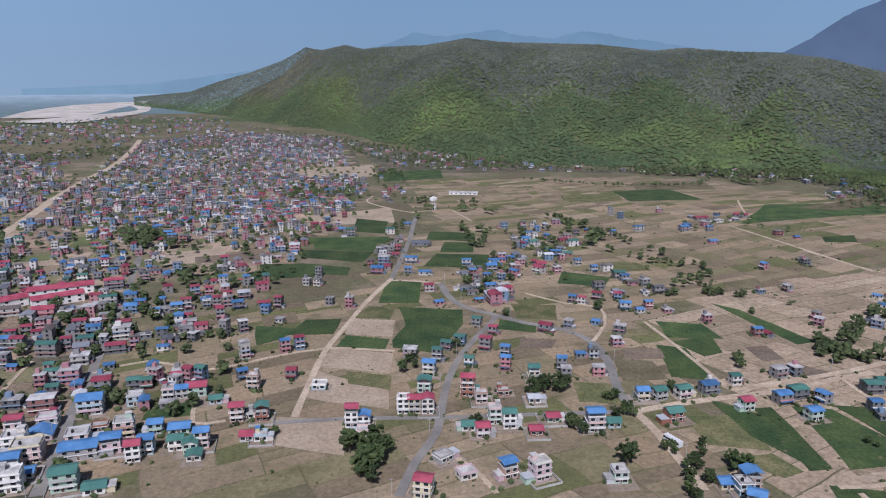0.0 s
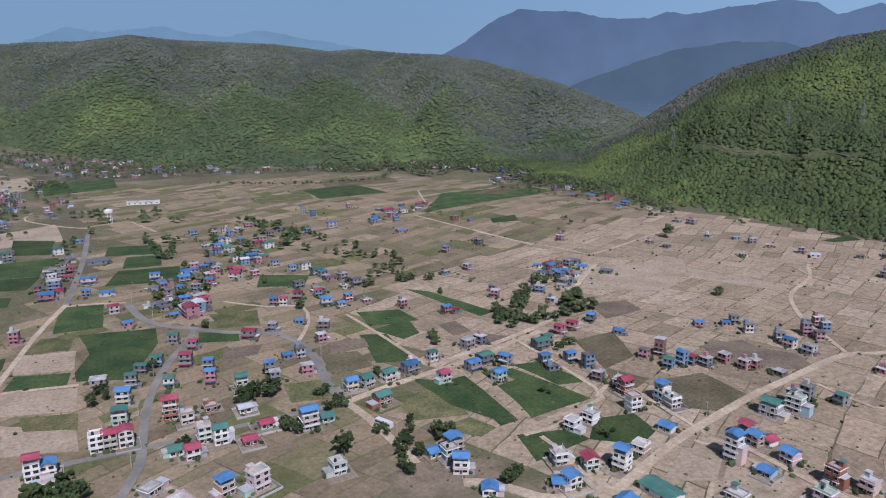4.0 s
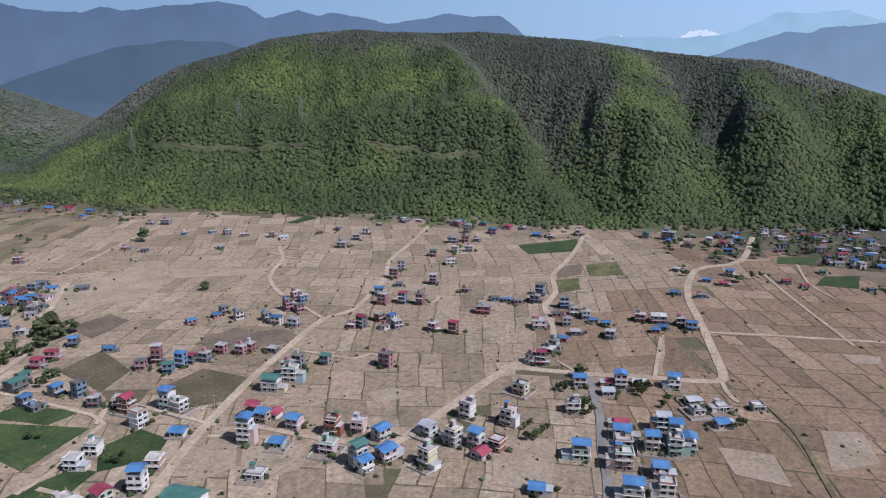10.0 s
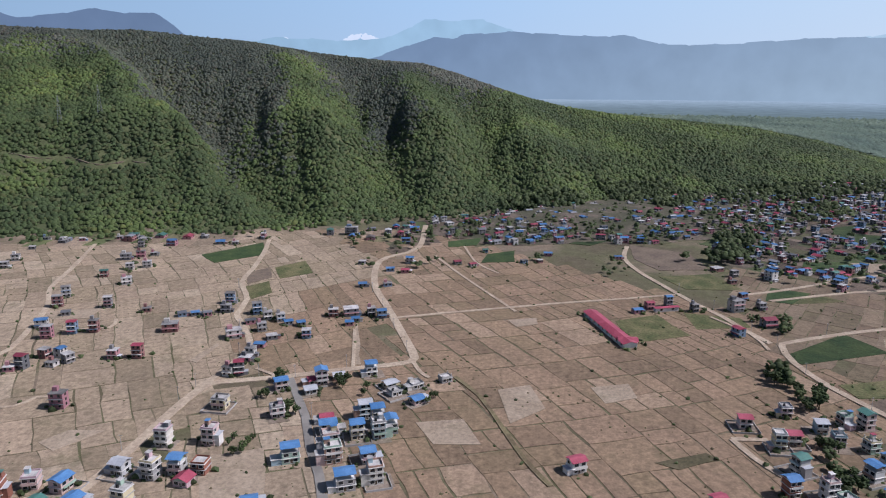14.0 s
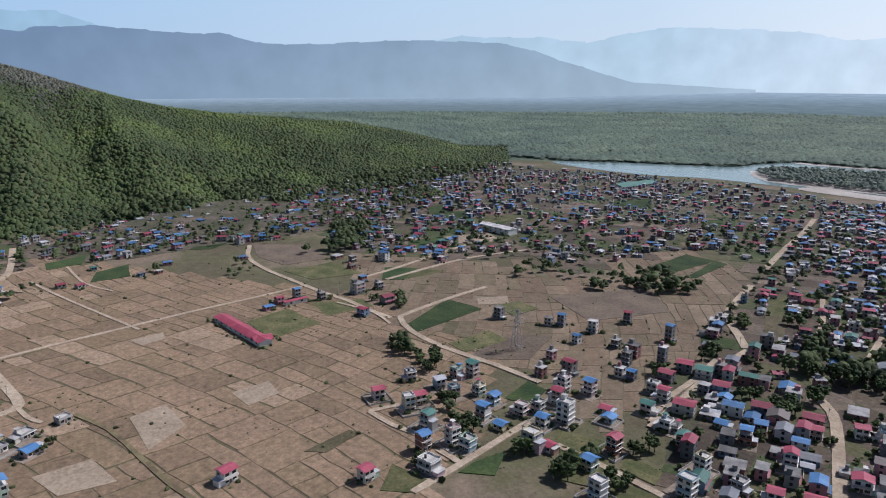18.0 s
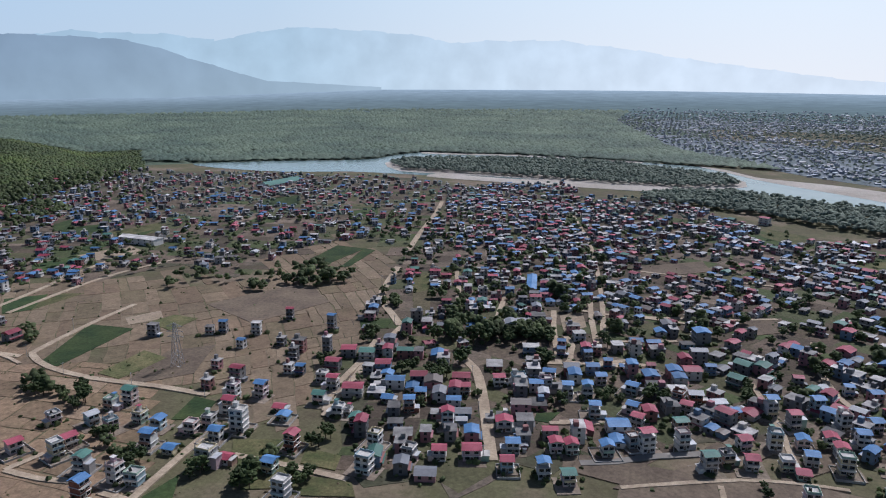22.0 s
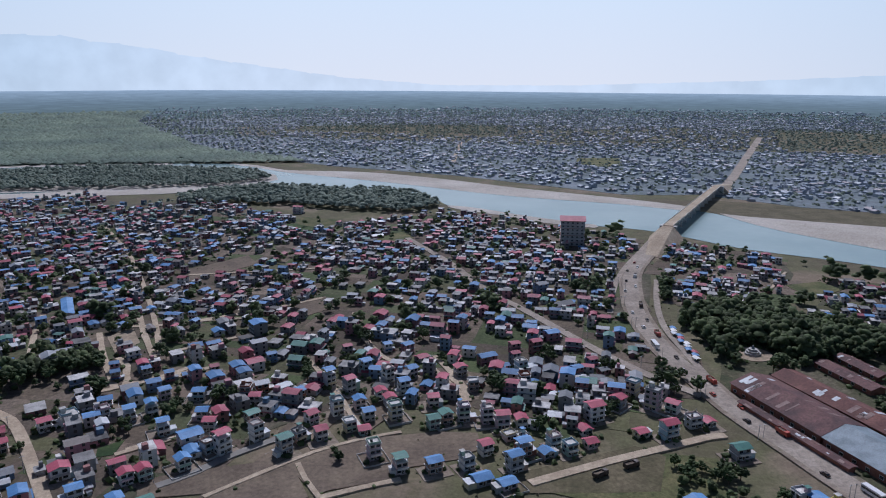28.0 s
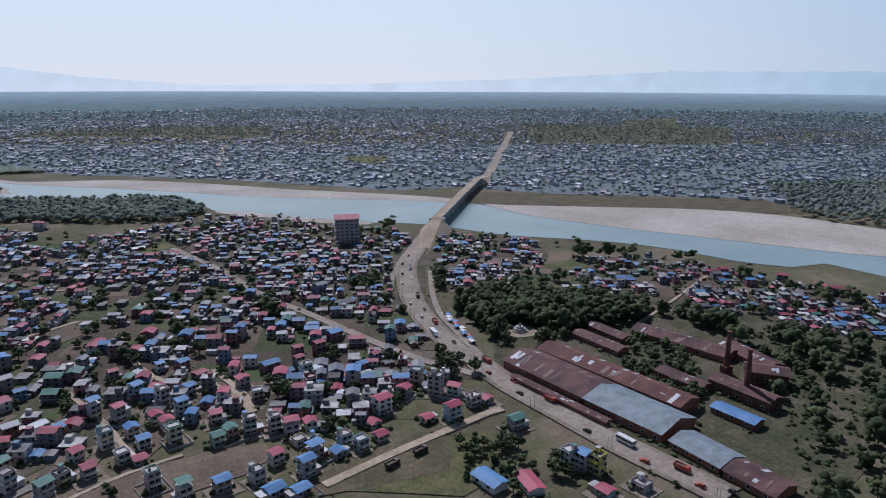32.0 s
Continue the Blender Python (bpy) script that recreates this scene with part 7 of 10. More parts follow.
def hotel(x, y, rot):
    """An eight-storey block with a red hipped roof by the river."""
    root = new("hotel_block")
    root.matrix_basis = pose(x, y, 0, 0, 0, rot)
    tagged(root, "tall grey hotel block with a red roof beside the river", "building")
    BUILT.add(x, y, 14)
    w, d, n = 21.0, 15.0, 7
    h = n * 3.2
    b = Mesh()
    b.box(-w / 2, -d / 2, -0.3, w / 2, d / 2, h)
    part("body", b.make("body", [M["concrete"]]), root)
    for k in range(1, n + 1):
        b = Mesh()
        b.box(-w / 2 - 0.5, -d / 2 - 0.5, k * 3.2 - 0.2, w / 2 + 0.5, d / 2 + 0.5, k * 3.2)
        part("floor_slab", b.make("floor_slab", [M["brick"] if k % 2 else M["trim"]]), root)
    b = Mesh()
    b.gable(-w / 2, -d / 2, w / 2, d / 2, h + 0.1, 3.2, 1.0, 0.3)
    part("roof", b.make("roof", [M["red"]]), root)
    for k in range(n):
        for i in range(5):
            part("window", WINDOW, root, "", pose(-w / 2 + w * (i + 0.5) / 5, -d / 2, k * 3.2 + 1.0))
        for i in range(3):
            part("window", WINDOW, root, "", pose(w / 2, -d / 2 + d * (i + 0.5) / 3, k * 3.2 + 1.0, 0, 0, 90))
            part("window", WINDOW, root, "", pose(-w / 2, -d / 2 + d * (i + 0.5) / 3, k * 3.2 + 1.0, 0, 0, -90))


hotel(-183, -612, 165)


def water_tower(x, y):
    root = new("water_tower")
    root.matrix_basis = pose(x, y, 0) @ Matrix.Diagonal((0.62, 0.62, 0.72, 1))
    tagged(root, "white concrete water tower on slim columns", "water tower")
    for i in range(6):
        b = Mesh()
        a = i * math.pi / 3
        b.tube(4.6 * math.cos(a), 4.6 * math.sin(a), -0.3, 15, 0.5, 0.45)
        part("column", b.make("column", [M["whitewall"]]), root)
    for z in (5, 10):
        b = Mesh()
        for i in range(6):
            a, c = i * math.pi / 3, (i + 1) * math.pi / 3
            b.bar((4.6 * math.cos(a), 4.6 * math.sin(a), z), (4.6 * math.cos(c), 4.6 * math.sin(c), z), 0.25)
        part("ring_beam", b.make("ring_beam", [M["whitewall"]]), root)
    b = Mesh()
    b.tube(0, 0, 14.5, 16, 4.6, 7.0, 16)
    b.tube(0, 0, 16, 19.5, 7.0, 7.0, 16)
    b.tube(0, 0, 19.5, 21.5, 7.2, 2.0, 16)
    part("tank", b.make("tank", [M["whitewall"]]), root)


water_tower(-11, 806)


def pylon(x, y, h, label):
    """A lattice steel mast: four legs, rings and cross bracing, three arms."""
    z0 = float(height(x, y))
    root = new("power_pylon")
    root.matrix_basis = pose(x, y, z0, 0, 0, 25)
    tagged(root, label, "pylon", group="power pylons")
    wide = lambda z: 2.3 * (1 - z / h) + 0.4
    for sx in (-1, 1):
        for sy in (-1, 1):
            b = Mesh()
            b.bar((sx * wide(0), sy * wide(0), -0.5), (sx * wide(h), sy * wide(h), h), 0.10)
            part("leg", b.make("leg", [M["steel"]]), root)
    b = Mesh()
    n = 8
    for k in range(n):
        za, zb = h * k / n, h * (k + 1) / n
        a, c = wide(za), wide(zb)
        for p, q in (((-1, -1), (1, -1)), ((1, -1), (1, 1)), ((1, 1), (-1, 1)), ((-1, 1), (-1, -1))):
            b.bar((p[0] * a, p[1] * a, za), (q[0] * c, q[1] * c, zb), 0.05)
            b.bar((q[0] * a, q[1] * a, za), (p[0] * c, p[1] * c, zb), 0.05)
    part("bracing", b.make("bracing", [M["steel"]]), root)
    for z in (h * 0.68, h * 0.8, h * 0.92):
        b = Mesh()
        b.bar((-4.5, 0, z), (4.5, 0, z), 0.10)
        b.bar((-4.5, 0, z), (0, 0, z + 1.6), 0.1)
        b.bar((4.5, 0, z), (0, 0, z + 1.6), 0.1)
        part("arm", b.make("arm", [M["steel"]]), root)


pylon(298, -233, 24, "slim lattice steel pylon in a brown field")
for _az, _r in ((42.5, 1090), (50.2, 1075), (54.8, 1060), (63.4, 990), (66.0, 975)):
    pylon(_r * math.sin(radians(_az)), _r * math.cos(radians(_az)), 34, "lattice steel pylon standing in the hillside forest")

# old brick and tin works
shed(-173, -303, -184.2, -250, 24, 1.5, "m", M["rust"], M["brick"], "factory_hall", "long rusty tin-roofed factory hall, brick walls")
shed(-184.5, -248.6, -194, -207, 24, 1.45, "m", M["steelblue"], M["brick"], "factory_hall", "factory hall end reroofed with grey-blue sheet")
shed(-197.2, -308.5, -217.5, -222, 15, 1.7, "m", M["rust_red"], M["brick"], "factory_hall", "long red-rusted factory hall, far bay")
shed(-168.5, -287, -181.5, -228, 3.6, 0.9, "m", M["rust"], M["brick"], "factory_lean_to", "low rusty lean-to shed along the factory")
shed(-195, -203, -198, -179, 15, 1.1, "m", M["steelblue"], M["brick"], "factory_hall", "long grey tin-roofed hall beside the road")
shed(-198, -177, -201, -156, 14, 1.1, "m", M["rust"], M["brick"], "factory_hall", "rusty tin-roofed hall end beside the road")
shed(-265, -314, -283, -259, 14, 1.2, "m", M["rust"], M["brick"], "factory_store", "long rusty store behind the factory grove")
shed(-231, -326, -237, -291, 9, 1, "m", M["rust"], M["brick"], "factory_store", "small rusty store among trees")
shed(-247, -333, -251, -305, 8, 1, "m", M["rust"], M["brick"], "factory_store", "small rusty shed among trees")
shed(-252, -240, -257, -208, 10, 1.8, "m", M["rust"], M["chimney"], "boiler_house", "dark brick boiler house with rusty roof")
shed(-272, -236, -286, -222, 12, 2.4, "m", M["rust"], M["chimney"], "boiler_house", "tall dark brick mill house with broken roof")
shed(-234, -220, -238, -199, 8, 1, "b", M["blue"], M["brick"], "factory_store", "low shed with pale blue tin roof")
shed(-294, -276, -291, -240, 12, 1.2, "m", M["rust"], M["brick"], "factory_store", "broad rusty shed behind the chimneys")
shed(-238, -262, -243, -236, 9, 1.1, "m", M["rust"], M["brick"], "factory_store", "small rusty shed between the halls")


def chimney(x, y, h):
    root = new("factory_chimney")
    root.matrix_basis = pose(x, y, 0)
    tagged(root, "tall sooty brick factory chimney", "chimney", group="factory chimneys")
    b = Mesh()
    b.box(-2.2, -2.2, -0.3, 2.2, 2.2, 4)
    part("base", b.make("base", [M["chimney"]]), root)
    b = Mesh()
    b.tube(0, 0, 4, h, 1.6, 1.0, 12)
    part("shaft", b.make("shaft", [M["chimney"]]), root)
    b = Mesh()
    b.tube(0, 0, h, h + 0.8, 1.2, 1.25, 12)
    part("rim", b.make("rim", [M["chimney"]]), root)


chimney(-274, -250, 22)
chimney(-260, -224, 24)


def monument(x, y):
    root = new("round_monument")
    root.matrix_basis = pose(x, y, 0)
    tagged(root, "round tiered stone monument on a pale paved circle", "monument")
    BUILT.add(x, y, 11)
    b = Mesh()
    b.tube(0, 0, -0.2, 0.5, 10.5, 10.5, 24)
    part("paving", b.make("paving", [M["pale"]]), root, "pale paved circle")
    for k, (r, z) in enumerate(((4.6, 0.5), (3.6, 1.5), (2.4, 2.6))):
        b = Mesh()
        b.tube(0, 0, z, z + 1.1, r, r * 0.94, 20)
        part("tier", b.make("tier", [M["concrete"]]), root)
    b = Mesh()
    b.tube(0, 0, 3.7, 5.4, 0.9, 0.35, 12)
    part("finial", b.make("finial", [M["concrete"]]), root)


monument(-208, -346)


def stall(x, y, rot, mat, what):
    root = new("market_stall")
    root.matrix_basis = pose(x, y, 0, 0, 0, rot)
    tagged(root, "open roadside market stall under a %s sheet" % what, "stall", group="roadside stalls")
    BUILT.add(x, y, 2)
    for sx in (-1.9, 1.9):
        for sy in (-1.2, 1.2):
            b = Mesh()
            b.box(sx - 0.06, sy - 0.06, -0.2, sx + 0.06, sy + 0.06, 2.3)
            part("post", b.make("post", [M["bark"]]), root)
    b = Mesh()
    b.gable(-2.0, -1.4, 2.0, 1.4, 2.3, 0.5, 0.25, 0.05)
    part("canopy", b.make("canopy", [mat]), root)
    b = Mesh()
    b.box(-1.6, -0.9, 0.75, 1.6, -0.2, 0.85)
    part("counter", b.make("counter", [M["bark"]]), root)


for _k in range(12):
    _t = _k / 11
    _m, _w = ((M["blue"], "blue"), (M["whitewall"], "white"), (M["tin"], "grey tin"), (M["blue"], "blue"), (M["red"], "red"))[_k % 5]
    stall(-180 + 5 * _t + (_k % 3), -386 + 46 * _t, 84 + 5 * (_k % 4), _m, _w)


# ---------------------------------------------------------------- trees
ICO = None


def ico():
    global ICO
    if ICO is None:
        b = bmesh.new()
        bmesh.ops.create_icosphere(b, subdivisions=1, radius=1)
        b.verts.ensure_lookup_table()
        ICO = (np.array([v.co[:] for v in b.verts]), np.array([[v.index for v in f.verts] for f in b.faces]))
        b.free()
    return ICO


OCT = (np.array([(1, 0, 0), (0, 1, 0), (-1, 0, 0), (0, -1, 0), (0, 0, 1), (0, 0, -1)], float),
       np.array([(0, 1, 4), (1, 2, 4), (2, 3, 4), (3, 0, 4), (1, 0, 5), (2, 1, 5), (3, 2, 5), (0, 3, 5)]))


_r = [(math.cos(1.2566 * i), math.sin(1.2566 * i)) for i in range(5)]
_s = [(math.cos(1.2566 * i + 0.628), math.sin(1.2566 * i + 0.628)) for i in range(5)]
DOME = (np.array([(0, 0, 1)] + [(0.72 * a, 0.72 * b, 0.62) for a, b in _r] + [(a, b, -0.25) for a, b in _s], float),
        np.array([(0, 1 + i, 1 + (i + 1) % 5) for i in range(5)] + [(1 + i, 6 + i, 1 + (i + 1) % 5) for i in range(5)] + [(6 + i, 6 + (i + 1) % 5, 1 + (i + 1) % 5) for i in range(5)]))


CAP = (np.array([(0, 0, 0.8)] + [(math.cos(1.0472 * i), math.sin(1.0472 * i), -0.2) for i in range(6)], float), np.array([(0, 1 + i, 1 + (i + 1) % 6) for i in range(6)]))


def lumps(centres, radii, tall, seed, base=None, rough=0.28):
    """Many uneven leafy lumps in one go: vertices and faces."""
    v0, f0 = base or ico()
    rs = np.random.RandomState(seed)
    n, k = len(centres), len(v0)
    a = rs.rand(n) * 6.28
    c, s = np.cos(a)[:, None], np.sin(a)[:, None]
    r = radii[:, None] * (1 + rough * (rs.rand(n, k) * 2 - 1))
    X = (v0[None, :, 0] * c - v0[None, :, 1] * s) * r
    Y = (v0[None, :, 0] * s + v0[None, :, 1] * c) * r
    Z = v0[None, :, 2] * r * tall[:, None]
    V = np.stack([X, Y, Z], -1) + centres[:, None, :]
    F = f0[None] + (np.arange(n) * k)[:, None, None]
    return V.reshape(-1, 3), F.reshape(-1, 3)


def tree_protos():
    out = []
    for k in range(7):
        rs = np.random.RandomState(40 + k)
        b = Mesh()
        b.tube(0, 0, -0.03, 0.42, 0.035, 0.02, 6)
        for i in range(5):
            a = i * 1.257 + rs.rand()
            b.bar((0, 0, 0.26 + 0.03 * i), (0.2 * math.cos(a), 0.2 * math.sin(a), 0.48 + 0.05 * i), 0.009)
        trunk = b.make("trunk", [M["bark"]])
        n = 46
        u = rs.randn(n, 3)
        u /= np.linalg.norm(u, axis=1)[:, None]
        rad = rs.rand(n) ** 0.45
        wid = 0.30 + 0.10 * rs.rand()
        cen = np.stack([u[:, 0] * rad * wid, u[:, 1] * rad * wid, 0.62 + u[:, 2] * rad * 0.30], -1)
        v, f = lumps(cen, 0.055 + 0.06 * rs.rand(n), 0.6 + 0.4 * rs.rand(n), 70 + k, None, 0.45)
        out.append((trunk, array_mesh("crown", v, f, [M["leaf"]])))
    return out


PROTOS = tree_protos()
STUFF_TREES = []
made_trees = 0


def tree(x, y, h):
    global made_trees
    if not BUILT.free(x, y, 0.5) or not ON_ROAD.free(x, y, 1.0):
        x, y = x * 1.012 + 2, y * 1.012 - 2
        if not BUILT.free(x, y, 0.2) or not ON_ROAD.free(x, y, 0.6):
            return
    BUILT.add(x, y, h * 0.18)
    if made_trees >= 240:
        STUFF_TREES.append((x, y, h))
        return
    rs = random.Random(x * 131 + y)
    trunk, crown = PROTOS[made_trees % 7]
    made_trees += 1
    root = new("tree")
    root.matrix_basis = pose(x, y, float(height(x, y)), 0, 0, rs.uniform(0, 360)) @ Matrix.Diagonal((h * rs.uniform(0.9, 1.2), h * rs.uniform(0.9, 1.2), h, 1))
    size = "tall" if h > 9 else "small" if h < 5.5 else "mid-sized"
    tagged(root, "%s leafy dark green tree beside houses and fields" % size, "tree", group="trees of the valley")
    part("trunk", trunk, root)
    part("crown", crown, root)


tree(-125, -197, 8.6)
tree(-120, -201, 6.5)
tree(-129, -197, 6.6)
tree(-129, -199, 7.1)
tree(-125, -206, 7.7)
tree(123, 208, 7.2)
tree(-27, 241, 9.0)
tree(122, 209, 6.2)
tree(166, -178, 6.7)
tree(125, 210, 7.1)
tree(166, -183, 6.0)
tree(-32, 245, 9.6)
tree(181, -168, 9.5)
tree(-144, -201, 7.1)
tree(93, 229, 4.9)
tree(91, 230, 6.1)
tree(185, -165, 6.7)
tree(171, -180, 8.5)
tree(184, -166, 6.9)
tree(-141, -204, 7.4)
tree(-144, -203, 6.9)
tree(185, -167, 8.2)
tree(167, -185, 6.5)
tree(-28, 249, 7.8)
tree(-141, -207, 6.8)
tree(91, 234, 6.4)
tree(-32, 250, 9.3)
tree(-146, -207, 7.2)
tree(185, -173, 8.9)
tree(-28, 252, 11.0)
tree(221, -124, 4.4)
tree(221, -126, 6.2)
tree(-29, 255, 9.1)
tree(-31, 254, 8.8)
tree(93, 241, 4.8)
tree(14, -258, 5.4)
tree(-119, -230, 6.4)
tree(-26, 258, 10.7)
tree(14, -259, 4.1)
tree(100, 240, 7.4)
tree(14, -260, 4.2)
tree(94, 243, 6.7)
tree(205, -161, 5.8)
tree(-118, -233, 5.7)
tree(-175, -194, 4.5)
tree(-132, -226, 8.2)
tree(-24, 261, 9.6)
tree(-129, -228, 6.4)
tree(-133, -226, 7.6)
tree(-175, -196, 6.2)
tree(73, 254, 11.6)
tree(205, -166, 8.3)
tree(-31, 263, 10.7)
tree(-23, 264, 8.3)
tree(-122, -235, 6.3)
tree(205, -167, 6.1)
tree(-38, 263, 10.8)
tree(206, -168, 6.2)
tree(208, -165, 7.5)
tree(-178, -198, 4.4)
tree(-138, -228, 6.3)
tree(-117, -240, 6.2)
tree(-126, -235, 5.2)
tree(-137, -231, 6.5)
tree(-39, 266, 9.9)
tree(95, 251, 5.1)
tree(-134, -233, 7.0)
tree(100, 250, 5.5)
tree(-181, -200, 5.4)
tree(96, 252, 6.9)
tree(179, -205, 6.1)
tree(-37, 269, 7.5)
tree(-28, 271, 9.8)
tree(182, -204, 7.0)
tree(100, 255, 5.7)
tree(263, 79, 4.9)
tree(115, 249, 9.5)
tree(117, 248, 9.1)
tree(265, 76, 3.8)
tree(266, 76, 4.7)
tree(179, -213, 6.6)
tree(114, 254, 7.7)
tree(94, 262, 4.4)
tree(181, -212, 8.1)
tree(268, 76, 4.6)
tree(232, -155, 7.4)
tree(91, 265, 5.6)
tree(271, 75, 3.3)
tree(105, 261, 4.9)
tree(92, 266, 4.5)
tree(233, -160, 6.8)
tree(-70, -274, 6.9)
tree(238, -153, 5.6)
tree(272, 83, 3.6)
tree(179, 221, 3.3)
tree(272, 83, 3.5)
tree(239, -155, 6.2)
tree(12, 285, 4.5)
tree(60, 279, 7.4)
tree(-77, 275, 4.3)
tree(-75, 276, 3.9)
tree(106, 265, 4.8)
tree(-73, 277, 5.0)
tree(-74, -277, 6.8)
tree(13, 287, 5.9)
tree(179, 224, 3.8)
tree(13, 288, 4.7)
tree(-73, -280, 4.9)
tree(240, -162, 6.1)
tree(56, 284, 6.7)
tree(108, 269, 5.0)
tree(184, 224, 3.3)
tree(55, 285, 6.4)
tree(-78, 279, 4.8)
tree(56, 286, 7.3)
tree(-104, -283, 5.3)
tree(78, 295, 5.8)
tree(-106, -286, 7.3)
tree(299, 60, 5.5)
tree(79, 295, 5.7)
tree(86, 295, 5.9)
tree(81, 297, 7.6)
tree(104, -290, 5.0)
tree(-104, -290, 5.5)
tree(-110, -289, 6.7)
tree(110, -289, 5.0)
tree(303, 64, 5.2)
tree(309, -0, 4.4)
tree(260, -168, 6.2)
tree(263, -165, 5.8)
tree(265, -163, 5.9)
tree(305, 64, 5.8)
tree(264, -167, 5.2)
tree(107, -294, 6.9)
tree(315, -4, 4.0)
tree(315, -2, 3.7)
tree(-61, -312, 10.6)
tree(44, 316, 6.1)
tree(90, -306, 5.6)
tree(318, 31, 4.3)
tree(84, -308, 4.9)
tree(79, 311, 6.1)
tree(319, 31, 5.1)
tree(90, -309, 6.5)
tree(-58, -316, 8.4)
tree(77, 313, 4.9)
tree(79, 312, 6.0)
tree(180, 268, 3.4)
tree(66, -316, 7.7)
tree(41, 320, 4.3)
tree(46, 320, 6.6)
tree(178, 271, 4.2)
tree(-63, -318, 9.0)
tree(56, 320, 8.4)
tree(48, 321, 9.5)
tree(89, -312, 6.6)
tree(-62, -319, 7.7)
tree(316, 77, 5.8)
tree(73, -317, 7.1)
tree(44, 322, 8.9)
tree(65, -319, 7.8)
tree(49, 322, 9.4)
tree(56, 322, 10.0)
tree(317, 80, 4.7)
tree(319, 79, 4.2)
tree(72, -321, 8.6)
tree(327, 42, 5.8)
tree(328, 42, 5.9)
tree(170, -285, 9.6)
tree(-144, -302, 7.7)
tree(331, 44, 7.5)
tree(-145, -302, 11.1)
tree(-156, -297, 9.6)
tree(168, -292, 8.4)
tree(32, -337, 7.6)
tree(-158, -301, 9.0)
tree(-160, -302, 8.3)
tree(178, -292, 7.1)
tree(-140, -312, 8.1)
tree(190, -284, 8.2)
tree(112, 323, 4.4)
tree(334, 74, 5.8)
tree(296, -175, 6.9)
tree(-161, -304, 7.4)
tree(174, -297, 8.2)
tree(112, 326, 5.0)
tree(336, 74, 8.1)
tree(-21, 344, 8.3)
tree(188, -291, 5.6)
tree(299, -175, 6.6)
tree(33, -344, 6.6)
tree(190, -290, 6.7)
tree(-148, -316, 9.7)
tree(-150, -315, 7.3)
tree(299, -181, 9.1)
tree(-15, 350, 5.7)
tree(33, -349, 7.1)
tree(-121, -329, 7.7)
tree(301, -181, 8.1)
tree(170, -309, 9.3)
tree(229, -269, 6.4)
tree(302, -182, 9.9)
tree(166, -312, 7.9)
tree(-160, -315, 9.0)
tree(-125, -331, 8.0)
tree(130, -329, 7.0)
tree(130, -330, 8.5)
tree(-155, -319, 6.8)
tree(-88, -344, 8.0)
tree(34, -354, 7.1)
tree(171, -312, 10.2)
tree(130, -332, 9.7)
tree(169, -315, 9.4)
tree(-103, 343, 3.6)
tree(-19, 357, 6.1)
tree(132, -333, 8.1)
tree(-157, -322, 9.9)
tree(232, -273, 8.0)
tree(-16, 359, 5.9)
tree(235, -273, 7.0)
tree(309, -186, 9.3)
tree(-96, -349, 6.7)
tree(-106, 347, 3.9)
tree(-96, -350, 7.8)
tree(-96, -350, 6.5)
tree(-95, -351, 7.2)
tree(326, -173, 8.6)
tree(324, -176, 6.2)
tree(330, -175, 6.5)
tree(332, -172, 6.6)
tree(330, -179, 8.7)
tree(331, -181, 6.2)
tree(4, 380, 4.9)
tree(215, 313, 6.4)
tree(8, 380, 6.0)
tree(7, 381, 7.4)
tree(171, -341, 10.8)
tree(177, -338, 14.1)
tree(-206, -322, 9.3)
tree(157, 350, 6.1)
tree(1, -384, 8.7)
tree(220, 315, 5.4)
tree(138, -359, 8.2)
tree(172, -345, 12.7)
tree(161, -350, 9.2)
tree(1, -386, 7.3)
tree(199, -331, 12.1)
tree(190, -337, 9.0)
tree(233, -309, 6.3)
tree(140, -361, 7.1)
tree(152, -357, 11.9)
tree(-30, -387, 9.3)
tree(6, -388, 7.2)
tree(173, -348, 11.0)
tree(110, -373, 7.4)
tree(-211, -327, 8.6)
tree(231, -314, 7.4)
tree(227, 317, 5.8)
tree(232, -314, 7.8)
tree(229, -317, 7.9)
tree(149, -362, 7.5)
tree(225, 321, 5.3)
tree(163, -357, 10.0)
tree(148, -363, 9.1)
tree(-214, -329, 8.4)
tree(159, 359, 6.1)
tree(176, -351, 12.3)
tree(195, -341, 12.0)
tree(113, -377, 6.8)
tree(192, -344, 10.8)
tree(172, -355, 11.7)
tree(150, -366, 9.0)
tree(160, 361, 5.9)
tree(161, -362, 10.4)
tree(7, -396, 9.0)
tree(157, -365, 9.0)
tree(119, -380, 6.0)
tree(-22, -400, 7.8)
tree(195, -351, 9.4)
tree(160, -368, 9.6)
tree(-19, -402, 8.2)
tree(152, -372, 7.3)
tree(146, -375, 7.6)
tree(177, -363, 10.7)
tree(184, -360, 10.2)
tree(187, -361, 10.5)
tree(102, -394, 8.1)
tree(197, -359, 10.4)
tree(152, -380, 7.8)
tree(-2, -412, 7.6)
tree(154, -382, 7.8)
tree(5, -413, 9.0)
tree(-27, -412, 9.2)
tree(113, -398, 9.4)
tree(211, 356, 7.9)
tree(113, -401, 7.4)
tree(205, -364, 9.3)
tree(-21, -420, 9.7)
tree(207, 366, 6.2)
tree(206, -367, 8.9)
tree(118, -404, 8.0)
tree(72, -417, 8.8)
tree(59, -419, 8.4)
tree(68, -418, 7.6)
tree(209, -370, 8.5)
tree(210, 370, 7.6)
tree(213, 371, 8.5)
tree(212, 371, 8.4)
tree(-25, -428, 6.9)
tree(-161, 399, 5.7)
tree(211, 375, 7.6)
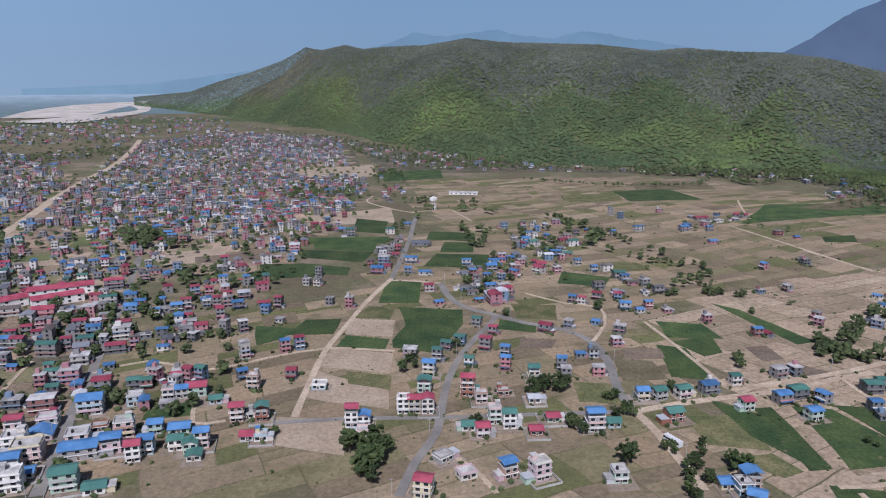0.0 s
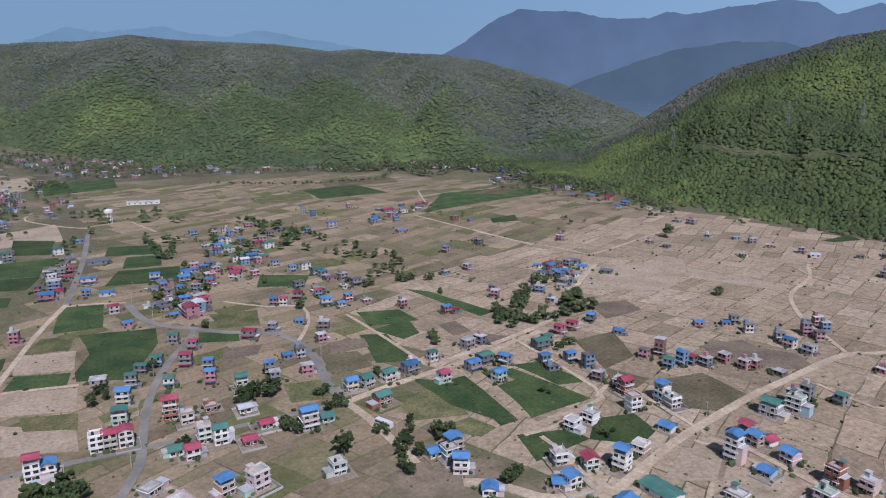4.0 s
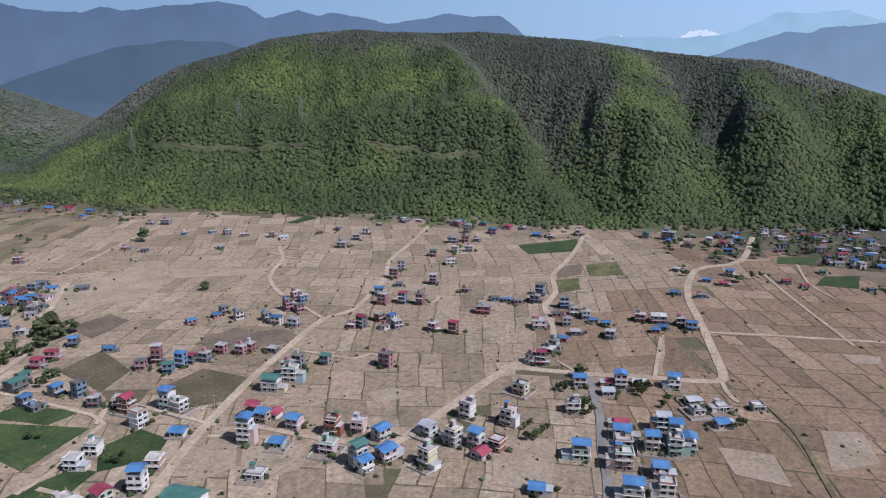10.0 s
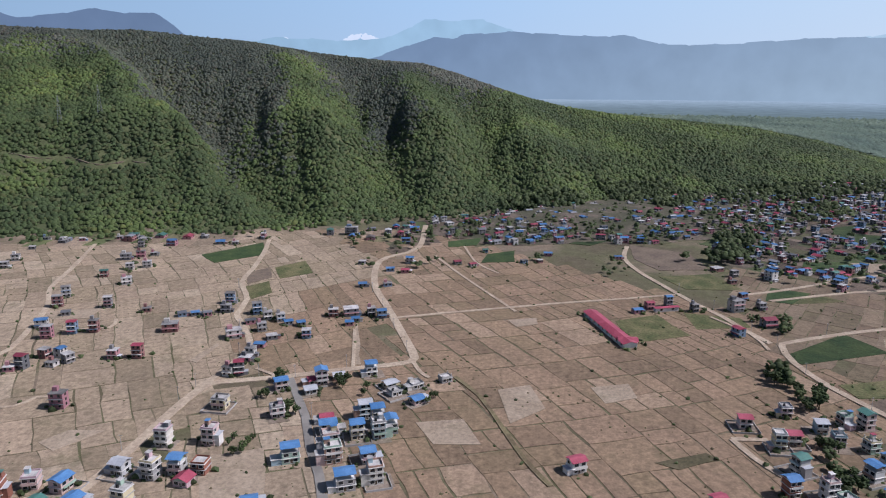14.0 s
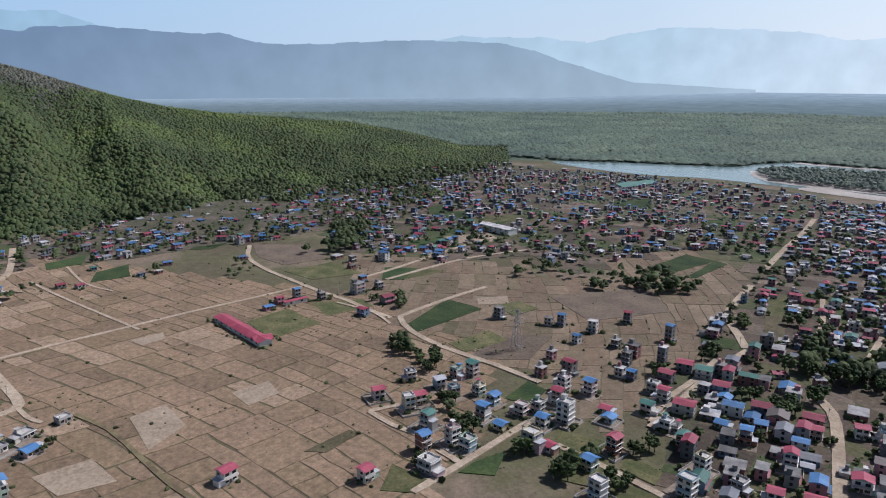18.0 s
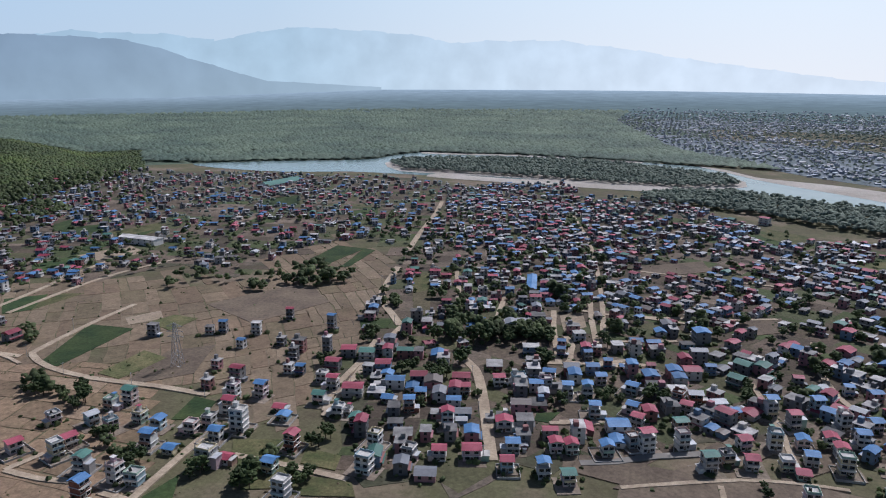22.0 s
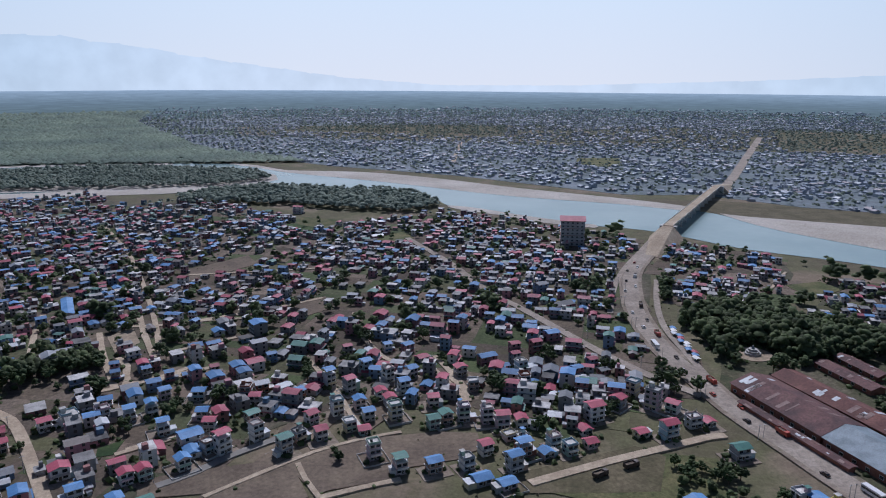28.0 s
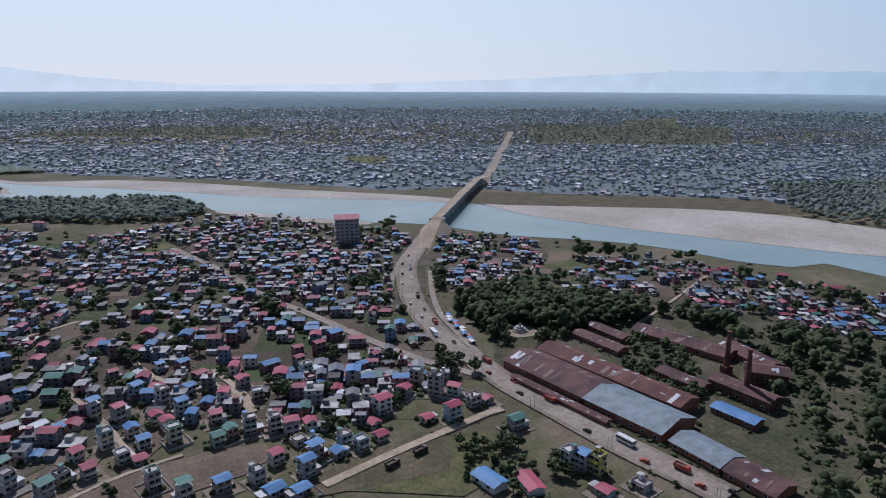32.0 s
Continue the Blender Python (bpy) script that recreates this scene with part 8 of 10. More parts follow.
tree(38, 431, 5.6)
tree(69, -429, 9.5)
tree(112, -421, 6.8)
tree(-200, 388, 5.7)
tree(-166, 407, 5.1)
tree(74, -433, 6.8)
tree(70, -434, 9.6)
tree(-201, 392, 6.2)
tree(-196, 395, 6.8)
tree(41, 439, 4.6)
tree(-79, -439, 7.5)
tree(-82, -441, 9.7)
tree(259, -368, 6.4)
tree(253, -373, 6.6)
tree(398, -213, 8.4)
tree(-77, -446, 9.8)
tree(236, 387, 6.6)
tree(231, 390, 6.0)
tree(257, -376, 8.6)
tree(402, -218, 6.2)
tree(264, 376, 10.9)
tree(-76, -454, 9.7)
tree(266, 376, 12.9)
tree(263, 378, 10.4)
tree(266, 377, 12.5)
tree(259, -381, 6.9)
tree(241, 393, 6.1)
tree(237, 396, 7.0)
tree(239, 396, 6.0)
tree(410, -219, 8.7)
tree(420, -203, 5.2)
tree(420, -207, 5.4)
tree(248, 401, 6.6)
tree(419, -219, 6.0)
tree(164, -444, 11.9)
tree(167, -443, 10.1)
tree(166, -443, 10.2)
tree(169, -442, 12.2)
tree(-87, -466, 6.8)
tree(244, 409, 5.7)
tree(248, 409, 5.7)
tree(200, 437, 3.5)
tree(200, 440, 4.9)
tree(-148, -461, 8.1)
tree(-148, -471, 10.6)
tree(-157, -468, 8.0)
tree(-147, -474, 8.8)
tree(157, 476, 5.7)
tree(-159, -476, 10.8)
tree(356, -355, 8.8)
tree(162, 478, 6.2)
tree(362, -353, 10.7)
tree(362, -353, 7.8)
tree(163, 480, 4.3)
tree(-164, -481, 10.5)
tree(164, 483, 5.1)
tree(233, 456, 4.4)
tree(319, -401, 9.7)
tree(188, 477, 7.3)
tree(328, -395, 12.5)
tree(281, 430, 6.9)
tree(185, 481, 6.2)
tree(376, 354, 7.7)
tree(354, -378, 8.8)
tree(345, -387, 13.2)
tree(281, 438, 6.6)
tree(287, 435, 5.1)
tree(343, -392, 12.9)
tree(326, -407, 10.2)
tree(332, -403, 10.8)
tree(255, -456, 7.7)
tree(-423, -309, 10.5)
tree(279, 443, 5.5)
tree(230, 472, 4.5)
tree(341, -401, 10.2)
tree(323, -416, 8.4)
tree(-435, -298, 9.9)
tree(416, -325, 9.2)
tree(-435, -299, 11.9)
tree(245, -468, 8.1)
tree(-437, -299, 10.5)
tree(349, -400, 12.9)
tree(-426, -317, 8.8)
tree(342, -407, 13.4)
tree(418, -328, 6.6)
tree(367, -385, 8.1)
tree(419, -330, 8.3)
tree(263, -465, 8.1)
tree(338, -414, 8.4)
tree(380, -376, 8.1)
tree(-443, -300, 9.4)
tree(188, 501, 4.9)
tree(361, -398, 12.9)
tree(217, -491, 6.5)
tree(389, -370, 8.9)
tree(-443, -303, 8.4)
tree(-434, -317, 10.4)
tree(183, 505, 7.3)
tree(-433, -318, 9.3)
tree(355, -403, 8.9)
tree(-421, -337, 9.1)
tree(223, -490, 6.5)
tree(426, -332, 7.6)
tree(-434, -321, 8.5)
tree(197, 504, 4.8)
tree(190, 508, 8.2)
tree(358, -408, 13.2)
tree(-425, -337, 8.5)
tree(-169, 516, 8.8)
tree(178, 513, 7.5)
tree(525, -140, 5.4)
tree(262, -478, 9.9)
tree(-428, -337, 8.5)
tree(186, 515, 8.3)
tree(-412, -364, 12.9)
tree(551, 7, 6.1)
tree(431, -345, 9.9)
tree(181, 523, 6.7)
tree(554, 7, 7.0)
tree(383, -400, 8.7)
tree(537, -139, 5.7)
tree(-196, 520, 9.4)
tree(556, 11, 6.7)
tree(537, -147, 5.6)
tree(555, 46, 5.2)
tree(555, 44, 6.6)
tree(-415, -373, 11.7)
tree(-178, 529, 9.2)
tree(-184, 527, 6.8)
tree(362, -426, 11.0)
tree(540, -156, 4.6)
tree(430, -362, 8.3)
tree(-419, -375, 12.4)
tree(204, 525, 6.1)
tree(227, -516, 9.4)
tree(244, -508, 9.3)
tree(566, -2, 7.0)
tree(219, -524, 9.6)
tree(-178, 541, 8.5)
tree(568, 50, 4.8)
tree(162, 547, 5.7)
tree(-200, 536, 6.6)
tree(573, -8, 5.9)
tree(553, -155, 6.1)
tree(-399, -414, 9.5)
tree(240, -523, 9.6)
tree(314, -484, 8.5)
tree(-338, -468, 13.9)
tree(318, -482, 9.4)
tree(573, -92, 7.3)
tree(535, 229, 5.8)
tree(310, -493, 6.5)
tree(576, -92, 7.2)
tree(564, -153, 6.2)
tree(-339, -477, 16.3)
tree(314, -495, 8.1)
tree(430, -398, 6.4)
tree(-372, -456, 9.8)
tree(-362, -464, 12.0)
tree(-362, -467, 16.1)
tree(-350, -476, 13.4)
tree(170, 566, 7.5)
tree(-406, -431, 11.2)
tree(543, 236, 4.8)
tree(482, -347, 8.2)
tree(-347, -484, 15.9)
tree(-408, -434, 9.8)
tree(321, -504, 7.8)
tree(-376, -465, 11.1)
tree(319, -506, 8.5)
tree(-383, -462, 10.6)
tree(552, 234, 5.9)
tree(165, 577, 6.7)
tree(433, -418, 7.8)
tree(-381, -468, 8.0)
tree(557, -232, 10.2)
tree(-387, -464, 10.7)
tree(-423, -433, 8.7)
tree(442, -414, 8.6)
tree(-420, -436, 8.4)
tree(453, -402, 8.6)
tree(569, -213, 9.8)
tree(-424, -435, 8.3)
tree(561, -239, 9.2)
tree(469, -389, 7.3)
tree(610, 24, 6.3)
tree(559, -246, 12.3)
tree(-391, -470, 10.3)
tree(467, -395, 5.9)
tree(572, -217, 8.1)
tree(565, -241, 12.8)
tree(512, -344, 7.3)
tree(572, -234, 12.8)
tree(411, 463, 3.4)
tree(571, -241, 10.3)
tree(187, 591, 8.5)
tree(574, -237, 11.5)
tree(189, 595, 7.4)
tree(466, -416, 8.6)
tree(487, -393, 6.7)
tree(457, -430, 6.4)
tree(624, 64, 7.6)
tree(628, 24, 5.8)
tree(509, -372, 8.7)
tree(181, 607, 7.7)
tree(635, -5, 6.3)
tree(634, -54, 7.1)
tree(528, -360, 9.5)
tree(135, 627, 10.9)
tree(336, -549, 7.0)
tree(587, -264, 13.1)
tree(643, 68, 6.9)
tree(132, 633, 13.4)
tree(647, -4, 8.4)
tree(536, -366, 9.1)
tree(538, -364, 7.8)
tree(501, -413, 5.7)
tree(649, 35, 8.1)
tree(599, -256, 9.3)
tree(622, -197, 7.1)
tree(652, 25, 5.7)
tree(139, 639, 13.5)
tree(652, 64, 7.4)
tree(506, -420, 6.3)
tree(-225, -619, 10.8)
tree(659, 37, 7.3)
tree(664, -3, 7.6)
tree(149, 648, 9.9)
tree(-204, -634, 7.7)
tree(664, 61, 6.7)
tree(671, 0, 6.7)
tree(668, 62, 7.0)
tree(365, -563, 9.1)
tree(-203, -640, 10.1)
tree(39, 671, 5.7)
tree(659, -132, 6.9)
tree(671, -47, 7.3)
tree(-228, -635, 13.3)
tree(149, 658, 11.0)
tree(643, -204, 7.3)
tree(645, -198, 5.8)
tree(-204, -644, 7.2)
tree(627, 253, 5.2)
tree(40, 677, 5.6)
tree(553, -393, 8.9)
tree(568, -374, 8.4)
tree(648, -211, 8.7)
tree(-236, -639, 15.0)
tree(578, -367, 6.9)
tree(37, 685, 8.4)
tree(35, 686, 8.3)
tree(-234, -646, 14.0)
tree(638, 257, 5.3)
tree(390, 567, 5.7)
tree(690, -53, 6.7)
tree(-285, 631, 11.3)
tree(645, 255, 6.1)
tree(-283, 634, 11.5)
tree(684, -120, 6.1)
tree(471, 511, 13.5)
tree(-284, 635, 10.7)
tree(471, 514, 11.2)
tree(471, 516, 9.4)
tree(124, 687, 9.4)
tree(697, -43, 5.9)
tree(574, -399, 9.0)
tree(394, 582, 4.3)
tree(392, -583, 9.4)
tree(-41, 702, 7.0)
tree(-278, 648, 11.3)
tree(-285, 651, 11.0)
tree(379, -601, 6.7)
tree(125, 699, 9.3)
tree(663, 263, 6.7)
tree(128, 703, 9.3)
tree(-284, 655, 10.1)
tree(665, 261, 5.1)
tree(124, 704, 8.3)
tree(714, -54, 7.6)
tree(-42, 715, 6.3)
tree(-43, 716, 6.9)
tree(679, -237, 6.9)
tree(374, -614, 6.6)
tree(717, -65, 8.2)
tree(-298, 661, 9.6)
tree(-301, 667, 11.1)
tree(719, -148, 7.4)
tree(612, -406, 7.1)
tree(725, -134, 6.5)
tree(708, -238, 5.8)
tree(-29, 748, 7.3)
tree(-29, 750, 7.7)
tree(710, -247, 7.0)
tree(122, 744, 7.6)
tree(123, 747, 8.0)
tree(432, 625, 5.3)
tree(717, -256, 5.6)
tree(431, 630, 4.4)
tree(724, -247, 6.6)
tree(54, 777, 8.9)
tree(579, 522, 7.3)
tree(49, 785, 8.1)
tree(579, 534, 5.7)
tree(521, 594, 8.1)
tree(59, 788, 7.9)
tree(750, -250, 8.5)
tree(586, 531, 7.1)
tree(527, 593, 6.7)
tree(24, 795, 11.2)
tree(776, -179, 8.5)
tree(-13, 805, 8.6)
tree(34, 806, 9.7)
tree(-19, 806, 9.6)
tree(792, -158, 5.9)
tree(23, 832, 9.7)
tree(34, 839, 9.9)
tree(-28, 845, 9.7)
tree(-24, 862, 9.6)
tree(-159, 886, 8.5)
tree(-184, 888, 11.1)
tree(-156, 926, 8.8)
tree(-186, 926, 8.2)
tree(-193, 926, 9.1)
tree(-195, 926, 10.7)
tree(-181, 974, 11.2)
tree(-177, 1020, 9.5)


# ---------------------------------------------------------------- the joined town
def town_arrays(rows, seed, windows=True):
    """Houses as arrays: walls, roofs and windows joined into one mesh. rows: x, y, rot, w, d, storeys, roof index."""
    rs = np.random.RandomState(seed)
    a = np.array(rows, float)
    n = len(a)
    rot = np.radians(a[:, 2])
    c, s = np.cos(rot), np.sin(rot)
    w, d, h = a[:, 3] / 2, a[:, 4] / 2, a[:, 5] * FLOOR + 0.3
    kind = a[:, 6].astype(int)
    z0 = height(a[:, 0], a[:, 1])
    V, F, I = [], [], []
    count = 0

    def put(corners, quads, mat, sel=None):
        """corners: list of (x, y, z) arrays in house axes."""
        nonlocal count
        sel = np.arange(n) if sel is None else sel
        if not len(sel):
            return
        P = []
        for x, y, z in corners:
            x, y, z = np.broadcast_to(x, (len(sel),)), np.broadcast_to(y, (len(sel),)), np.broadcast_to(z, (len(sel),))
            P.append(np.stack([a[sel, 0] + x * c[sel] - y * s[sel], a[sel, 1] + x * s[sel] + y * c[sel], z0[sel] + z], -1))
        P = np.stack(P, 1)
        k = P.shape[1]
        V.append(P.reshape(-1, 3))
        q = np.array(quads)
        F.append((q[None] + (np.arange(len(sel)) * k)[:, None, None]).reshape(-1, 4) + count)
        m = mat[sel] if isinstance(mat, np.ndarray) else np.full(len(sel), mat)
        I.append(np.repeat(m, len(q)))
        count += len(sel) * k

    box = [(0, 1, 5, 4), (1, 2, 6, 5), (2, 3, 7, 6), (3, 0, 4, 7), (4, 5, 6, 7)]

    def block(x0, y0, za, x1, y1, zb, mat, sel=None):
        put([(x0, y0, za), (x1, y0, za), (x1, y1, za), (x0, y1, za), (x0, y0, zb), (x1, y0, zb), (x1, y1, zb), (x0, y1, zb)], box, mat, sel)

    block(-w, -d, -0.4, w, d, h, 0)
    flat = np.nonzero(kind == 1)[0]
    block(-w[flat] - 0.35, -d[flat] - 0.35, h[flat], w[flat] + 0.35, d[flat] + 0.35, h[flat] + 0.2, kind, flat)
    stair = flat[rs.rand(len(flat)) < 0.6]
    block(-w[stair] * 0.8, 0 * w[stair], h[stair] + 0.2, -w[stair] * 0.1, d[stair] * 0.8, h[stair] + 2.3, 0, stair)
    sh = np.nonzero(kind != 1)[0]
    rise = np.minimum(w, d)[sh] * (0.22 + 0.25 * rs.rand(len(sh)))
    ww, dd, hh = w[sh] + 0.35, d[sh] + 0.35, h[sh]
    put([(-ww, -dd, hh), (ww, -dd, hh), (ww, dd, hh), (-ww, dd, hh), (-ww, 0 * ww, hh + rise), (ww, 0 * ww, hh + rise)],
        [(0, 1, 5, 4), (2, 3, 4, 5), (0, 4, 3, 3), (1, 2, 5, 5)], kind, sh)
    if windows:
        porch = sh[(rs.rand(len(sh)) < 0.5) & (a[sh, 5] >= 2)]
        block(-w[porch] - 0.2, -d[porch] - 1.5, FLOOR - 0.15, w[porch] * 0.9, -d[porch], FLOOR, kind, porch)
        lean = np.nonzero(rs.rand(len(w)) < 0.35)[0]
        block(w[lean], -d[lean] * 0.7, -0.3, w[lean] + 1.8, d[lean] * 0.5, FLOOR * 0.8, 0, lean)
        block(w[lean] - 0.02, -d[lean] * 0.7 - 0.2, FLOOR * 0.8, w[lean] + 2.1, d[lean] * 0.5 + 0.2, FLOOR * 0.8 + 0.1, 5, lean)
        for k in range(3):
            sel = np.nonzero((a[:, 5] > k) & (a[:, 5] >= 1))[0]
            z = k * FLOOR + 1.2
            for fx in (-0.5, 0.5):
                x = w[sel] * fx
                block(x - 0.6, -d[sel] - 0.06, z, x + 0.6, -d[sel] + 0.02, z + 1.3, 6, sel)
                block(x - 0.55, d[sel] - 0.02, z, x + 0.55, d[sel] + 0.06, z + 1.3, 6, sel)
            for sx in (-1, 1):
                x = w[sel] * sx
                block(x - 0.06, -0.6, z, x + 0.06, 0.6, z + 1.3, 6, sel)
            if k:
                block(-w[sel] - 0.3, -d[sel] - 0.9, k * FLOOR + 0.15, w[sel] + 0.3, -d[sel] + 0.02, k * FLOOR + 0.32, 0, sel)
    V, F, I = np.concatenate(V), np.concatenate(F), np.concatenate(I)
    return V, F, I


TOWN_MATS = [M["wall_i"], M["flat"], M["blue"], M["red"], M["greenroof"], M["tin"], M["glass"]]
CODE = {"w": 1, "y": 1, "b": 2, "r": 3, "g": 4, "m": 5}


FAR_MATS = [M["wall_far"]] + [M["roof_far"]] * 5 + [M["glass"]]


def town(name, rows, seed, label, windows=True):
    V, F, I = town_arrays(rows, seed, windows)
    tri = F[:, 2] == F[:, 3]
    F2 = F.copy()
    me = bpy.data.meshes.new(name)
    order = np.concatenate([np.nonzero(~tri)[0], np.nonzero(tri)[0]])
    flatloops = np.concatenate([F2[~tri].ravel(), F2[tri][:, :3].ravel()])
    starts = np.concatenate([np.arange((~tri).sum()) * 4, (~tri).sum() * 4 + np.arange(tri.sum()) * 3])
    me.vertices.add(len(V))
    me.vertices.foreach_set("co", V.astype(np.float32).ravel())
    me.loops.add(len(flatloops))
    me.loops.foreach_set("vertex_index", flatloops.astype(np.int32))
    me.polygons.add(len(F2))
    me.polygons.foreach_set("loop_start", starts.astype(np.int32))
    for m in (TOWN_MATS if windows else FAR_MATS):
        me.materials.append(m)
    me.polygons.foreach_set("material_index", I[order].astype(np.int32))
    me.polygons.foreach_set("use_smooth", np.zeros(len(F2), bool))
    me.update(calc_edges=True)
    me.validate()
    tagged(new(name, me), label, "houses", kind="stuff")


def pick(rs, table):
    t = rs.random()
    for key, p in table:
        t -= p
        if t < 0:
            return key
    return table[-1][0]


def fill(poly, cell, angle, chance, seed, mix, storeys=(1, 2, 2, 3), tree_chance=0.15, size=(6.5, 10.5), th=(5, 9), ring=(0, 9999), loose=6, huts=0.4):
    """Fills a quarter of the town with houses on a loose grid, and trees between them."""
    rs = random.Random(seed)
    xs, ys = [p[0] for p in poly], [p[1] for p in poly]
    cx, cy = sum(xs) / len(xs), sum(ys) / len(ys)
    reach = max(math.hypot(x - cx, y - cy) for x, y in poly)
    ca, sa = math.cos(radians(angle)), math.sin(radians(angle))
    n = int(reach / cell) + 1
    gx, gy = np.meshgrid(np.arange(-n, n + 1) * cell, np.arange(-n, n + 1) * cell)
    X = (cx + gx * ca - gy * sa).ravel()
    Y = (cy + gx * sa + gy * ca).ravel()
    ok = inside(poly, X, Y) & (np.hypot(X, Y) >= ring[0]) & (np.hypot(X, Y) < ring[1])
    X, Y = X[ok], Y[ok]
    jit = np.random.RandomState(seed)
    X, Y = X + (jit.rand(len(X)) - 0.5) * 0.56 * cell, Y + (jit.rand(len(X)) - 0.5) * 0.56 * cell
    clear = np.ones(len(X), bool)
    for c in CROPS:
        clear &= ~inside(c, X, Y)
    dense = 0.72 + 0.6 * wobble(X, Y, 160, seed)
    rows = []
    for x, y, c, k in zip(X, Y, clear, dense):
        t = rs.random()
        w = rs.uniform(*size)
        d = w * rs.uniform(0.65, 0.95)
        rot = angle + rs.choice((0, 90, 180, 270)) + rs.uniform(-loose, loose)
        s, roof = rs.choice(storeys), pick(rs, FAR if math.hypot(x, y) > 950 else mix)
        if t < chance * min(1.25, max(0.35, k)) and c and BUILT.free(x, y, w * 0.5, 0.92) and ON_ROAD.free(x, y, w * 0.5 + 0.9):
            BUILT.add(x, y, w * 0.5)
            rows.append((x, y, rot, w, d, s, CODE[roof]))
            if rs.random() < huts and math.hypot(x, y) < 950:      # a lean-to or kitchen hut beside it
                a, e = radians(rot + rs.choice((0, 90, 180, 270))), rs.uniform(1.6, 2.6)
                hx, hy = x + math.cos(a) * (w * 0.5 + e), y + math.sin(a) * (w * 0.5 + e)
                if ON_ROAD.free(hx, hy, e):
                    rows.append((hx, hy, rot, e * 2, e * rs.uniform(1.2, 1.9), rs.uniform(0.75, 1.0), CODE[pick(rs, HUT)]))
        elif t > 1 - tree_chance and BUILT.free(x, y, 1.5) and ON_ROAD.free(x, y, 1.5):
            STUFF_TREES.append((x, y, rs.uniform(*th)))
            BUILT.add(x, y, 1.5)
    return rows


MIX = [("w", 0.34), ("b", 0.18), ("r", 0.15), ("g", 0.06), ("m", 0.27)]
HUT = [("m", 0.62), ("r", 0.12), ("b", 0.08), ("w", 0.18)]
OLD = [("w", 0.36), ("b", 0.21), ("r", 0.17), ("g", 0.05), ("m", 0.21)]
QUARTER = [("w", 0.30), ("b", 0.25), ("r", 0.20), ("g", 0.07), ("m", 0.18)]
FAR = [("w", 0.50), ("b", 0.06), ("r", 0.06), ("g", 0.03), ("m", 0.35)]
Z_LEFT = [(-943, 1525), (-525, 1039), (-692, 1616), (-555, 1944), (-245, 1689), (-105, 913), (-132, 731), (-126, 560), (-137, 483), (-161, 483), (-216, 542),
          (-225, 511), (-190, 393), (-193, 359), (-239, 359), (-420, 560), (-700, 900)]
Z_LEFT2 = [(-239, 359), (-193, 359), (-144, 232), (-162, 232), (-260, 250)]
Z_CLUS = [(7, 499), (32, 511), (50, 483), (41, 440), (17, 451)]
Z_FOOT1 = [(-599, 2161), (-245, 1689), (-78, 1170), (195, 1136), (509, 1054), (524, 914), (574, 914), (618, 987), (520, 1116), (203, 1186), (-50, 1436), (-256, 1767)]
Z_FOOT2 = [(531, 982), (561, 811), (564, 637), (538, 587), (507, 734), (475, 879)]
Z_FOOT3 = [(665, 378), (681, 172), (680, 102), (710, 25), (642, 22), (669, 110), (650, 276), (640, 364)]
Z_EAST = [(740, 26), (760, -35), (820, -160), (877, -269), (930, -472), (577, -298), (547, -239), (650, -267), (634, -213), (638, -150), (631, -90), (638, -50), (669, -10), (621, 6), (608, 35), (665, 28)]
Z_EAST2 = [(888, -369), (962, -517), (1018, -726), (870, -767), (740, -826), (623, -879), (479, -859), (347, -629), (347, -521), (398, -525), (415, -467), (397, -369), (461, -375), (475, -326),
           (488, -280), (533, -252), (630, -265)]
Z_TOWN = [(325, -489), (468, -839), (350, -950), (180, -600), (81, -271), (110, -234), (145, -190), (183, -225), (251, -315)]
Z_TOWN2 = [(332, -834), (205, -882), (76, -756), (14, -724), (-85, -774), (-151, -730), (-246, -618), (-149, -352), (-123, -298), (-90, -287), (-54, -299), (-18, -300), (28, -299), (61, -271),
           (83, -252), (100, -244), (106, -215), (126, -211), (190, -402)]
Z_BANK = [(-271, -607), (-339, -538), (-293, -455), (-239, -415), (-203, -431), (-221, -506)]
Z_BANK2 = [(-355, -475), (-413, -438), (-423, -387), (-462, -293), (-396, -248), (-361, -264), (-359, -303), (-326, -342), (-296, -375), (-268, -388), (-317, -444)]
Z_WEST = [(-102, -274), (-130, -294), (-150, -310), (-150, -345), (-100, -330), (-60, -300), (-62, -265)]
near_rows = [(x, y, r, w * 0.9, d * 0.9, s, CODE[c]) for x, y, r, w, d, s, c in PLAIN_HOUSES]
near_rows += fill(Z_LEFT, 11, 15, 0.58, 11, MIX, (1, 2, 2, 3), 0.22, (5.0, 8.0))
Z_MID = [(-230, 555), (-150, 600), (-120, 545), (-128, 715), (-90, 815), (-82, 880), (-85, 670), (-95, 560), (-118, 560), (-107, 462), (-128, 444), (-135, 385), (-160, 390), (-187, 444)]
Z_MID2 = [(38, 720), (152, 730), (102, 560), (50, 543)]
near_rows += fill(Z_MID, 13, 18, 0.42, 24, MIX, (1, 2, 2, 3), 0.14, (5.5, 9))
near_rows += fill(Z_MID2, 15, 8, 0.36, 25, MIX, (1, 2, 2), 0.25, (5.5, 9))
near_rows += fill(Z_LEFT2, 12, 15, 0.5, 12, MIX)
near_rows += fill(Z_CLUS, 9, 10, 0.7, 13, MIX)
near_rows += fill(Z_FOOT1, 13, 5, 0.20, 14, OLD, (1, 1, 2), 0.62, th=(5, 10))
near_rows += fill(Z_FOOT2, 14, 30, 0.25, 15, OLD, (1, 1, 2), 0.5)
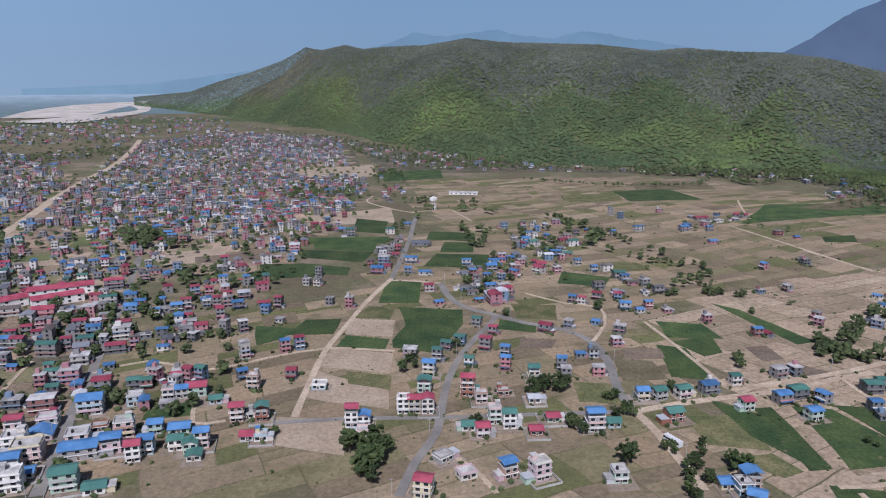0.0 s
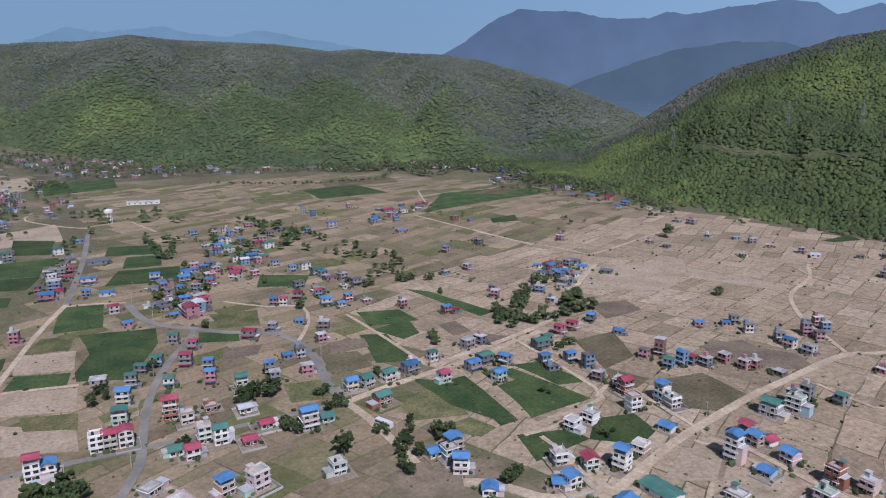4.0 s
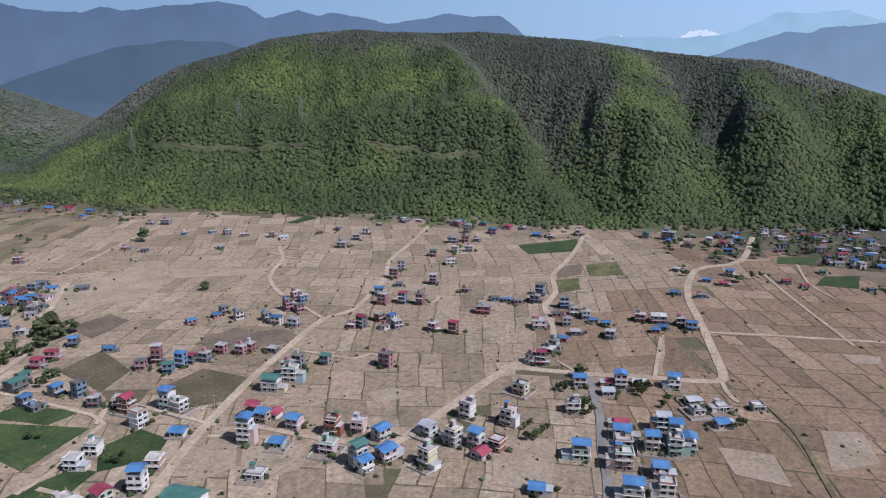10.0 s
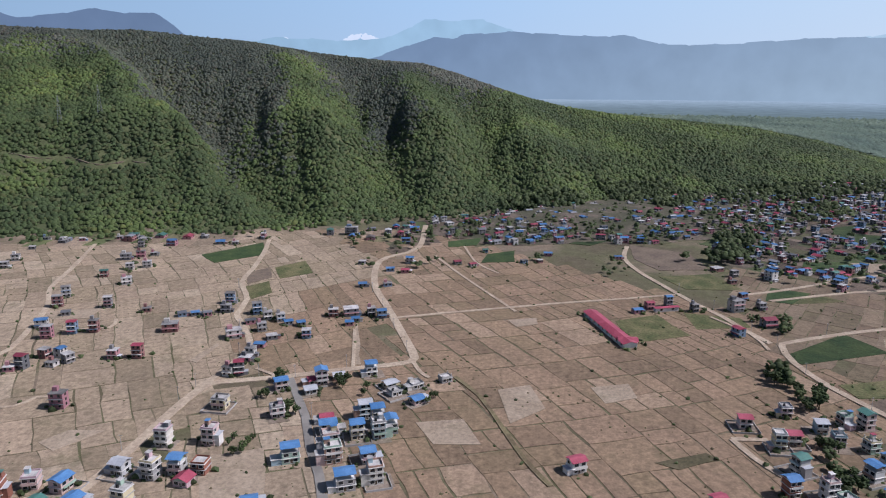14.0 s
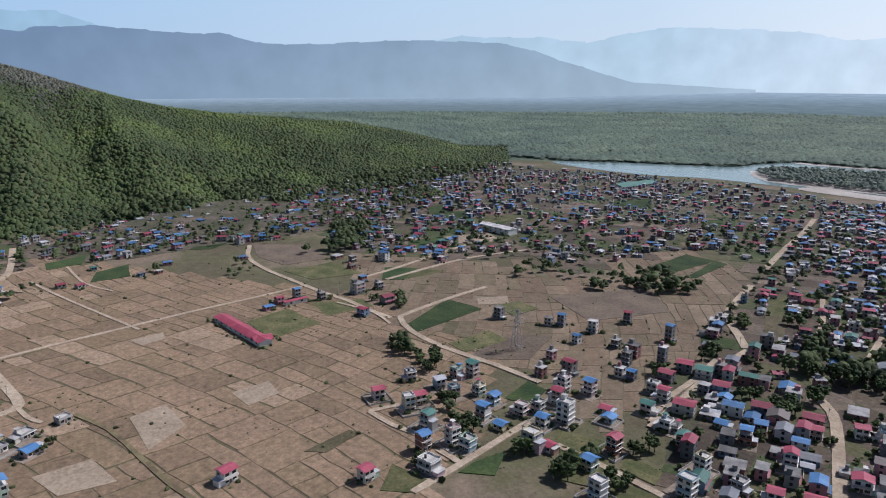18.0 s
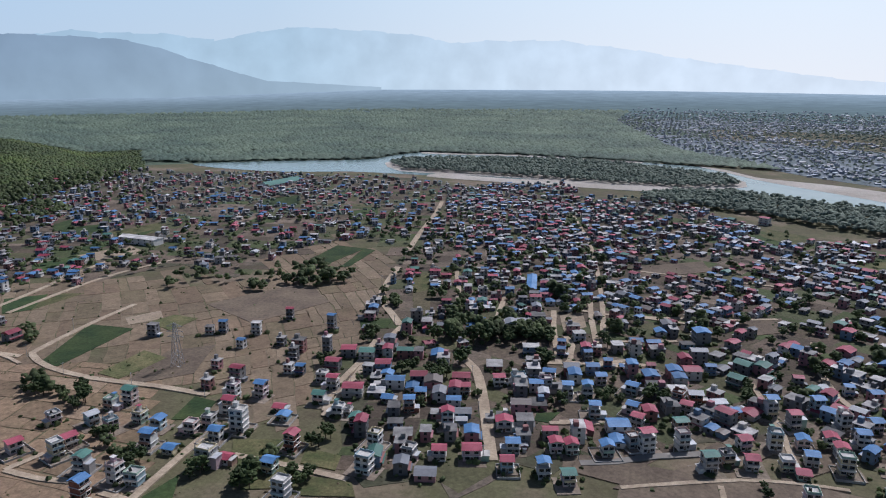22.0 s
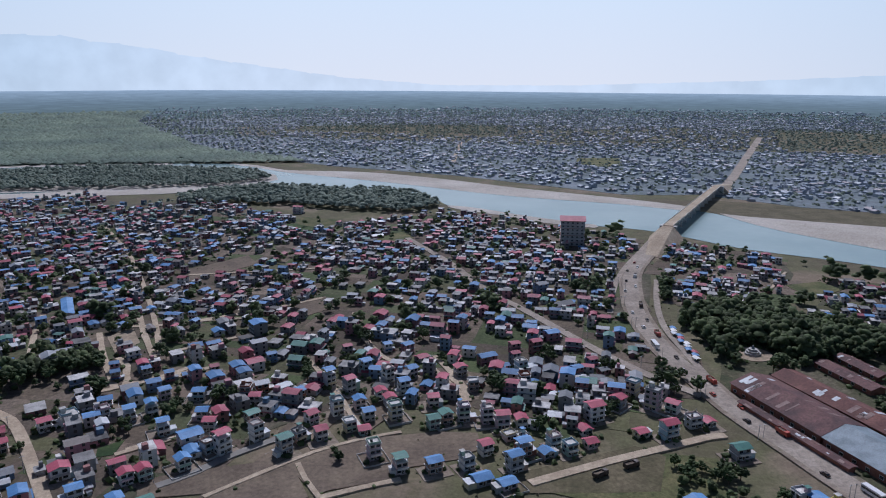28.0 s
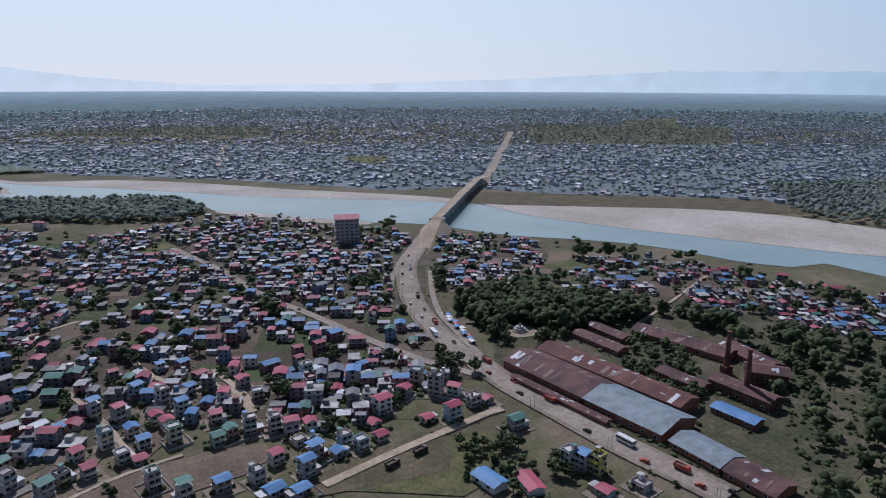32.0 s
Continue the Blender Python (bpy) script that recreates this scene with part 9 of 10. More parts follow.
near_rows += fill(Z_FOOT3, 14, 0, 0.5, 16, OLD, (1, 1, 2), 0.3)
near_rows += fill(Z_EAST, 10.2, 20, 0.55, 17, OLD, (1, 1, 2, 2), 0.45, (4.2, 7.4))
near_rows += fill(Z_EAST2, 10.6, 30, 0.58, 18, OLD, (1, 1, 2, 2), 0.24, (4.2, 7.2))
Z_NEAR_A = [(325, -489), (251, -315), (183, -225), (145, -190), (126, -211), (100, -244), (61, -271), (51, -290), (51, -370), (95, -470), (200, -470)]
Z_NEAR_B = [(51, -290), (28, -299), (-18, -300), (-54, -299), (-90, -287), (-123, -298), (-149, -352), (-190, -480), (0, -470), (95, -470), (51, -370)]
near_rows += fill(Z_NEAR_A, 9.8, 28, 0.72, 150, QUARTER, (1, 2, 2, 2, 3), 0.22, (6.0, 9.5), (2.5, 6), (0, 430), 2.5, 0.25)
near_rows += fill(Z_NEAR_B, 8.6, -20, 0.85, 151, QUARTER, (1, 1, 2, 2, 3), 0.12, (5.4, 8.6), (2.5, 6), (0, 430), 3, 0.35)
near_rows += fill(Z_TOWN, 8.9, 28, 0.70, 19, OLD, (1, 1, 2, 2), 0.16, (4.4, 7.6), ring=(430, 9999), loose=4)
near_rows += fill(Z_TOWN2, 8.4, -20, 0.78, 20, OLD, (1, 1, 2, 2), 0.13, (4.2, 7.4), ring=(430, 9999), loose=4)
near_rows += fill(Z_BANK, 8.2, -30, 0.88, 21, OLD, (1, 1, 2), 0.14, (4.2, 7.4))
near_rows += fill(Z_BANK2, 8.4, -25, 0.84, 22, OLD, (1, 1, 2), 0.14, (4.2, 7.4))
near_rows += fill(Z_WEST, 9, -22, 0.66, 23, OLD, (1, 1, 2), 0.2, (4.2, 7))
SAND_C = [(560, -950), (432, -955), (353, -978), (231, -993), (146, -1015), (113, -1000), (184, -958), (258, -935), (338, -926), (430, -915), (560, -910)]
near_rows += fill([(-498, 1554), (-449, 1828), (-205, 1526), (-209, 1200), (-122, 1006), (-104, 848), (-103, 732), (-126, 614), (-128, 576), (-180, 641), (-230, 745), (-273, 696), (-435, 1036)], 12, 15, 0.6, 120, OLD, (1, 2, 2, 3), 0.25, (5.5, 9))
near_rows += fill([(-153, 1195), (-88, 1189), (-44, 998), (-63, 825), (-109, 829)], 15, 15, 0.22, 121, OLD, (1, 2), 0.5, (5.5, 9))
near_rows += fill([(-56, 728), (-33, 725), (-33, 605), (-36, 518), (-59, 520), (-54, 628)], 10, 8, 0.75, 122, MIX, (1, 2, 3), 0.15, (5.5, 9))
near_rows += fill([(15, 581), (64, 596), (59, 509), (38, 456), (11, 472)], 11, 8, 0.62, 123, MIX, (1, 2, 2), 0.2, (5.5, 9))
near_rows += fill([(77, 715), (116, 740), (98, 592), (101, 505), (74, 523)], 12, 8, 0.6, 124, MIX, (1, 2, 2), 0.2, (5.5, 9))
near_rows += fill([(131, 551), (160, 514), (147, 458), (108, 426), (87, 452)], 13, 8, 0.5, 125, MIX, (1, 2, 2), 0.15, (5.5, 9))
near_rows += fill([(295, 471), (341, 481), (296, 407), (262, 389), (256, 411)], 11, 20, 0.75, 126, OLD, (1, 1, 2), 0.2, (5.5, 9))
near_rows += fill([(507, 945), (586, 937), (515, 807), (449, 805)], 13, 20, 0.55, 127, OLD, (1, 1, 2), 0.35, (5.5, 9))
near_rows += fill([(241, 744), (303, 771), (341, 768), (315, 706), (240, 685)], 13, 20, 0.55, 128, MIX, (1, 1, 2), 0.25, (5.5, 9))
near_rows += fill([(-1282, 2087), (-1215, 2340), (-1130, 2661), (-730, 2431), (-555, 1944), (-761, 1849), (-703, 1526), (-635, 1169), (-616, 984)], 24, 15, 0.42, 129, FAR, (1, 2), 0.4, (7, 12))
near_rows += fill([(-284, 434), (-193, 482), (-121, 393), (-103, 294), (-161, 269), (-193, 284)], 11, 15, 0.42, 132, MIX, (1, 1, 2), 0.25, (4.5, 7.5))
near_rows += fill([(-514, 1043), (-435, 1036), (-273, 696), (-242, 588), (-301, 594)], 13, 15, 0.4, 133, OLD, (1, 2, 2), 0.3, (5.5, 9))
sheet("sandbank", outline(SAND_C, 30), 0.52, M["sand"], "sandy side channel between island and town bank", "sandbank")
for k, z in enumerate((Z_LEFT, Z_LEFT2, Z_EAST, Z_EAST2, Z_TOWN, Z_TOWN2, Z_BANK, Z_BANK2, Z_FOOT1)):
    sheet("town_ground", outline(z, 60), 0.165 + 0.002 * k, M["yard"], "trodden brown and grassy ground between the houses", "ground", thick=0.3)
town("town_houses", near_rows, 5, "dense small-town houses with tin and concrete roofs")

Z_CITY = [(173, -1330), (60, -1200), (-138, -1060), (-323, -870), (-420, -860), (-499, -760), (-675, -650), (-720, -560), (-800, -520), (-1250, -640), (-2700, -1400), (-2900, -2600),
          (-2000, -4000), (0, -4400), (900, -3400), (700, -2300), (330, -1500)]
BAND_A = [(201, -2264), (-405, -2064), (-333, -1703), (174, -1929)]
BAND_B = [(-1084, -1836), (-1648, -1585), (-1146, -1097), (-819, -1336)]
WOODS_R = [(-795, -695), (-973, -643), (-860, -420), (-700, -430), (-668, -486), (-661, -537), (-714, -589)]
CROPS += [BAND_A, BAND_B, WOODS_R]
city = [r for r in fill(Z_CITY, 13, 12, 0.56, 31, FAR, (0.7, 0.8, 1, 1, 1.6), 0.44, (5.5, 10), (5, 10)) if math.hypot(r[0], r[1]) < 2500 + 650 * abs(math.sin(r[0] * 12.9 + r[1] * 7.3)) ** 2]
town("far_town_houses", city, 6, "distant crowded town, grey and white roofs paled by painted haze", False)
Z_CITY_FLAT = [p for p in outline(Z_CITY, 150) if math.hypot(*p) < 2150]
sheet("town_ground", Z_CITY_FLAT, 0.25, M["cityground"], "ground of the far town, greyed by painted haze", "ground", thick=0.4)
Z_FARWEST = [(-2100, 2100), (-1200, 1300), (-760, 1600), (-650, 2100), (-1100, 2200), (-1500, 2400)]
west = fill(Z_FARWEST, 30, 10, 0.16, 33, FAR, (1, 2, 2), 0.35, (8, 13), (7, 12))
town("far_west_houses", west, 7, "distant scattered houses along the highway", False)


# ---------------------------------------------------------------- groves and forest
def scatter(poly, cell, seed, lo, hi, slack=1.0):
    rs = np.random.RandomState(seed)
    p = np.array(poly, float)
    x0, y0, x1, y1 = *p.min(0), *p.max(0)
    gx, gy = np.meshgrid(np.arange(x0, x1, cell), np.arange(y0, y1, cell))
    X = (gx + (rs.rand(*gx.shape) - 0.5) * cell * 0.9).ravel()
    Y = (gy + (rs.rand(*gy.shape) - 0.5) * cell * 0.9).ravel()
    ok = inside(poly, X, Y)
    for x, y, t in zip(X[ok], Y[ok], rs.rand(ok.sum())):
        if BUILT.free(x, y, 1.0, slack) and ON_ROAD.free(x, y, 1.0):
            STUFF_TREES.append((x, y, lo + (hi - lo) * t))


BELTS = [
    ([(934, -221), (969, -323), (869, -353), (804, -299), (834, -226)], 7, 8, 13),
    ([(653, -274), (644, -306), (567, -270), (564, -241)], 6, 7, 12),
    ([(838, -88), (859, -161), (854, -200), (796, -180), (795, -83)], 7, 7, 13),
    ([(932, -388), (971, -522), (1014, -699), (941, -671), (848, -455), (840, -356)], 8, 7, 13),
    ([(816, -422), (830, -479), (772, -479), (713, -382)], 7, 6, 11),
    ([(309, 1164), (569, 1133), (613, 1016), (571, 945), (509, 1056), (299, 1091)], 9, 7, 12),
    ([(571, 945), (617, 863), (624, 771), (576, 722), (547, 816), (531, 878)], 9, 6, 11),
    ([(603, 744), (593, 633), (549, 593), (563, 684)], 9, 5, 9),
    ([(-312, 675), (-294, 693), (-269, 650), (-259, 606), (-286, 617)], 8, 8, 13),
    ([(-206, 533), (-193, 533), (-182, 502), (-193, 498)], 7, 7, 11),
    ([(-212, 934), (-141, 958), (-125, 898), (-201, 880)], 10, 6, 10),
    ([(-798, 1285), (-750, 1453), (-665, 1523), (-604, 1379), (-666, 1286), (-726, 1166)], 16, 6, 10),
]
for _k, (_poly, _cell, _lo, _hi) in enumerate(BELTS):      # tree belts below the hills and groves in the west town
    scatter(_poly, _cell, 140 + _k, _lo, _hi, 0.75)
ISLAND = [(706, -1024), (688, -1083), (536, -1180), (382, -1203), (272, -1170), (173, -1133), (139, -1047), (191, -997), (311, -980), (444, -978), (628, -954)]
WOODS = [(231, -901), (186, -950), (110, -968), (36, -930), (-24, -920), (-60, -898), (-85, -810), (-44, -771), (28, -797), (93, -833), (161, -847), (218, -850)]
GROVE = [(-193, -408), (-246, -426), (-268, -388), (-296, -362), (-327, -323), (-340, -277), (-400, -235), (-364, -160), (-243, -120), (-215, -155), (-262, -205), (-312, -264), (-312, -330),
         (-270, -334), (-225, -336), (-202, -336), (-182, -326), (-184, -344)]
INNER = [(-201, -327), (-231, -333), (-268, -316), (-273, -267), (-253, -231), (-216, -211), (-240, -247), (-250, -284), (-227, -320)]
scatter(BAND_A, 21, 55, 8, 13)
scatter(BAND_B, 21, 56, 8, 13)
scatter(WOODS_R, 11, 57, 9, 14)
scatter(ISLAND, 6.5, 51, 8, 13)
scatter(WOODS, 6.2, 52, 8, 14)
scatter(GROVE, 8.6, 53, 8, 14)
_thin = random.Random(9)
STUFF_TREES[:] = [t for t in STUFF_TREES if not (t[0] < -215 and -300 < t[1] < -110) or _thin.random() < 0.16]
scatter(INNER, 9, 54, 5, 9)
VERGE = [(-172, -308), (-170, -282), (-175, -232), (-181, -197), (-182, -180), (-186, -176), (-176, -179), (-173, -215), (-158, -283)]
WORKS = [(-238, -291), (-254, -248), (-229, -215), (-223, -225), (-225, -266)]
WORKS_B = [(-325, -276), (-415, -303), (-279, -196), (-277, -220)]
ROUGH = [(-125, -248), (-139, -233), (-140, -205), (-122, -199), (-103, -207)]
PARK = [(-200, -407), (-222, -333), (-243, -335), (-271, -324), (-291, -349), (-270, -381), (-229, -423)]
scatter(VERGE, 4, 58, 1.5, 3.5)
scatter(WORKS, 6, 59, 3, 7)
scatter(WORKS_B, 12, 60, 4, 10)
scatter(ROUGH, 7, 64, 2, 5)
scatter(PARK, 9, 65, 9, 15)
sheet("scrub_ground", outline([(-172, -312), (-186, -185), (-205, -150), (-260, -160), (-330, -200), (-410, -260), (-350, -320), (-280, -400), (-200, -425), (-190, -350)], 20), 0.196, M["scrub"],
      "overgrown green scrub round the old works", "ground", thick=0.3)


def tree_line(lo, hi, step, pts):
    """A loose row of trees along a ditch or a field's edge."""
    rs = random.Random(str(pts))
    for p in smooth_line(pts, step):
        if rs.random() < 0.8:
            x, y = p.x + rs.uniform(-0.5, 0.5) * step, p.y + rs.uniform(-0.5, 0.5) * step
            if BUILT.free(x, y, 1.0) and ON_ROAD.free(x, y, 1.0):
                STUFF_TREES.append((x, y, rs.uniform(lo, hi)))


tree_line(7, 12, 6, [(115, 756), (125, 724), (140, 708), (146, 655), (129, 621)])
tree_line(5, 9, 6, [(147, 608), (157, 586), (173, 575), (187, 554), (208, 562), (201, 527), (183, 504), (168, 498)])
tree_line(4, 8, 6, [(189, 496), (197, 480), (210, 472)])
tree_line(5, 9, 6, [(120, 1038), (181, 1003), (242, 981), (343, 988), (388, 1042)])
tree_line(4, 8, 6, [(163, 692), (168, 665), (170, 628)])
tree_line(7, 12, 6, [(-96, 1059), (-83, 1119), (-64, 1086)])
tree_line(6, 10, 6, [(-204, 918), (-164, 932), (-114, 931)])
tree_line(6, 10, 6, [(-203, 949), (-161, 959), (-123, 951)])
tree_line(6, 11, 6, [(-305, 664), (-281, 640), (-270, 649), (-239, 616), (-274, 672)])
tree_line(7, 11, 6, [(-45, 853), (-28, 852), (-11, 858)])
tree_line(7, 11, 6, [(21, 809), (42, 833)])
tree_line(5, 8, 6, [(19, 720), (23, 667), (31, 620), (46, 690)])
tree_line(6, 10, 6, [(215, 384), (219, 365), (230, 360), (251, 362), (274, 369)])
tree_line(5, 9, 6, [(253, 412), (269, 427), (295, 457)])
tree_line(7, 12, 6, [(435, 1201), (430, 996), (516, 1049), (554, 984), (545, 881), (583, 833), (612, 789)])
tree_line(5, 8, 6, [(320, 705), (338, 689)])
tree_line(4, 7, 6, [(423, 603), (439, 602)])
tree_line(5, 9, 6, [(66, 616), (76, 661), (80, 714)])
tree_line(5, 9, 6, [(-421, 1221), (-345, 1144), (-292, 1173)])
tree_line(5, 9, 6, [(-587, 1237), (-519, 1161), (-459, 1093)])
tree_line(5, 8, 6, [(-213, 1588), (-142, 1361), (-56, 1307), (45, 1255), (148, 1288), (195, 1257)])
tree_line(6, 10, 6, [(43, 1214), (97, 1171), (167, 1195)])
tree_line(5, 10, 6, [(341, -181), (327, -182), (309, -177)])
tree_line(5, 10, 6, [(419, -342), (417, -361), (394, -357)])
tree_line(6, 11, 6, [(374, -377), (354, -380), (332, -385), (335, -409)])
tree_line(5, 9, 6, [(193, -168), (187, -176), (187, -186)])
tree_line(5, 8, 6, [(265, -166), (249, -159), (230, -156)])
tree_line(5, 9, 6, [(249, -330), (259, -348)])
tree_line(6, 11, 6, [(239, -414), (221, -404), (191, -368), (184, -384), (157, -370), (143, -366)])
tree_line(6, 11, 6, [(229, -395), (205, -385), (194, -393)])
tree_line(5, 9, 6, [(16, -358), (4, -350), (-8, -346)])
tree_line(6, 10, 6, [(-210, -480), (-202, -442), (-220, -494)])
tree_line(6, 10, 6, [(-190, -389), (-198, -371), (-196, -346)])
tree_line(6, 12, 6, [(-234, -407), (-232, -378), (-223, -344), (-231, -387)])
tree_line(6, 12, 6, [(-245, -377), (-248, -359), (-261, -350)])
tree_line(7, 12, 6, [(-261, -416), (-290, -425), (-307, -413)])
tree_line(5, 8, 6, [(-137, -314), (-148, -320), (-148, -307)])
tree_line(5, 8, 6, [(-267, -539), (-277, -522), (-304, -537)])
tree_line(5, 8, 6, [(-348, -518), (-377, -533)])


def shrubs():
    """Low bushes in yards, along tracks and bunds."""
    rs = random.Random(77)
    pts = []
    for cell in list(BUILT.d.values()):
        for x, y, r in cell:
            if math.hypot(x, y) < 700 and r > 2.5:
                for _ in range(9):
                    a, q = rs.uniform(0, 6.28), r + rs.uniform(0.3, 6) * rs.random()
                    pts.append((x + q * math.cos(a), y + q * math.sin(a), 0.5 + 2.3 * rs.random() ** 2))
    for _k in range(3200):
        x, y = rs.uniform(-420, -165), rs.uniform(-425, -150)
        if inside(GROVE, x, y) or inside(WORKS, x, y) or inside(WORKS_B, x, y) or inside(VERGE, x, y):
            pts.append((x, y, rs.uniform(0.8, 2.6)))
    for _x, _y, w in ROAD_PTS[::2]:
        if math.hypot(_x, _y) < 800 and rs.random() < 0.5:
            a = rs.uniform(0, 6.28)
            pts.append((_x + (w + 2) * math.cos(a), _y + (w + 2) * math.sin(a), rs.uniform(0.6, 2.2)))
    for _r, q, z in plots:
        if rs.random() < 0.35:
            (ax, ay), (bx, by) = q[0], q[1]
            t = rs.random()
            pts.append((ax + (bx - ax) * t, ay + (by - ay) * t, rs.uniform(0.4, 1.8)))
    for x, y, s in pts:
        if ON_ROAD.free(x, y, 0.5) and BUILT.free(x, y, 0.1):
            SHRUBS.append((x, y, s))


SHRUBS = []


def joined_trees(name, rows, seed, mat, label, per=3, base=None, tall=0.85):
    """Trees joined into one: each a few uneven leafy lumps over a short trunk."""
    rs = np.random.RandomState(seed)
    a = np.array(rows, float)
    n = len(a)
    z = height(a[:, 0], a[:, 1])
    C, R, T = [], [], []
    for k in range(per):
        off = (rs.rand(n, 2) - 0.5) * a[:, 2:3] * (0.5 if k else 0.1)
        C.append(np.stack([a[:, 0] + off[:, 0], a[:, 1] + off[:, 1], z + a[:, 2] * (0.48 + 0.12 * k * rs.rand(n))], -1))
        R.append(a[:, 2] * (0.32 if k == 0 else 0.22) * (0.8 + 0.4 * rs.rand(n)))
        T.append(tall + 0.4 * rs.rand(n))
    v, f = lumps(np.concatenate(C), np.concatenate(R), np.concatenate(T), seed, base, 0.42)
    tagged(new(name, array_mesh(name, v, f, [mat], None, True)), label, "trees", kind="stuff")


def leafy_trees(name, rows, seed, mat, label, per=24):
    """Nearer trees joined into one: crowns of many small leafy clumps round a trunk."""
    rs = np.random.RandomState(seed)
    a = np.array(rows, float)
    n = len(a)
    z = height(a[:, 0], a[:, 1])
    wide = 0.34 + 0.16 * rs.rand(n)
    C, R, T = [], [], []
    for k in range(per):
        u = rs.randn(n, 3)
        u /= np.linalg.norm(u, axis=1)[:, None]
        q = (0.45 + 0.55 * rs.rand(n)) * a[:, 2]
        C.append(np.stack([a[:, 0] + u[:, 0] * q * wide, a[:, 1] + u[:, 1] * q * wide, z + a[:, 2] * 0.54 + u[:, 2] * q * 0.40], -1))
        R.append(a[:, 2] * (0.12 + 0.10 * rs.rand(n)))
        T.append(0.5 + 0.35 * rs.rand(n))
    v, f = lumps(np.concatenate(C), np.concatenate(R), np.concatenate(T), seed, DOME, 0.35)
    t, g = lumps(np.stack([a[:, 0], a[:, 1], z + a[:, 2] * 0.2], -1), a[:, 2] * 0.03, np.full(n, 8.0), seed, OCT, 0.0)
    me = array_mesh(name, np.concatenate([v, t]), np.concatenate([f, g + len(v)]), [mat], None, True)
    tagged(new(name, me), label, "trees", kind="stuff")


leafy_trees("grove_trees", [t for t in STUFF_TREES if math.hypot(t[0], t[1]) < 520], 63, M["leaf_i"], "leafy dark green trees between houses and round the old works")
joined_trees("town_trees", [t for t in STUFF_TREES if 520 <= math.hypot(t[0], t[1]) < 760], 61, M["leaf_i"], "dark green trees between the houses and along the river", 5, DOME, 0.45)
joined_trees("north_trees", [t for t in STUFF_TREES if 760 <= math.hypot(t[0], t[1]) < 2900 and t[1] > -0.85 * t[0] + 60], 66, M["leaf_i"], "dark trees of the villages below the hills", 3, DOME, 0.6)
joined_trees("far_trees", [t for t in STUFF_TREES if 760 <= math.hypot(t[0], t[1]) < 2900 and t[1] <= -0.85 * t[0] + 60], 62, M["riverwood"], "distant trees along and beyond the river, greyed by painted haze", 3, DOME, 0.38)


def polar(az0, az1, r0, r1, cell, seed):
    """Jittered points over a sector, evenly by area."""
    rs = np.random.RandomState(seed)
    area = math.radians(az1 - az0) * (r1 * r1 - r0 * r0) / 2
    n = int(area / (cell * cell))
    az = az0 + (az1 - az0) * rs.rand(n)
    r = np.sqrt(r0 * r0 + (r1 * r1 - r0 * r0) * rs.rand(n))
    return az, r, rs


def track_level(az):
    return 58 + 5 * np.sin(az * 0.35) + 1.5 * np.sin(az * 1.7)


def forest(name, rows, az0, az1, r1, cell, seed, lo, hi, label, base, mats):
    """A wooded hillside of many rounded crowns: fresh green below, drier and darker on the upper slopes, shade painted
    on near spurs.
    """
    az, r, rs = polar(az0, az1, 700, r1, cell, seed)
    t = np.array(rows, float)
    near = seed == 81
    spurs = SPURS_B if near else SPURS_A
    rb, rc = np.interp(az, t[:, 0], t[:, 1]), np.interp(az, t[:, 0], t[:, 2])
    ok = (r > rb + 6 - 34 * rs.rand(len(az)) ** 3) & (r < rc + 45)
    az, r, rb, rc = az[ok], r[ok], rb[ok], rc[ok]
    x, y = r * np.sin(np.radians(az)), r * np.cos(np.radians(az))
    z = height(x, y)
    h = lo + (hi - lo) * rs.rand(len(x)) ** 1.3
    up = np.clip((r - rb) / (rc - rb), 0, 1)
    line = lambda k: spurs[k][1] + (spurs[k][0] - spurs[k][1]) * up
    patch = 0.16 * wobble(az * 40, r * 0.4, 320, seed) + 0.22 * (rs.rand(len(x)) - 0.5)
    level = z - track_level(az)
    cut = (level > -4.5) & (level < 2.5) & (((az > 44) & (az < 55)) | ((az > 60) & (az < 69))) & near
    if near:
        dry = up + patch > np.interp(az, [40, 60, 80, 94, 100, 120], [0.80, 0.86, 0.80, 0.78, 1.3, 1.5])
        bend = 1.2 * wobble(x, y, 150, 4) + 1.6 * (rs.rand(len(x)) - 0.5)
        # drier growth plus painted shade, on spur sides turned from the sun
        dark = (az + bend > line(4) + 0.6) & (az + bend < line(6) - 3.5 * (1 - up)) & (up + patch > 0.34)
        dark |= (az + bend > line(7) - 0.8) & (az + bend < line(8) - 0.6) & (up + patch > 0.30)
    else:
        dry = up + patch > np.interp(az, [-20, 0, 20, 24, 30, 40], [0.42, 0.46, 0.50, 0.34, 0.12, 0.10])
        dark = np.zeros(len(x), bool)
    for flag, mat, tag in ((~dry & ~dark, mats[0], ""), (dry & ~dark, mats[1], "_upper"), (dark, M["forest_dark"], "_ridge")):
        flag = flag & ~cut
        if not flag.any():
            continue
        C = np.stack([x, y, z + h * 0.20], -1)[flag]
        v, f = lumps(C, h[flag] * 0.42, 0.62 + 0.42 * rs.rand(len(C)), seed + 1, base, 0.24)
        me = array_mesh(name + tag, v, f, [mat], None, True)
        tagged(new(name + tag, me), label, "forest", kind="stuff")


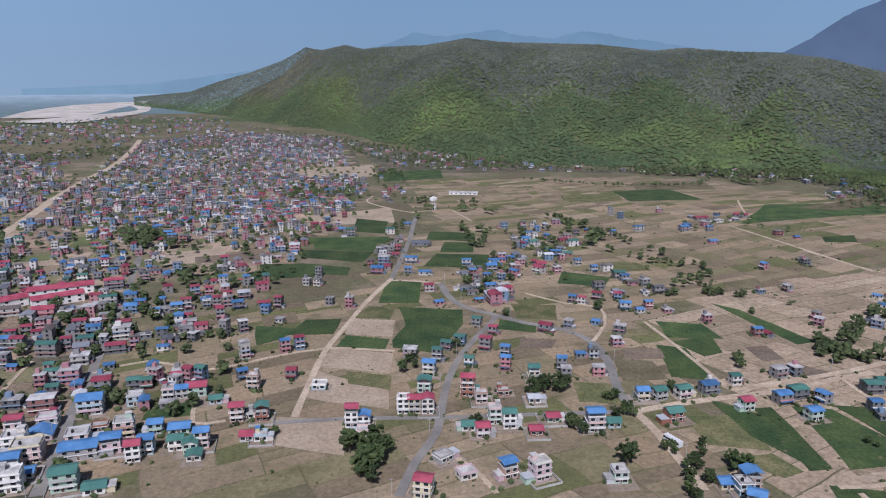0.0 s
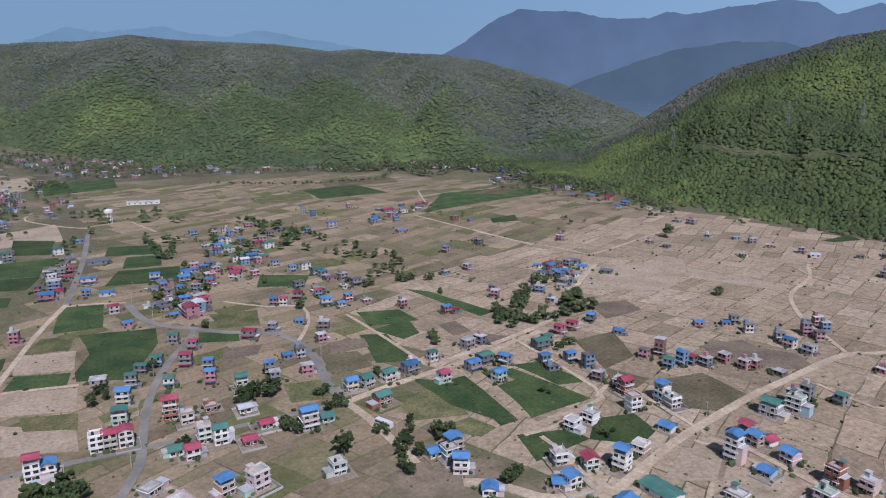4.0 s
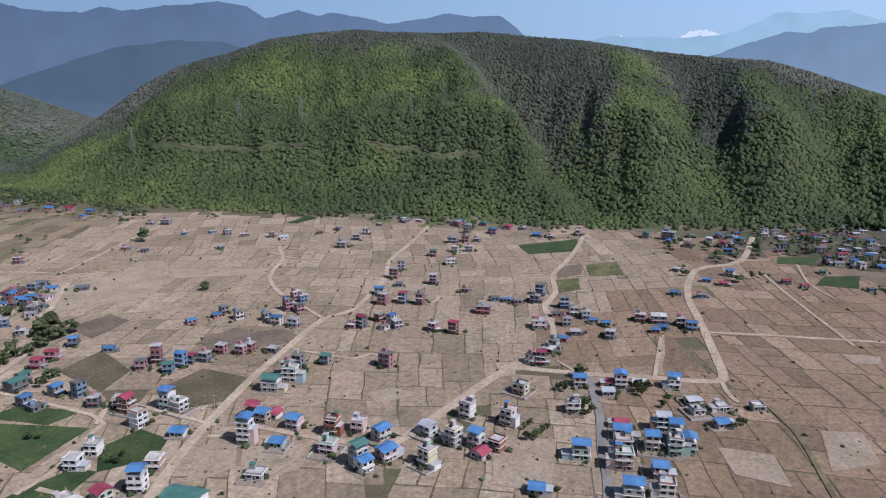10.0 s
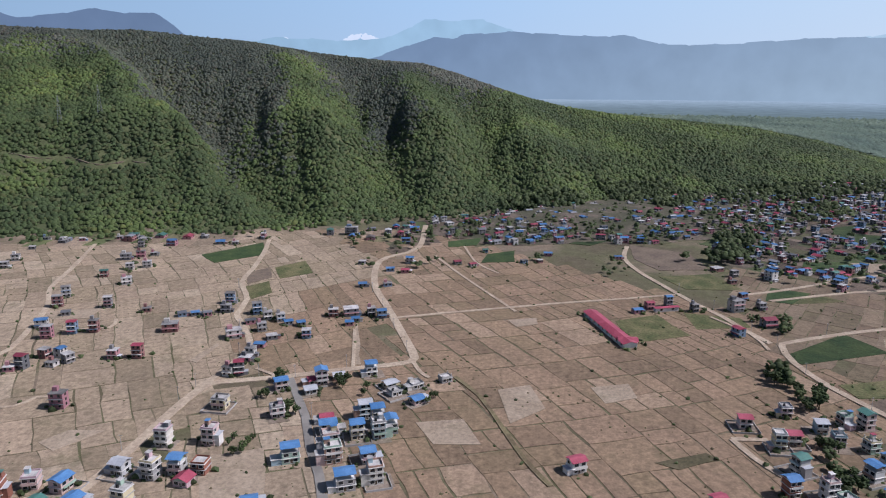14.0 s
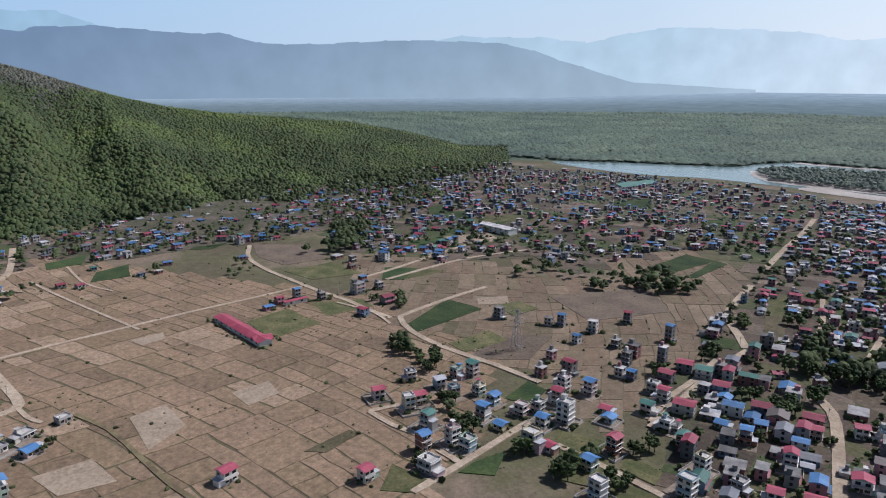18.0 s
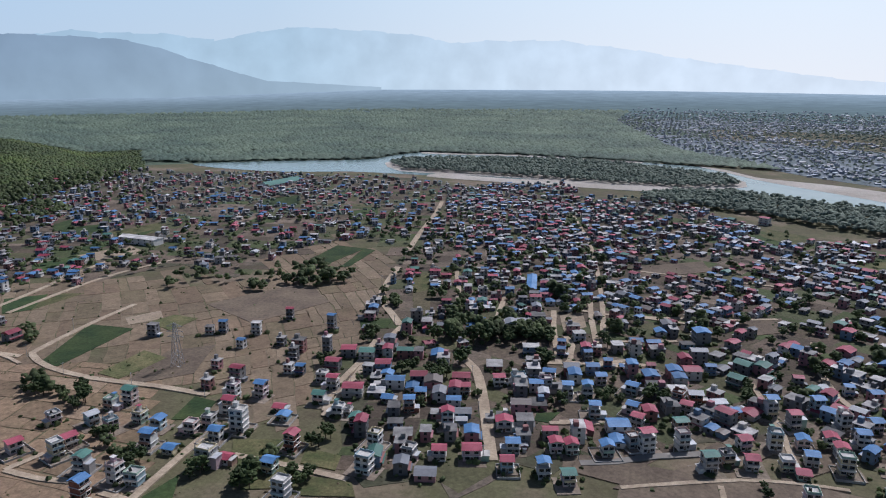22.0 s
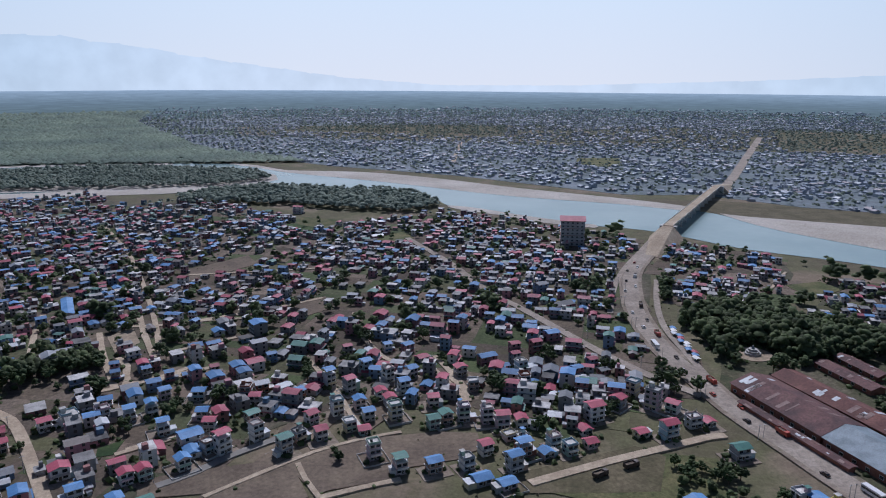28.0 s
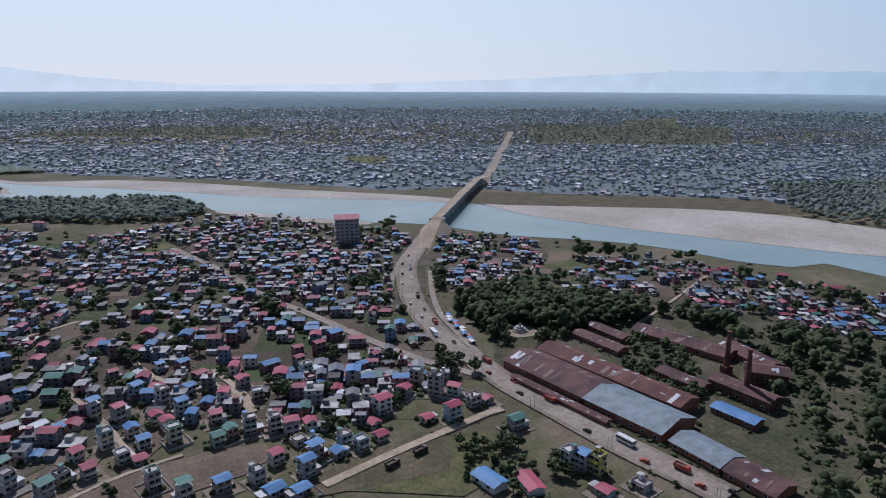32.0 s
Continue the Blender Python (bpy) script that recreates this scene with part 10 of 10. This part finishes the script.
def hill_track(az0, az1):
    """A bare track cut level across the near hill."""
    rows = []
    for az in np.arange(az0, az1, 0.2):
        a = math.radians(az)
        q = np.arange(740, 1400, 3.0)
        z = height(q * math.sin(a), q * math.cos(a))
        r = float(q[np.argmax(z > track_level(az))])
        w = 0.2 + 2.2 * abs(math.sin(az * 2.7) * math.sin(az * 0.9))
        rows.append([((r + d) * math.sin(a), (r + d) * math.cos(a), float(track_level(az)) + 0.8 + 0.12 * d) for d in (-w - 1, w)])
    b = Mesh()
    for (p, q), (u, s) in zip(rows, rows[1:]):
        b.hexa([(c[0], c[1], c[2] - 4) for c in (p, u, s, q)], [p, u, s, q])
    tagged(new("track", b.make("track", [M["dark"]])), "bare earth track cut across the wooded hill", "road", kind="structure")


hill_track(44, 55)
hill_track(60, 69)
forest("near_hill_forest", HILL_B, 28, 127, 1560, 3.6, 81, 4.2, 8.6, "bright green sal forest on the near hill", DOME, (M["forest"], M["forest_dry"]))
forest("far_hill_forest", HILL_A, -23, 44, 4400, 7.0, 83, 7.5, 12.5, "green forest on the long hill", CAP, (M["forest2"], M["forest2_dry"]))


def plain_forest():
    az, r, rs = polar(92, 205, 1150, 2900, 6.6, 91)
    x, y = r * np.sin(np.radians(az)), r * np.cos(np.radians(az))
    t = np.array(HILL_B, float)
    ok = ~inside(Z_CITY, x, y) & ~inside(outline(RIVER), x, y) & (rs.rand(len(r)) < np.interp(r, [1150, 1900, 2500, 2900], [1, 0.85, 0.5, 0.15]))
    ok &= ((az < 127) & (r > np.interp(az, t[:, 0], t[:, 2]) + 40) & (height(x, y) < np.interp(az, [92, 100, 112, 127], [10, 30, 70, 90]))) | ((az >= 127) & (r > 1250))
    ok &= ~inside([(1100, -600), (1100, -800), (300, -1250), (100, -1250), (-100, -700), (400, -500)], x, y)
    x, y, r = x[ok], y[ok], r[ok]
    h = (7 + 6 * rs.rand(len(x))) * (0.7 + r / 4000)
    v, f = lumps(np.stack([x, y, height(x, y) + h * 0.4], -1), h * 0.52, 0.42 + 0.4 * rs.rand(len(x)), 92, CAP, 0.2)
    tagged(new("plain_forest", array_mesh("plain_forest", v, f, [M["plain"]], None, True)), "wide flat forest beyond the river", "forest", kind="stuff")


plain_forest()


# ---------------------------------------------------------------- dry paddies
def ragged(quad):
    """Edges that wander as hand-made bunds do; neighbours wander alike."""
    out = []
    for (ax, ay), (bx, by) in zip(quad, quad[1:] + quad[:1]):
        n = max(1, int(math.hypot(bx - ax, by - ay) / 7))
        for i in range(n):
            x, y = ax + (bx - ax) * i / n, ay + (by - ay) * i / n
            out.append((x + 0.3 * math.sin(y * 0.31 + x * 0.11) + 0.3 * math.sin(y * 0.93), y + 0.3 * math.sin(x * 0.29 - y * 0.13) + 0.3 * math.sin(x * 0.97)))
    return out


def paddies(poly, angle, size, aspect, seed, gap=1.0):
    """A patchwork of dry plots divided by narrow bunds, from splitting the land again and again."""
    rs = random.Random(seed)
    xs, ys = [p[0] for p in poly], [p[1] for p in poly]
    cx, cy = sum(xs) / len(xs), sum(ys) / len(ys)
    reach = max(math.hypot(x - cx, y - cy) for x, y in poly)
    ca, sa = math.cos(radians(angle)), math.sin(radians(angle))
    out = []

    def split(u0, v0, u1, v1):
        du, dv = u1 - u0, v1 - v0
        if du * dv > size * rs.uniform(0.5, 2.4):
            t = rs.uniform(0.36, 0.64)
            if du > dv * aspect * rs.uniform(0.75, 1.4):
                split(u0, v0, u0 + du * t, v1)
                split(u0 + du * t, v0, u1, v1)
            else:
                split(u0, v0, u1, v0 + dv * t)
                split(u0, v0 + dv * t, u1, v1)
            return
        g = [gap * rs.choice((0.12, 0.16, 0.22, 0.30, 0.46)) for _ in range(4)]
        quad = []
        for p, q in ((u0 + g[0], v0 + g[1]), (u1 - g[2], v0 + g[1]), (u1 - g[2], v1 - g[3]), (u0 + g[0], v1 - g[3])):
            bend = 9.0 * math.sin(p * 0.013 + seed) + 5.0 * math.sin(q * 0.024 + p * 0.008)
            sway = 9.0 * math.sin(q * 0.015 + seed * 2) + 4.0 * math.sin(p * 0.02)
            quad.append((cx + (p + sway) * ca - (q + bend) * sa, cy + (p + sway) * sa + (q + bend) * ca))
        quad = ragged(quad)
        mx, my = sum(p[0] for p in quad) / len(quad), sum(p[1] for p in quad) / len(quad)
        if inside(poly, mx, my) and float(height(mx, my)) < 0.2 and float(height(mx * 1.02, my * 1.02)) < 0.6:
            out.append((math.hypot(mx, my), quad))

    split(-reach, -reach, reach, reach)
    return out


PADDY_B = [(-210, 400), (-60, 480), (0, 700), (-60, 1050), (300, 1080), (520, 880), (560, 640), (160, 470), (120, 260), (40, 200), (-140, 240)]
PADDY_C = [(440, -200), (560, -250), (470, -330), (390, -370), (420, -520), (330, -480), (240, -330), (200, -210), (300, -220)]
PADDY_N = [(160, 470), (560, 640), (676, 370), (704, 110), (660, 30), (360, 20), (330, 100), (170, 120), (150, 120), (120, 260)]
PADDY_S = [(704, 110), (680, -15), (440, -200), (300, -220), (190, -120), (170, 0), (150, 120), (170, 120), (330, 100), (360, 20), (660, 30)]
plots = [(*p, 0.16) for p in paddies(PADDY_N, 27, 430, 1.9, 3, 1.2)] + [(*p, 0.172) for p in paddies(PADDY_S, 18, 330, 1.7, 6, 1.5)]
plots += [(*p, 0.135) for p in paddies(PADDY_B, 25, 420, 2.4, 4)] + [(*p, 0.199) for p in paddies(PADDY_C, -38, 300, 2.6, 5)]
plots.sort(key=lambda p: p[0])
fields = tagged(new("paddy_fields"), "patchwork of dry brown paddy plots divided by bunds", "fields", kind="structure")


def plot_mesh(quads):
    b = Mesh()
    for q, z in quads:
        b.hexa([(x, y, -0.1) for x, y in q], [(x, y, z) for x, y in q])
    return b


near_plots = [p for p in plots if p[2] in (0.16, 0.172)][:280]
near_keys = {id(p[1]) for p in near_plots}
for _r, _q, _z in near_plots:
    mx, my = sum(p[0] for p in _q) / len(_q), sum(p[1] for p in _q) / len(_q)
    b = plot_mesh([([(x - mx, y - my) for x, y in _q], _z)])
    part("field_plot", b.make("field_plot", [M["plot_o" if my > 60 + 40 * math.sin(mx * 0.02) else "plot_so"]]), fields, "", pose(mx, my, 0))
for _m, _levels in (("plot", (0.16, 0.172)), ("strip", (0.135,)), ("plot_d", (0.199,))):
    rest = [(q, z) for _r, q, z in plots if z in _levels and id(q) not in near_keys]
    south = [p for p in rest if p[0][0][1] < 60 + 40 * math.sin(p[0][0][0] * 0.02)] if _m == "plot" else []
    for m, some in ((_m, [p for p in rest if p not in south]), ("plot_s", south)):
        if some:
            part("field_plots", plot_mesh(some).make("field_plots", [M[m]]), fields)["kind"] = "stuff"

# yards, gardens and small plots between the houses
for _m, _zones in (("yardplot", ((Z_EAST, 20), (Z_EAST2, 30), (Z_TOWN, 28), (Z_TOWN2, -20), (Z_BANK, -30), (Z_BANK2, -25), (Z_WEST, -22))), ("yardplot_dry", ((Z_LEFT, 15), (Z_LEFT2, 15), (Z_FOOT3, 0)))):
    rest = [(q, 0.184 + 0.002 * k) for k, (zone, a) in enumerate(_zones) for _r, q in paddies(zone, a, 520, 1.7, 40 + k) if _r < 1500]
    tagged(new("yard_plots", plot_mesh(rest).make("yard_plots", [M[_m]])), "small yards, gardens and grass plots between the town houses", "yards", kind="stuff")


def tufts():
    """Weeds, stubble heaps and tufts of grass on the fields and verges nearby."""
    rs = np.random.RandomState(171)
    n = 18000
    az, r = rs.rand(n) * math.radians(250) - math.radians(45), 200 + 420 * rs.rand(n) ** 0.8
    x, y = r * np.sin(az), r * np.cos(az)
    ok = (wobble(x, y, 70, 8) + 0.8 * (rs.rand(n) - 0.5) > 0.3) & (height(x, y) < 0.1) & ~inside(outline(RIVER), x, y)
    x, y = x[ok], y[ok]
    free = np.array([ON_ROAD.free(a, b, 0.3) and BUILT.free(a, b, 0.0) for a, b in zip(x, y)])
    x, y = x[free], y[free]
    s = 0.22 + 0.75 * rs.rand(len(x)) ** 3
    v, f = lumps(np.stack([x, y, 0.18 + s * 0.15], -1), s, 0.55 + 0.3 * rs.rand(len(x)), 172, OCT, 0.45)
    tagged(new("grass_tufts", array_mesh("grass_tufts", v, f, [M["tuft"]])), "dry and green weed tufts scattered on fields and verges", "grass", kind="stuff")


tufts()
shrubs()
_a = np.array(SHRUBS)
_v, _f = lumps(np.stack([_a[:, 0], _a[:, 1], _a[:, 2] * 0.35], -1), _a[:, 2] * 0.6, np.full(len(_a), 0.8), 99, None, 0.45)
tagged(new("shrubs", array_mesh("shrubs", _v, _f, [M["leaf_i"]])), "low green bushes in yards and along bunds", "bushes", kind="stuff")


# ---------------------------------------------------------------- vehicles
def wheel_mesh(r):
    b = Mesh()
    ring = [(r * math.cos(0.5236 * i), r * math.sin(0.5236 * i)) for i in range(12)]
    b.hexa([(x, -0.13, z) for x, z in ring], [(x, 0.13, z) for x, z in ring])
    return b.make("wheel", [M["rubber"]])


WHEEL_S, WHEEL_L = wheel_mesh(0.33), wheel_mesh(0.5)


def car(x, y, rot, mat, label):
    root = new("car")
    root.matrix_basis = pose(x, y, ROAD_TOP, 0, 0, rot)
    tagged(root, label, "car", group="traffic on the road")
    b = Mesh()
    prof = [(-2.0, 0.3), (2.0, 0.3), (2.05, 0.75), (1.2, 0.9), (-1.95, 0.95)]
    b.hexa([(px, 0.82, pz) for px, pz in prof], [(px, -0.82, pz) for px, pz in prof])
    part("body", b.make("body", [mat]), root)
    b = Mesh()
    b.hexa([(-1.7, -0.74, 0.92), (1.0, -0.74, 0.92), (1.0, 0.74, 0.92), (-1.7, 0.74, 0.92)], [(-1.4, -0.62, 1.46), (0.4, -0.62, 1.46), (0.4, 0.62, 1.46), (-1.4, 0.62, 1.46)])
    cabin = part("cabin", b.make("cabin", [M["glass"]]), root)
    b = Mesh()
    b.box(-1.42, -0.63, 1.46, 0.42, 0.63, 1.52)
    part("roof", b.make("roof", [mat]), cabin)
    for px in (-1.25, 1.3):
        for py in (-0.78, 0.78):
            part("wheel", WHEEL_S, root, "", pose(px, py, 0.33))


def truck(x, y, rot, mat, label, bus=False):
    root = new("bus" if bus else "truck")
    root.matrix_basis = pose(x, y, ROAD_TOP, 0, 0, rot)
    tagged(root, label, "bus" if bus else "truck", group="traffic on the road")
    b = Mesh()
    if bus:
        b.box(-4.4, -1.2, 0.45, 4.4, 1.2, 2.9)
        part("body", b.make("body", [mat]), root)
        b = Mesh()
        b.box(-4.2, -1.23, 1.5, 4.43, 1.23, 2.35)
        part("window_band", b.make("window_band", [M["glass"]]), root)
    else:
        b.box(-3.4, -1.15, 0.85, 1.3, 1.15, 1.0)
        b.v, b.f, b.m = [], [], []
        b.ring(-3.4, -1.15, 1.3, 1.15, 0.85, 2.4, 0.1)
        part("cargo_bed", b.make("cargo_bed", [mat]), root)
        b = Mesh()
        b.box(-3.35, -1.1, 0.7, 1.25, 1.1, 1.9)
        part("load", b.make("load", [M["dark"]]), root, "dark earth load")
        b = Mesh()
        b.hexa([(1.45, -1.1, 0.5), (3.3, -1.1, 0.5), (3.3, 1.1, 0.5), (1.45, 1.1, 0.5)], [(1.45, -1.05, 2.5), (2.9, -1.05, 2.5), (2.9, 1.05, 2.5), (1.45, 1.05, 2.5)])
        part("cab", b.make("cab", [mat]), root)
    for px in (-2.3, 2.3):
        for py in (-1.0, 1.0):
            part("wheel", WHEEL_L, root, "", pose(px, py, 0.5))


ROAD_TOP = 0.75
_line = ROADS[[i for i, (l, w) in enumerate(ROADS) if abs(w - 5.5) < 0.01][-1]][0]
_rs = random.Random(12)
_kinds = [("paint_white", "small white car on the dusty road"), ("paint_red", "small red car on the dusty road"), ("paint_dark", "dark small car on the dusty road")]
for _k in range(26):
    _i = int((_k + 0.5) * (len(_line) - 8) / 26)
    _p, _q = _line[_i], _line[_i + 1]
    _d = (_q - _p) / np.hypot(*(_q - _p))
    _side = 1 if _k % 2 else -1
    _off = _rs.uniform(1.5, 4.2) * _side
    _x, _y = _p[0] - _d[1] * _off, _p[1] + _d[0] * _off
    _rot = math.degrees(math.atan2(_d[1], _d[0])) + (0 if _side > 0 else 180)
    if _k % 4 == 2:
        truck(_x, _y, _rot, M[_rs.choice(("paint_red", "paint_dark", "paint_white"))], "loaded truck on the dusty highway")
    elif _k % 9 == 4:
        truck(_x, _y, _rot, M["paint_white"], "white bus on the dusty highway", True)
    else:
        _m, _l = _rs.choice(_kinds)
        car(_x, _y, _rot, M[_m], _l)
ROAD_TOP = 0.4
truck(-86, -236, 205, M["paint_dark"], "dark parked dump truck on the rough ground")
truck(-100, -241, 200, M["paint_dark"], "dark parked dump truck beside the track")
ROAD_TOP = 0.62
truck(96, 270, 118, M["paint_white"], "white bus on the village road", True)


# ---------------------------------------------------------------- poles along the roads
def pole_meshes():
    b = Mesh()
    b.tube(0, 0, -0.3, 7.5, 0.14, 0.09, 6)
    s = b.make("shaft", [M["concrete"]])
    b = Mesh()
    b.box(-0.9, -0.06, 6.9, 0.9, 0.06, 7.02)
    return s, b.make("crossarm", [M["steel"]])


SHAFT, ARM = pole_meshes()
_n = 0
for _line, _w in ROADS:
    if _w < 1.9 or _n > 90:
        continue
    _last = None
    for _p, _q in zip(_line, _line[1:]):
        if math.hypot(*_p) > 520 or (_last is not None and np.hypot(*(_p - _last)) < 38):
            continue
        _last = _p
        _d = (_q - _p) / (np.hypot(*(_q - _p)) + 1e-6)
        _x, _y = _p[0] - _d[1] * (_w + 0.8), _p[1] + _d[0] * (_w + 0.8)
        if not BUILT.free(_x, _y, 0.2, 0.8):
            continue
        _root = new("utility_pole")
        _root.matrix_basis = pose(_x, _y, 0, 0, 0, math.degrees(math.atan2(_d[1], _d[0])) + 90)
        tagged(_root, "slim grey concrete power pole beside the road", "pole", group="utility poles")
        part("shaft", SHAFT, _root)
        part("crossarm", ARM, _root)
        _n += 1


# ---------------------------------------------------------------- clouds behind the far ridge
def cloud(az0, az1, el, seed):
    rs = np.random.RandomState(seed)
    n = 170
    t = rs.rand(n)
    az = np.radians(az0 + (az1 - az0) * t)
    e = np.radians(el * (0.55 + 0.45 * np.sin(np.pi * t)) * (0.55 + 0.45 * rs.rand(n)))
    r = 4955.0
    c = np.stack([r * np.sin(az), r * np.cos(az), 150 + r * np.tan(e)], -1)
    v, f = lumps(c, 9 + 17 * rs.rand(n), np.full(n, 0.75), seed, None, 0.12)
    tagged(new("cloud", array_mesh("cloud", v, f, [M["cloud"]], None, True)), "small white cumulus cloud behind the far ridge", "cloud", kind="structure")


cloud(77.5, 81.0, 2.7, 5)
cloud(82.6, 87.5, 3.1, 6)
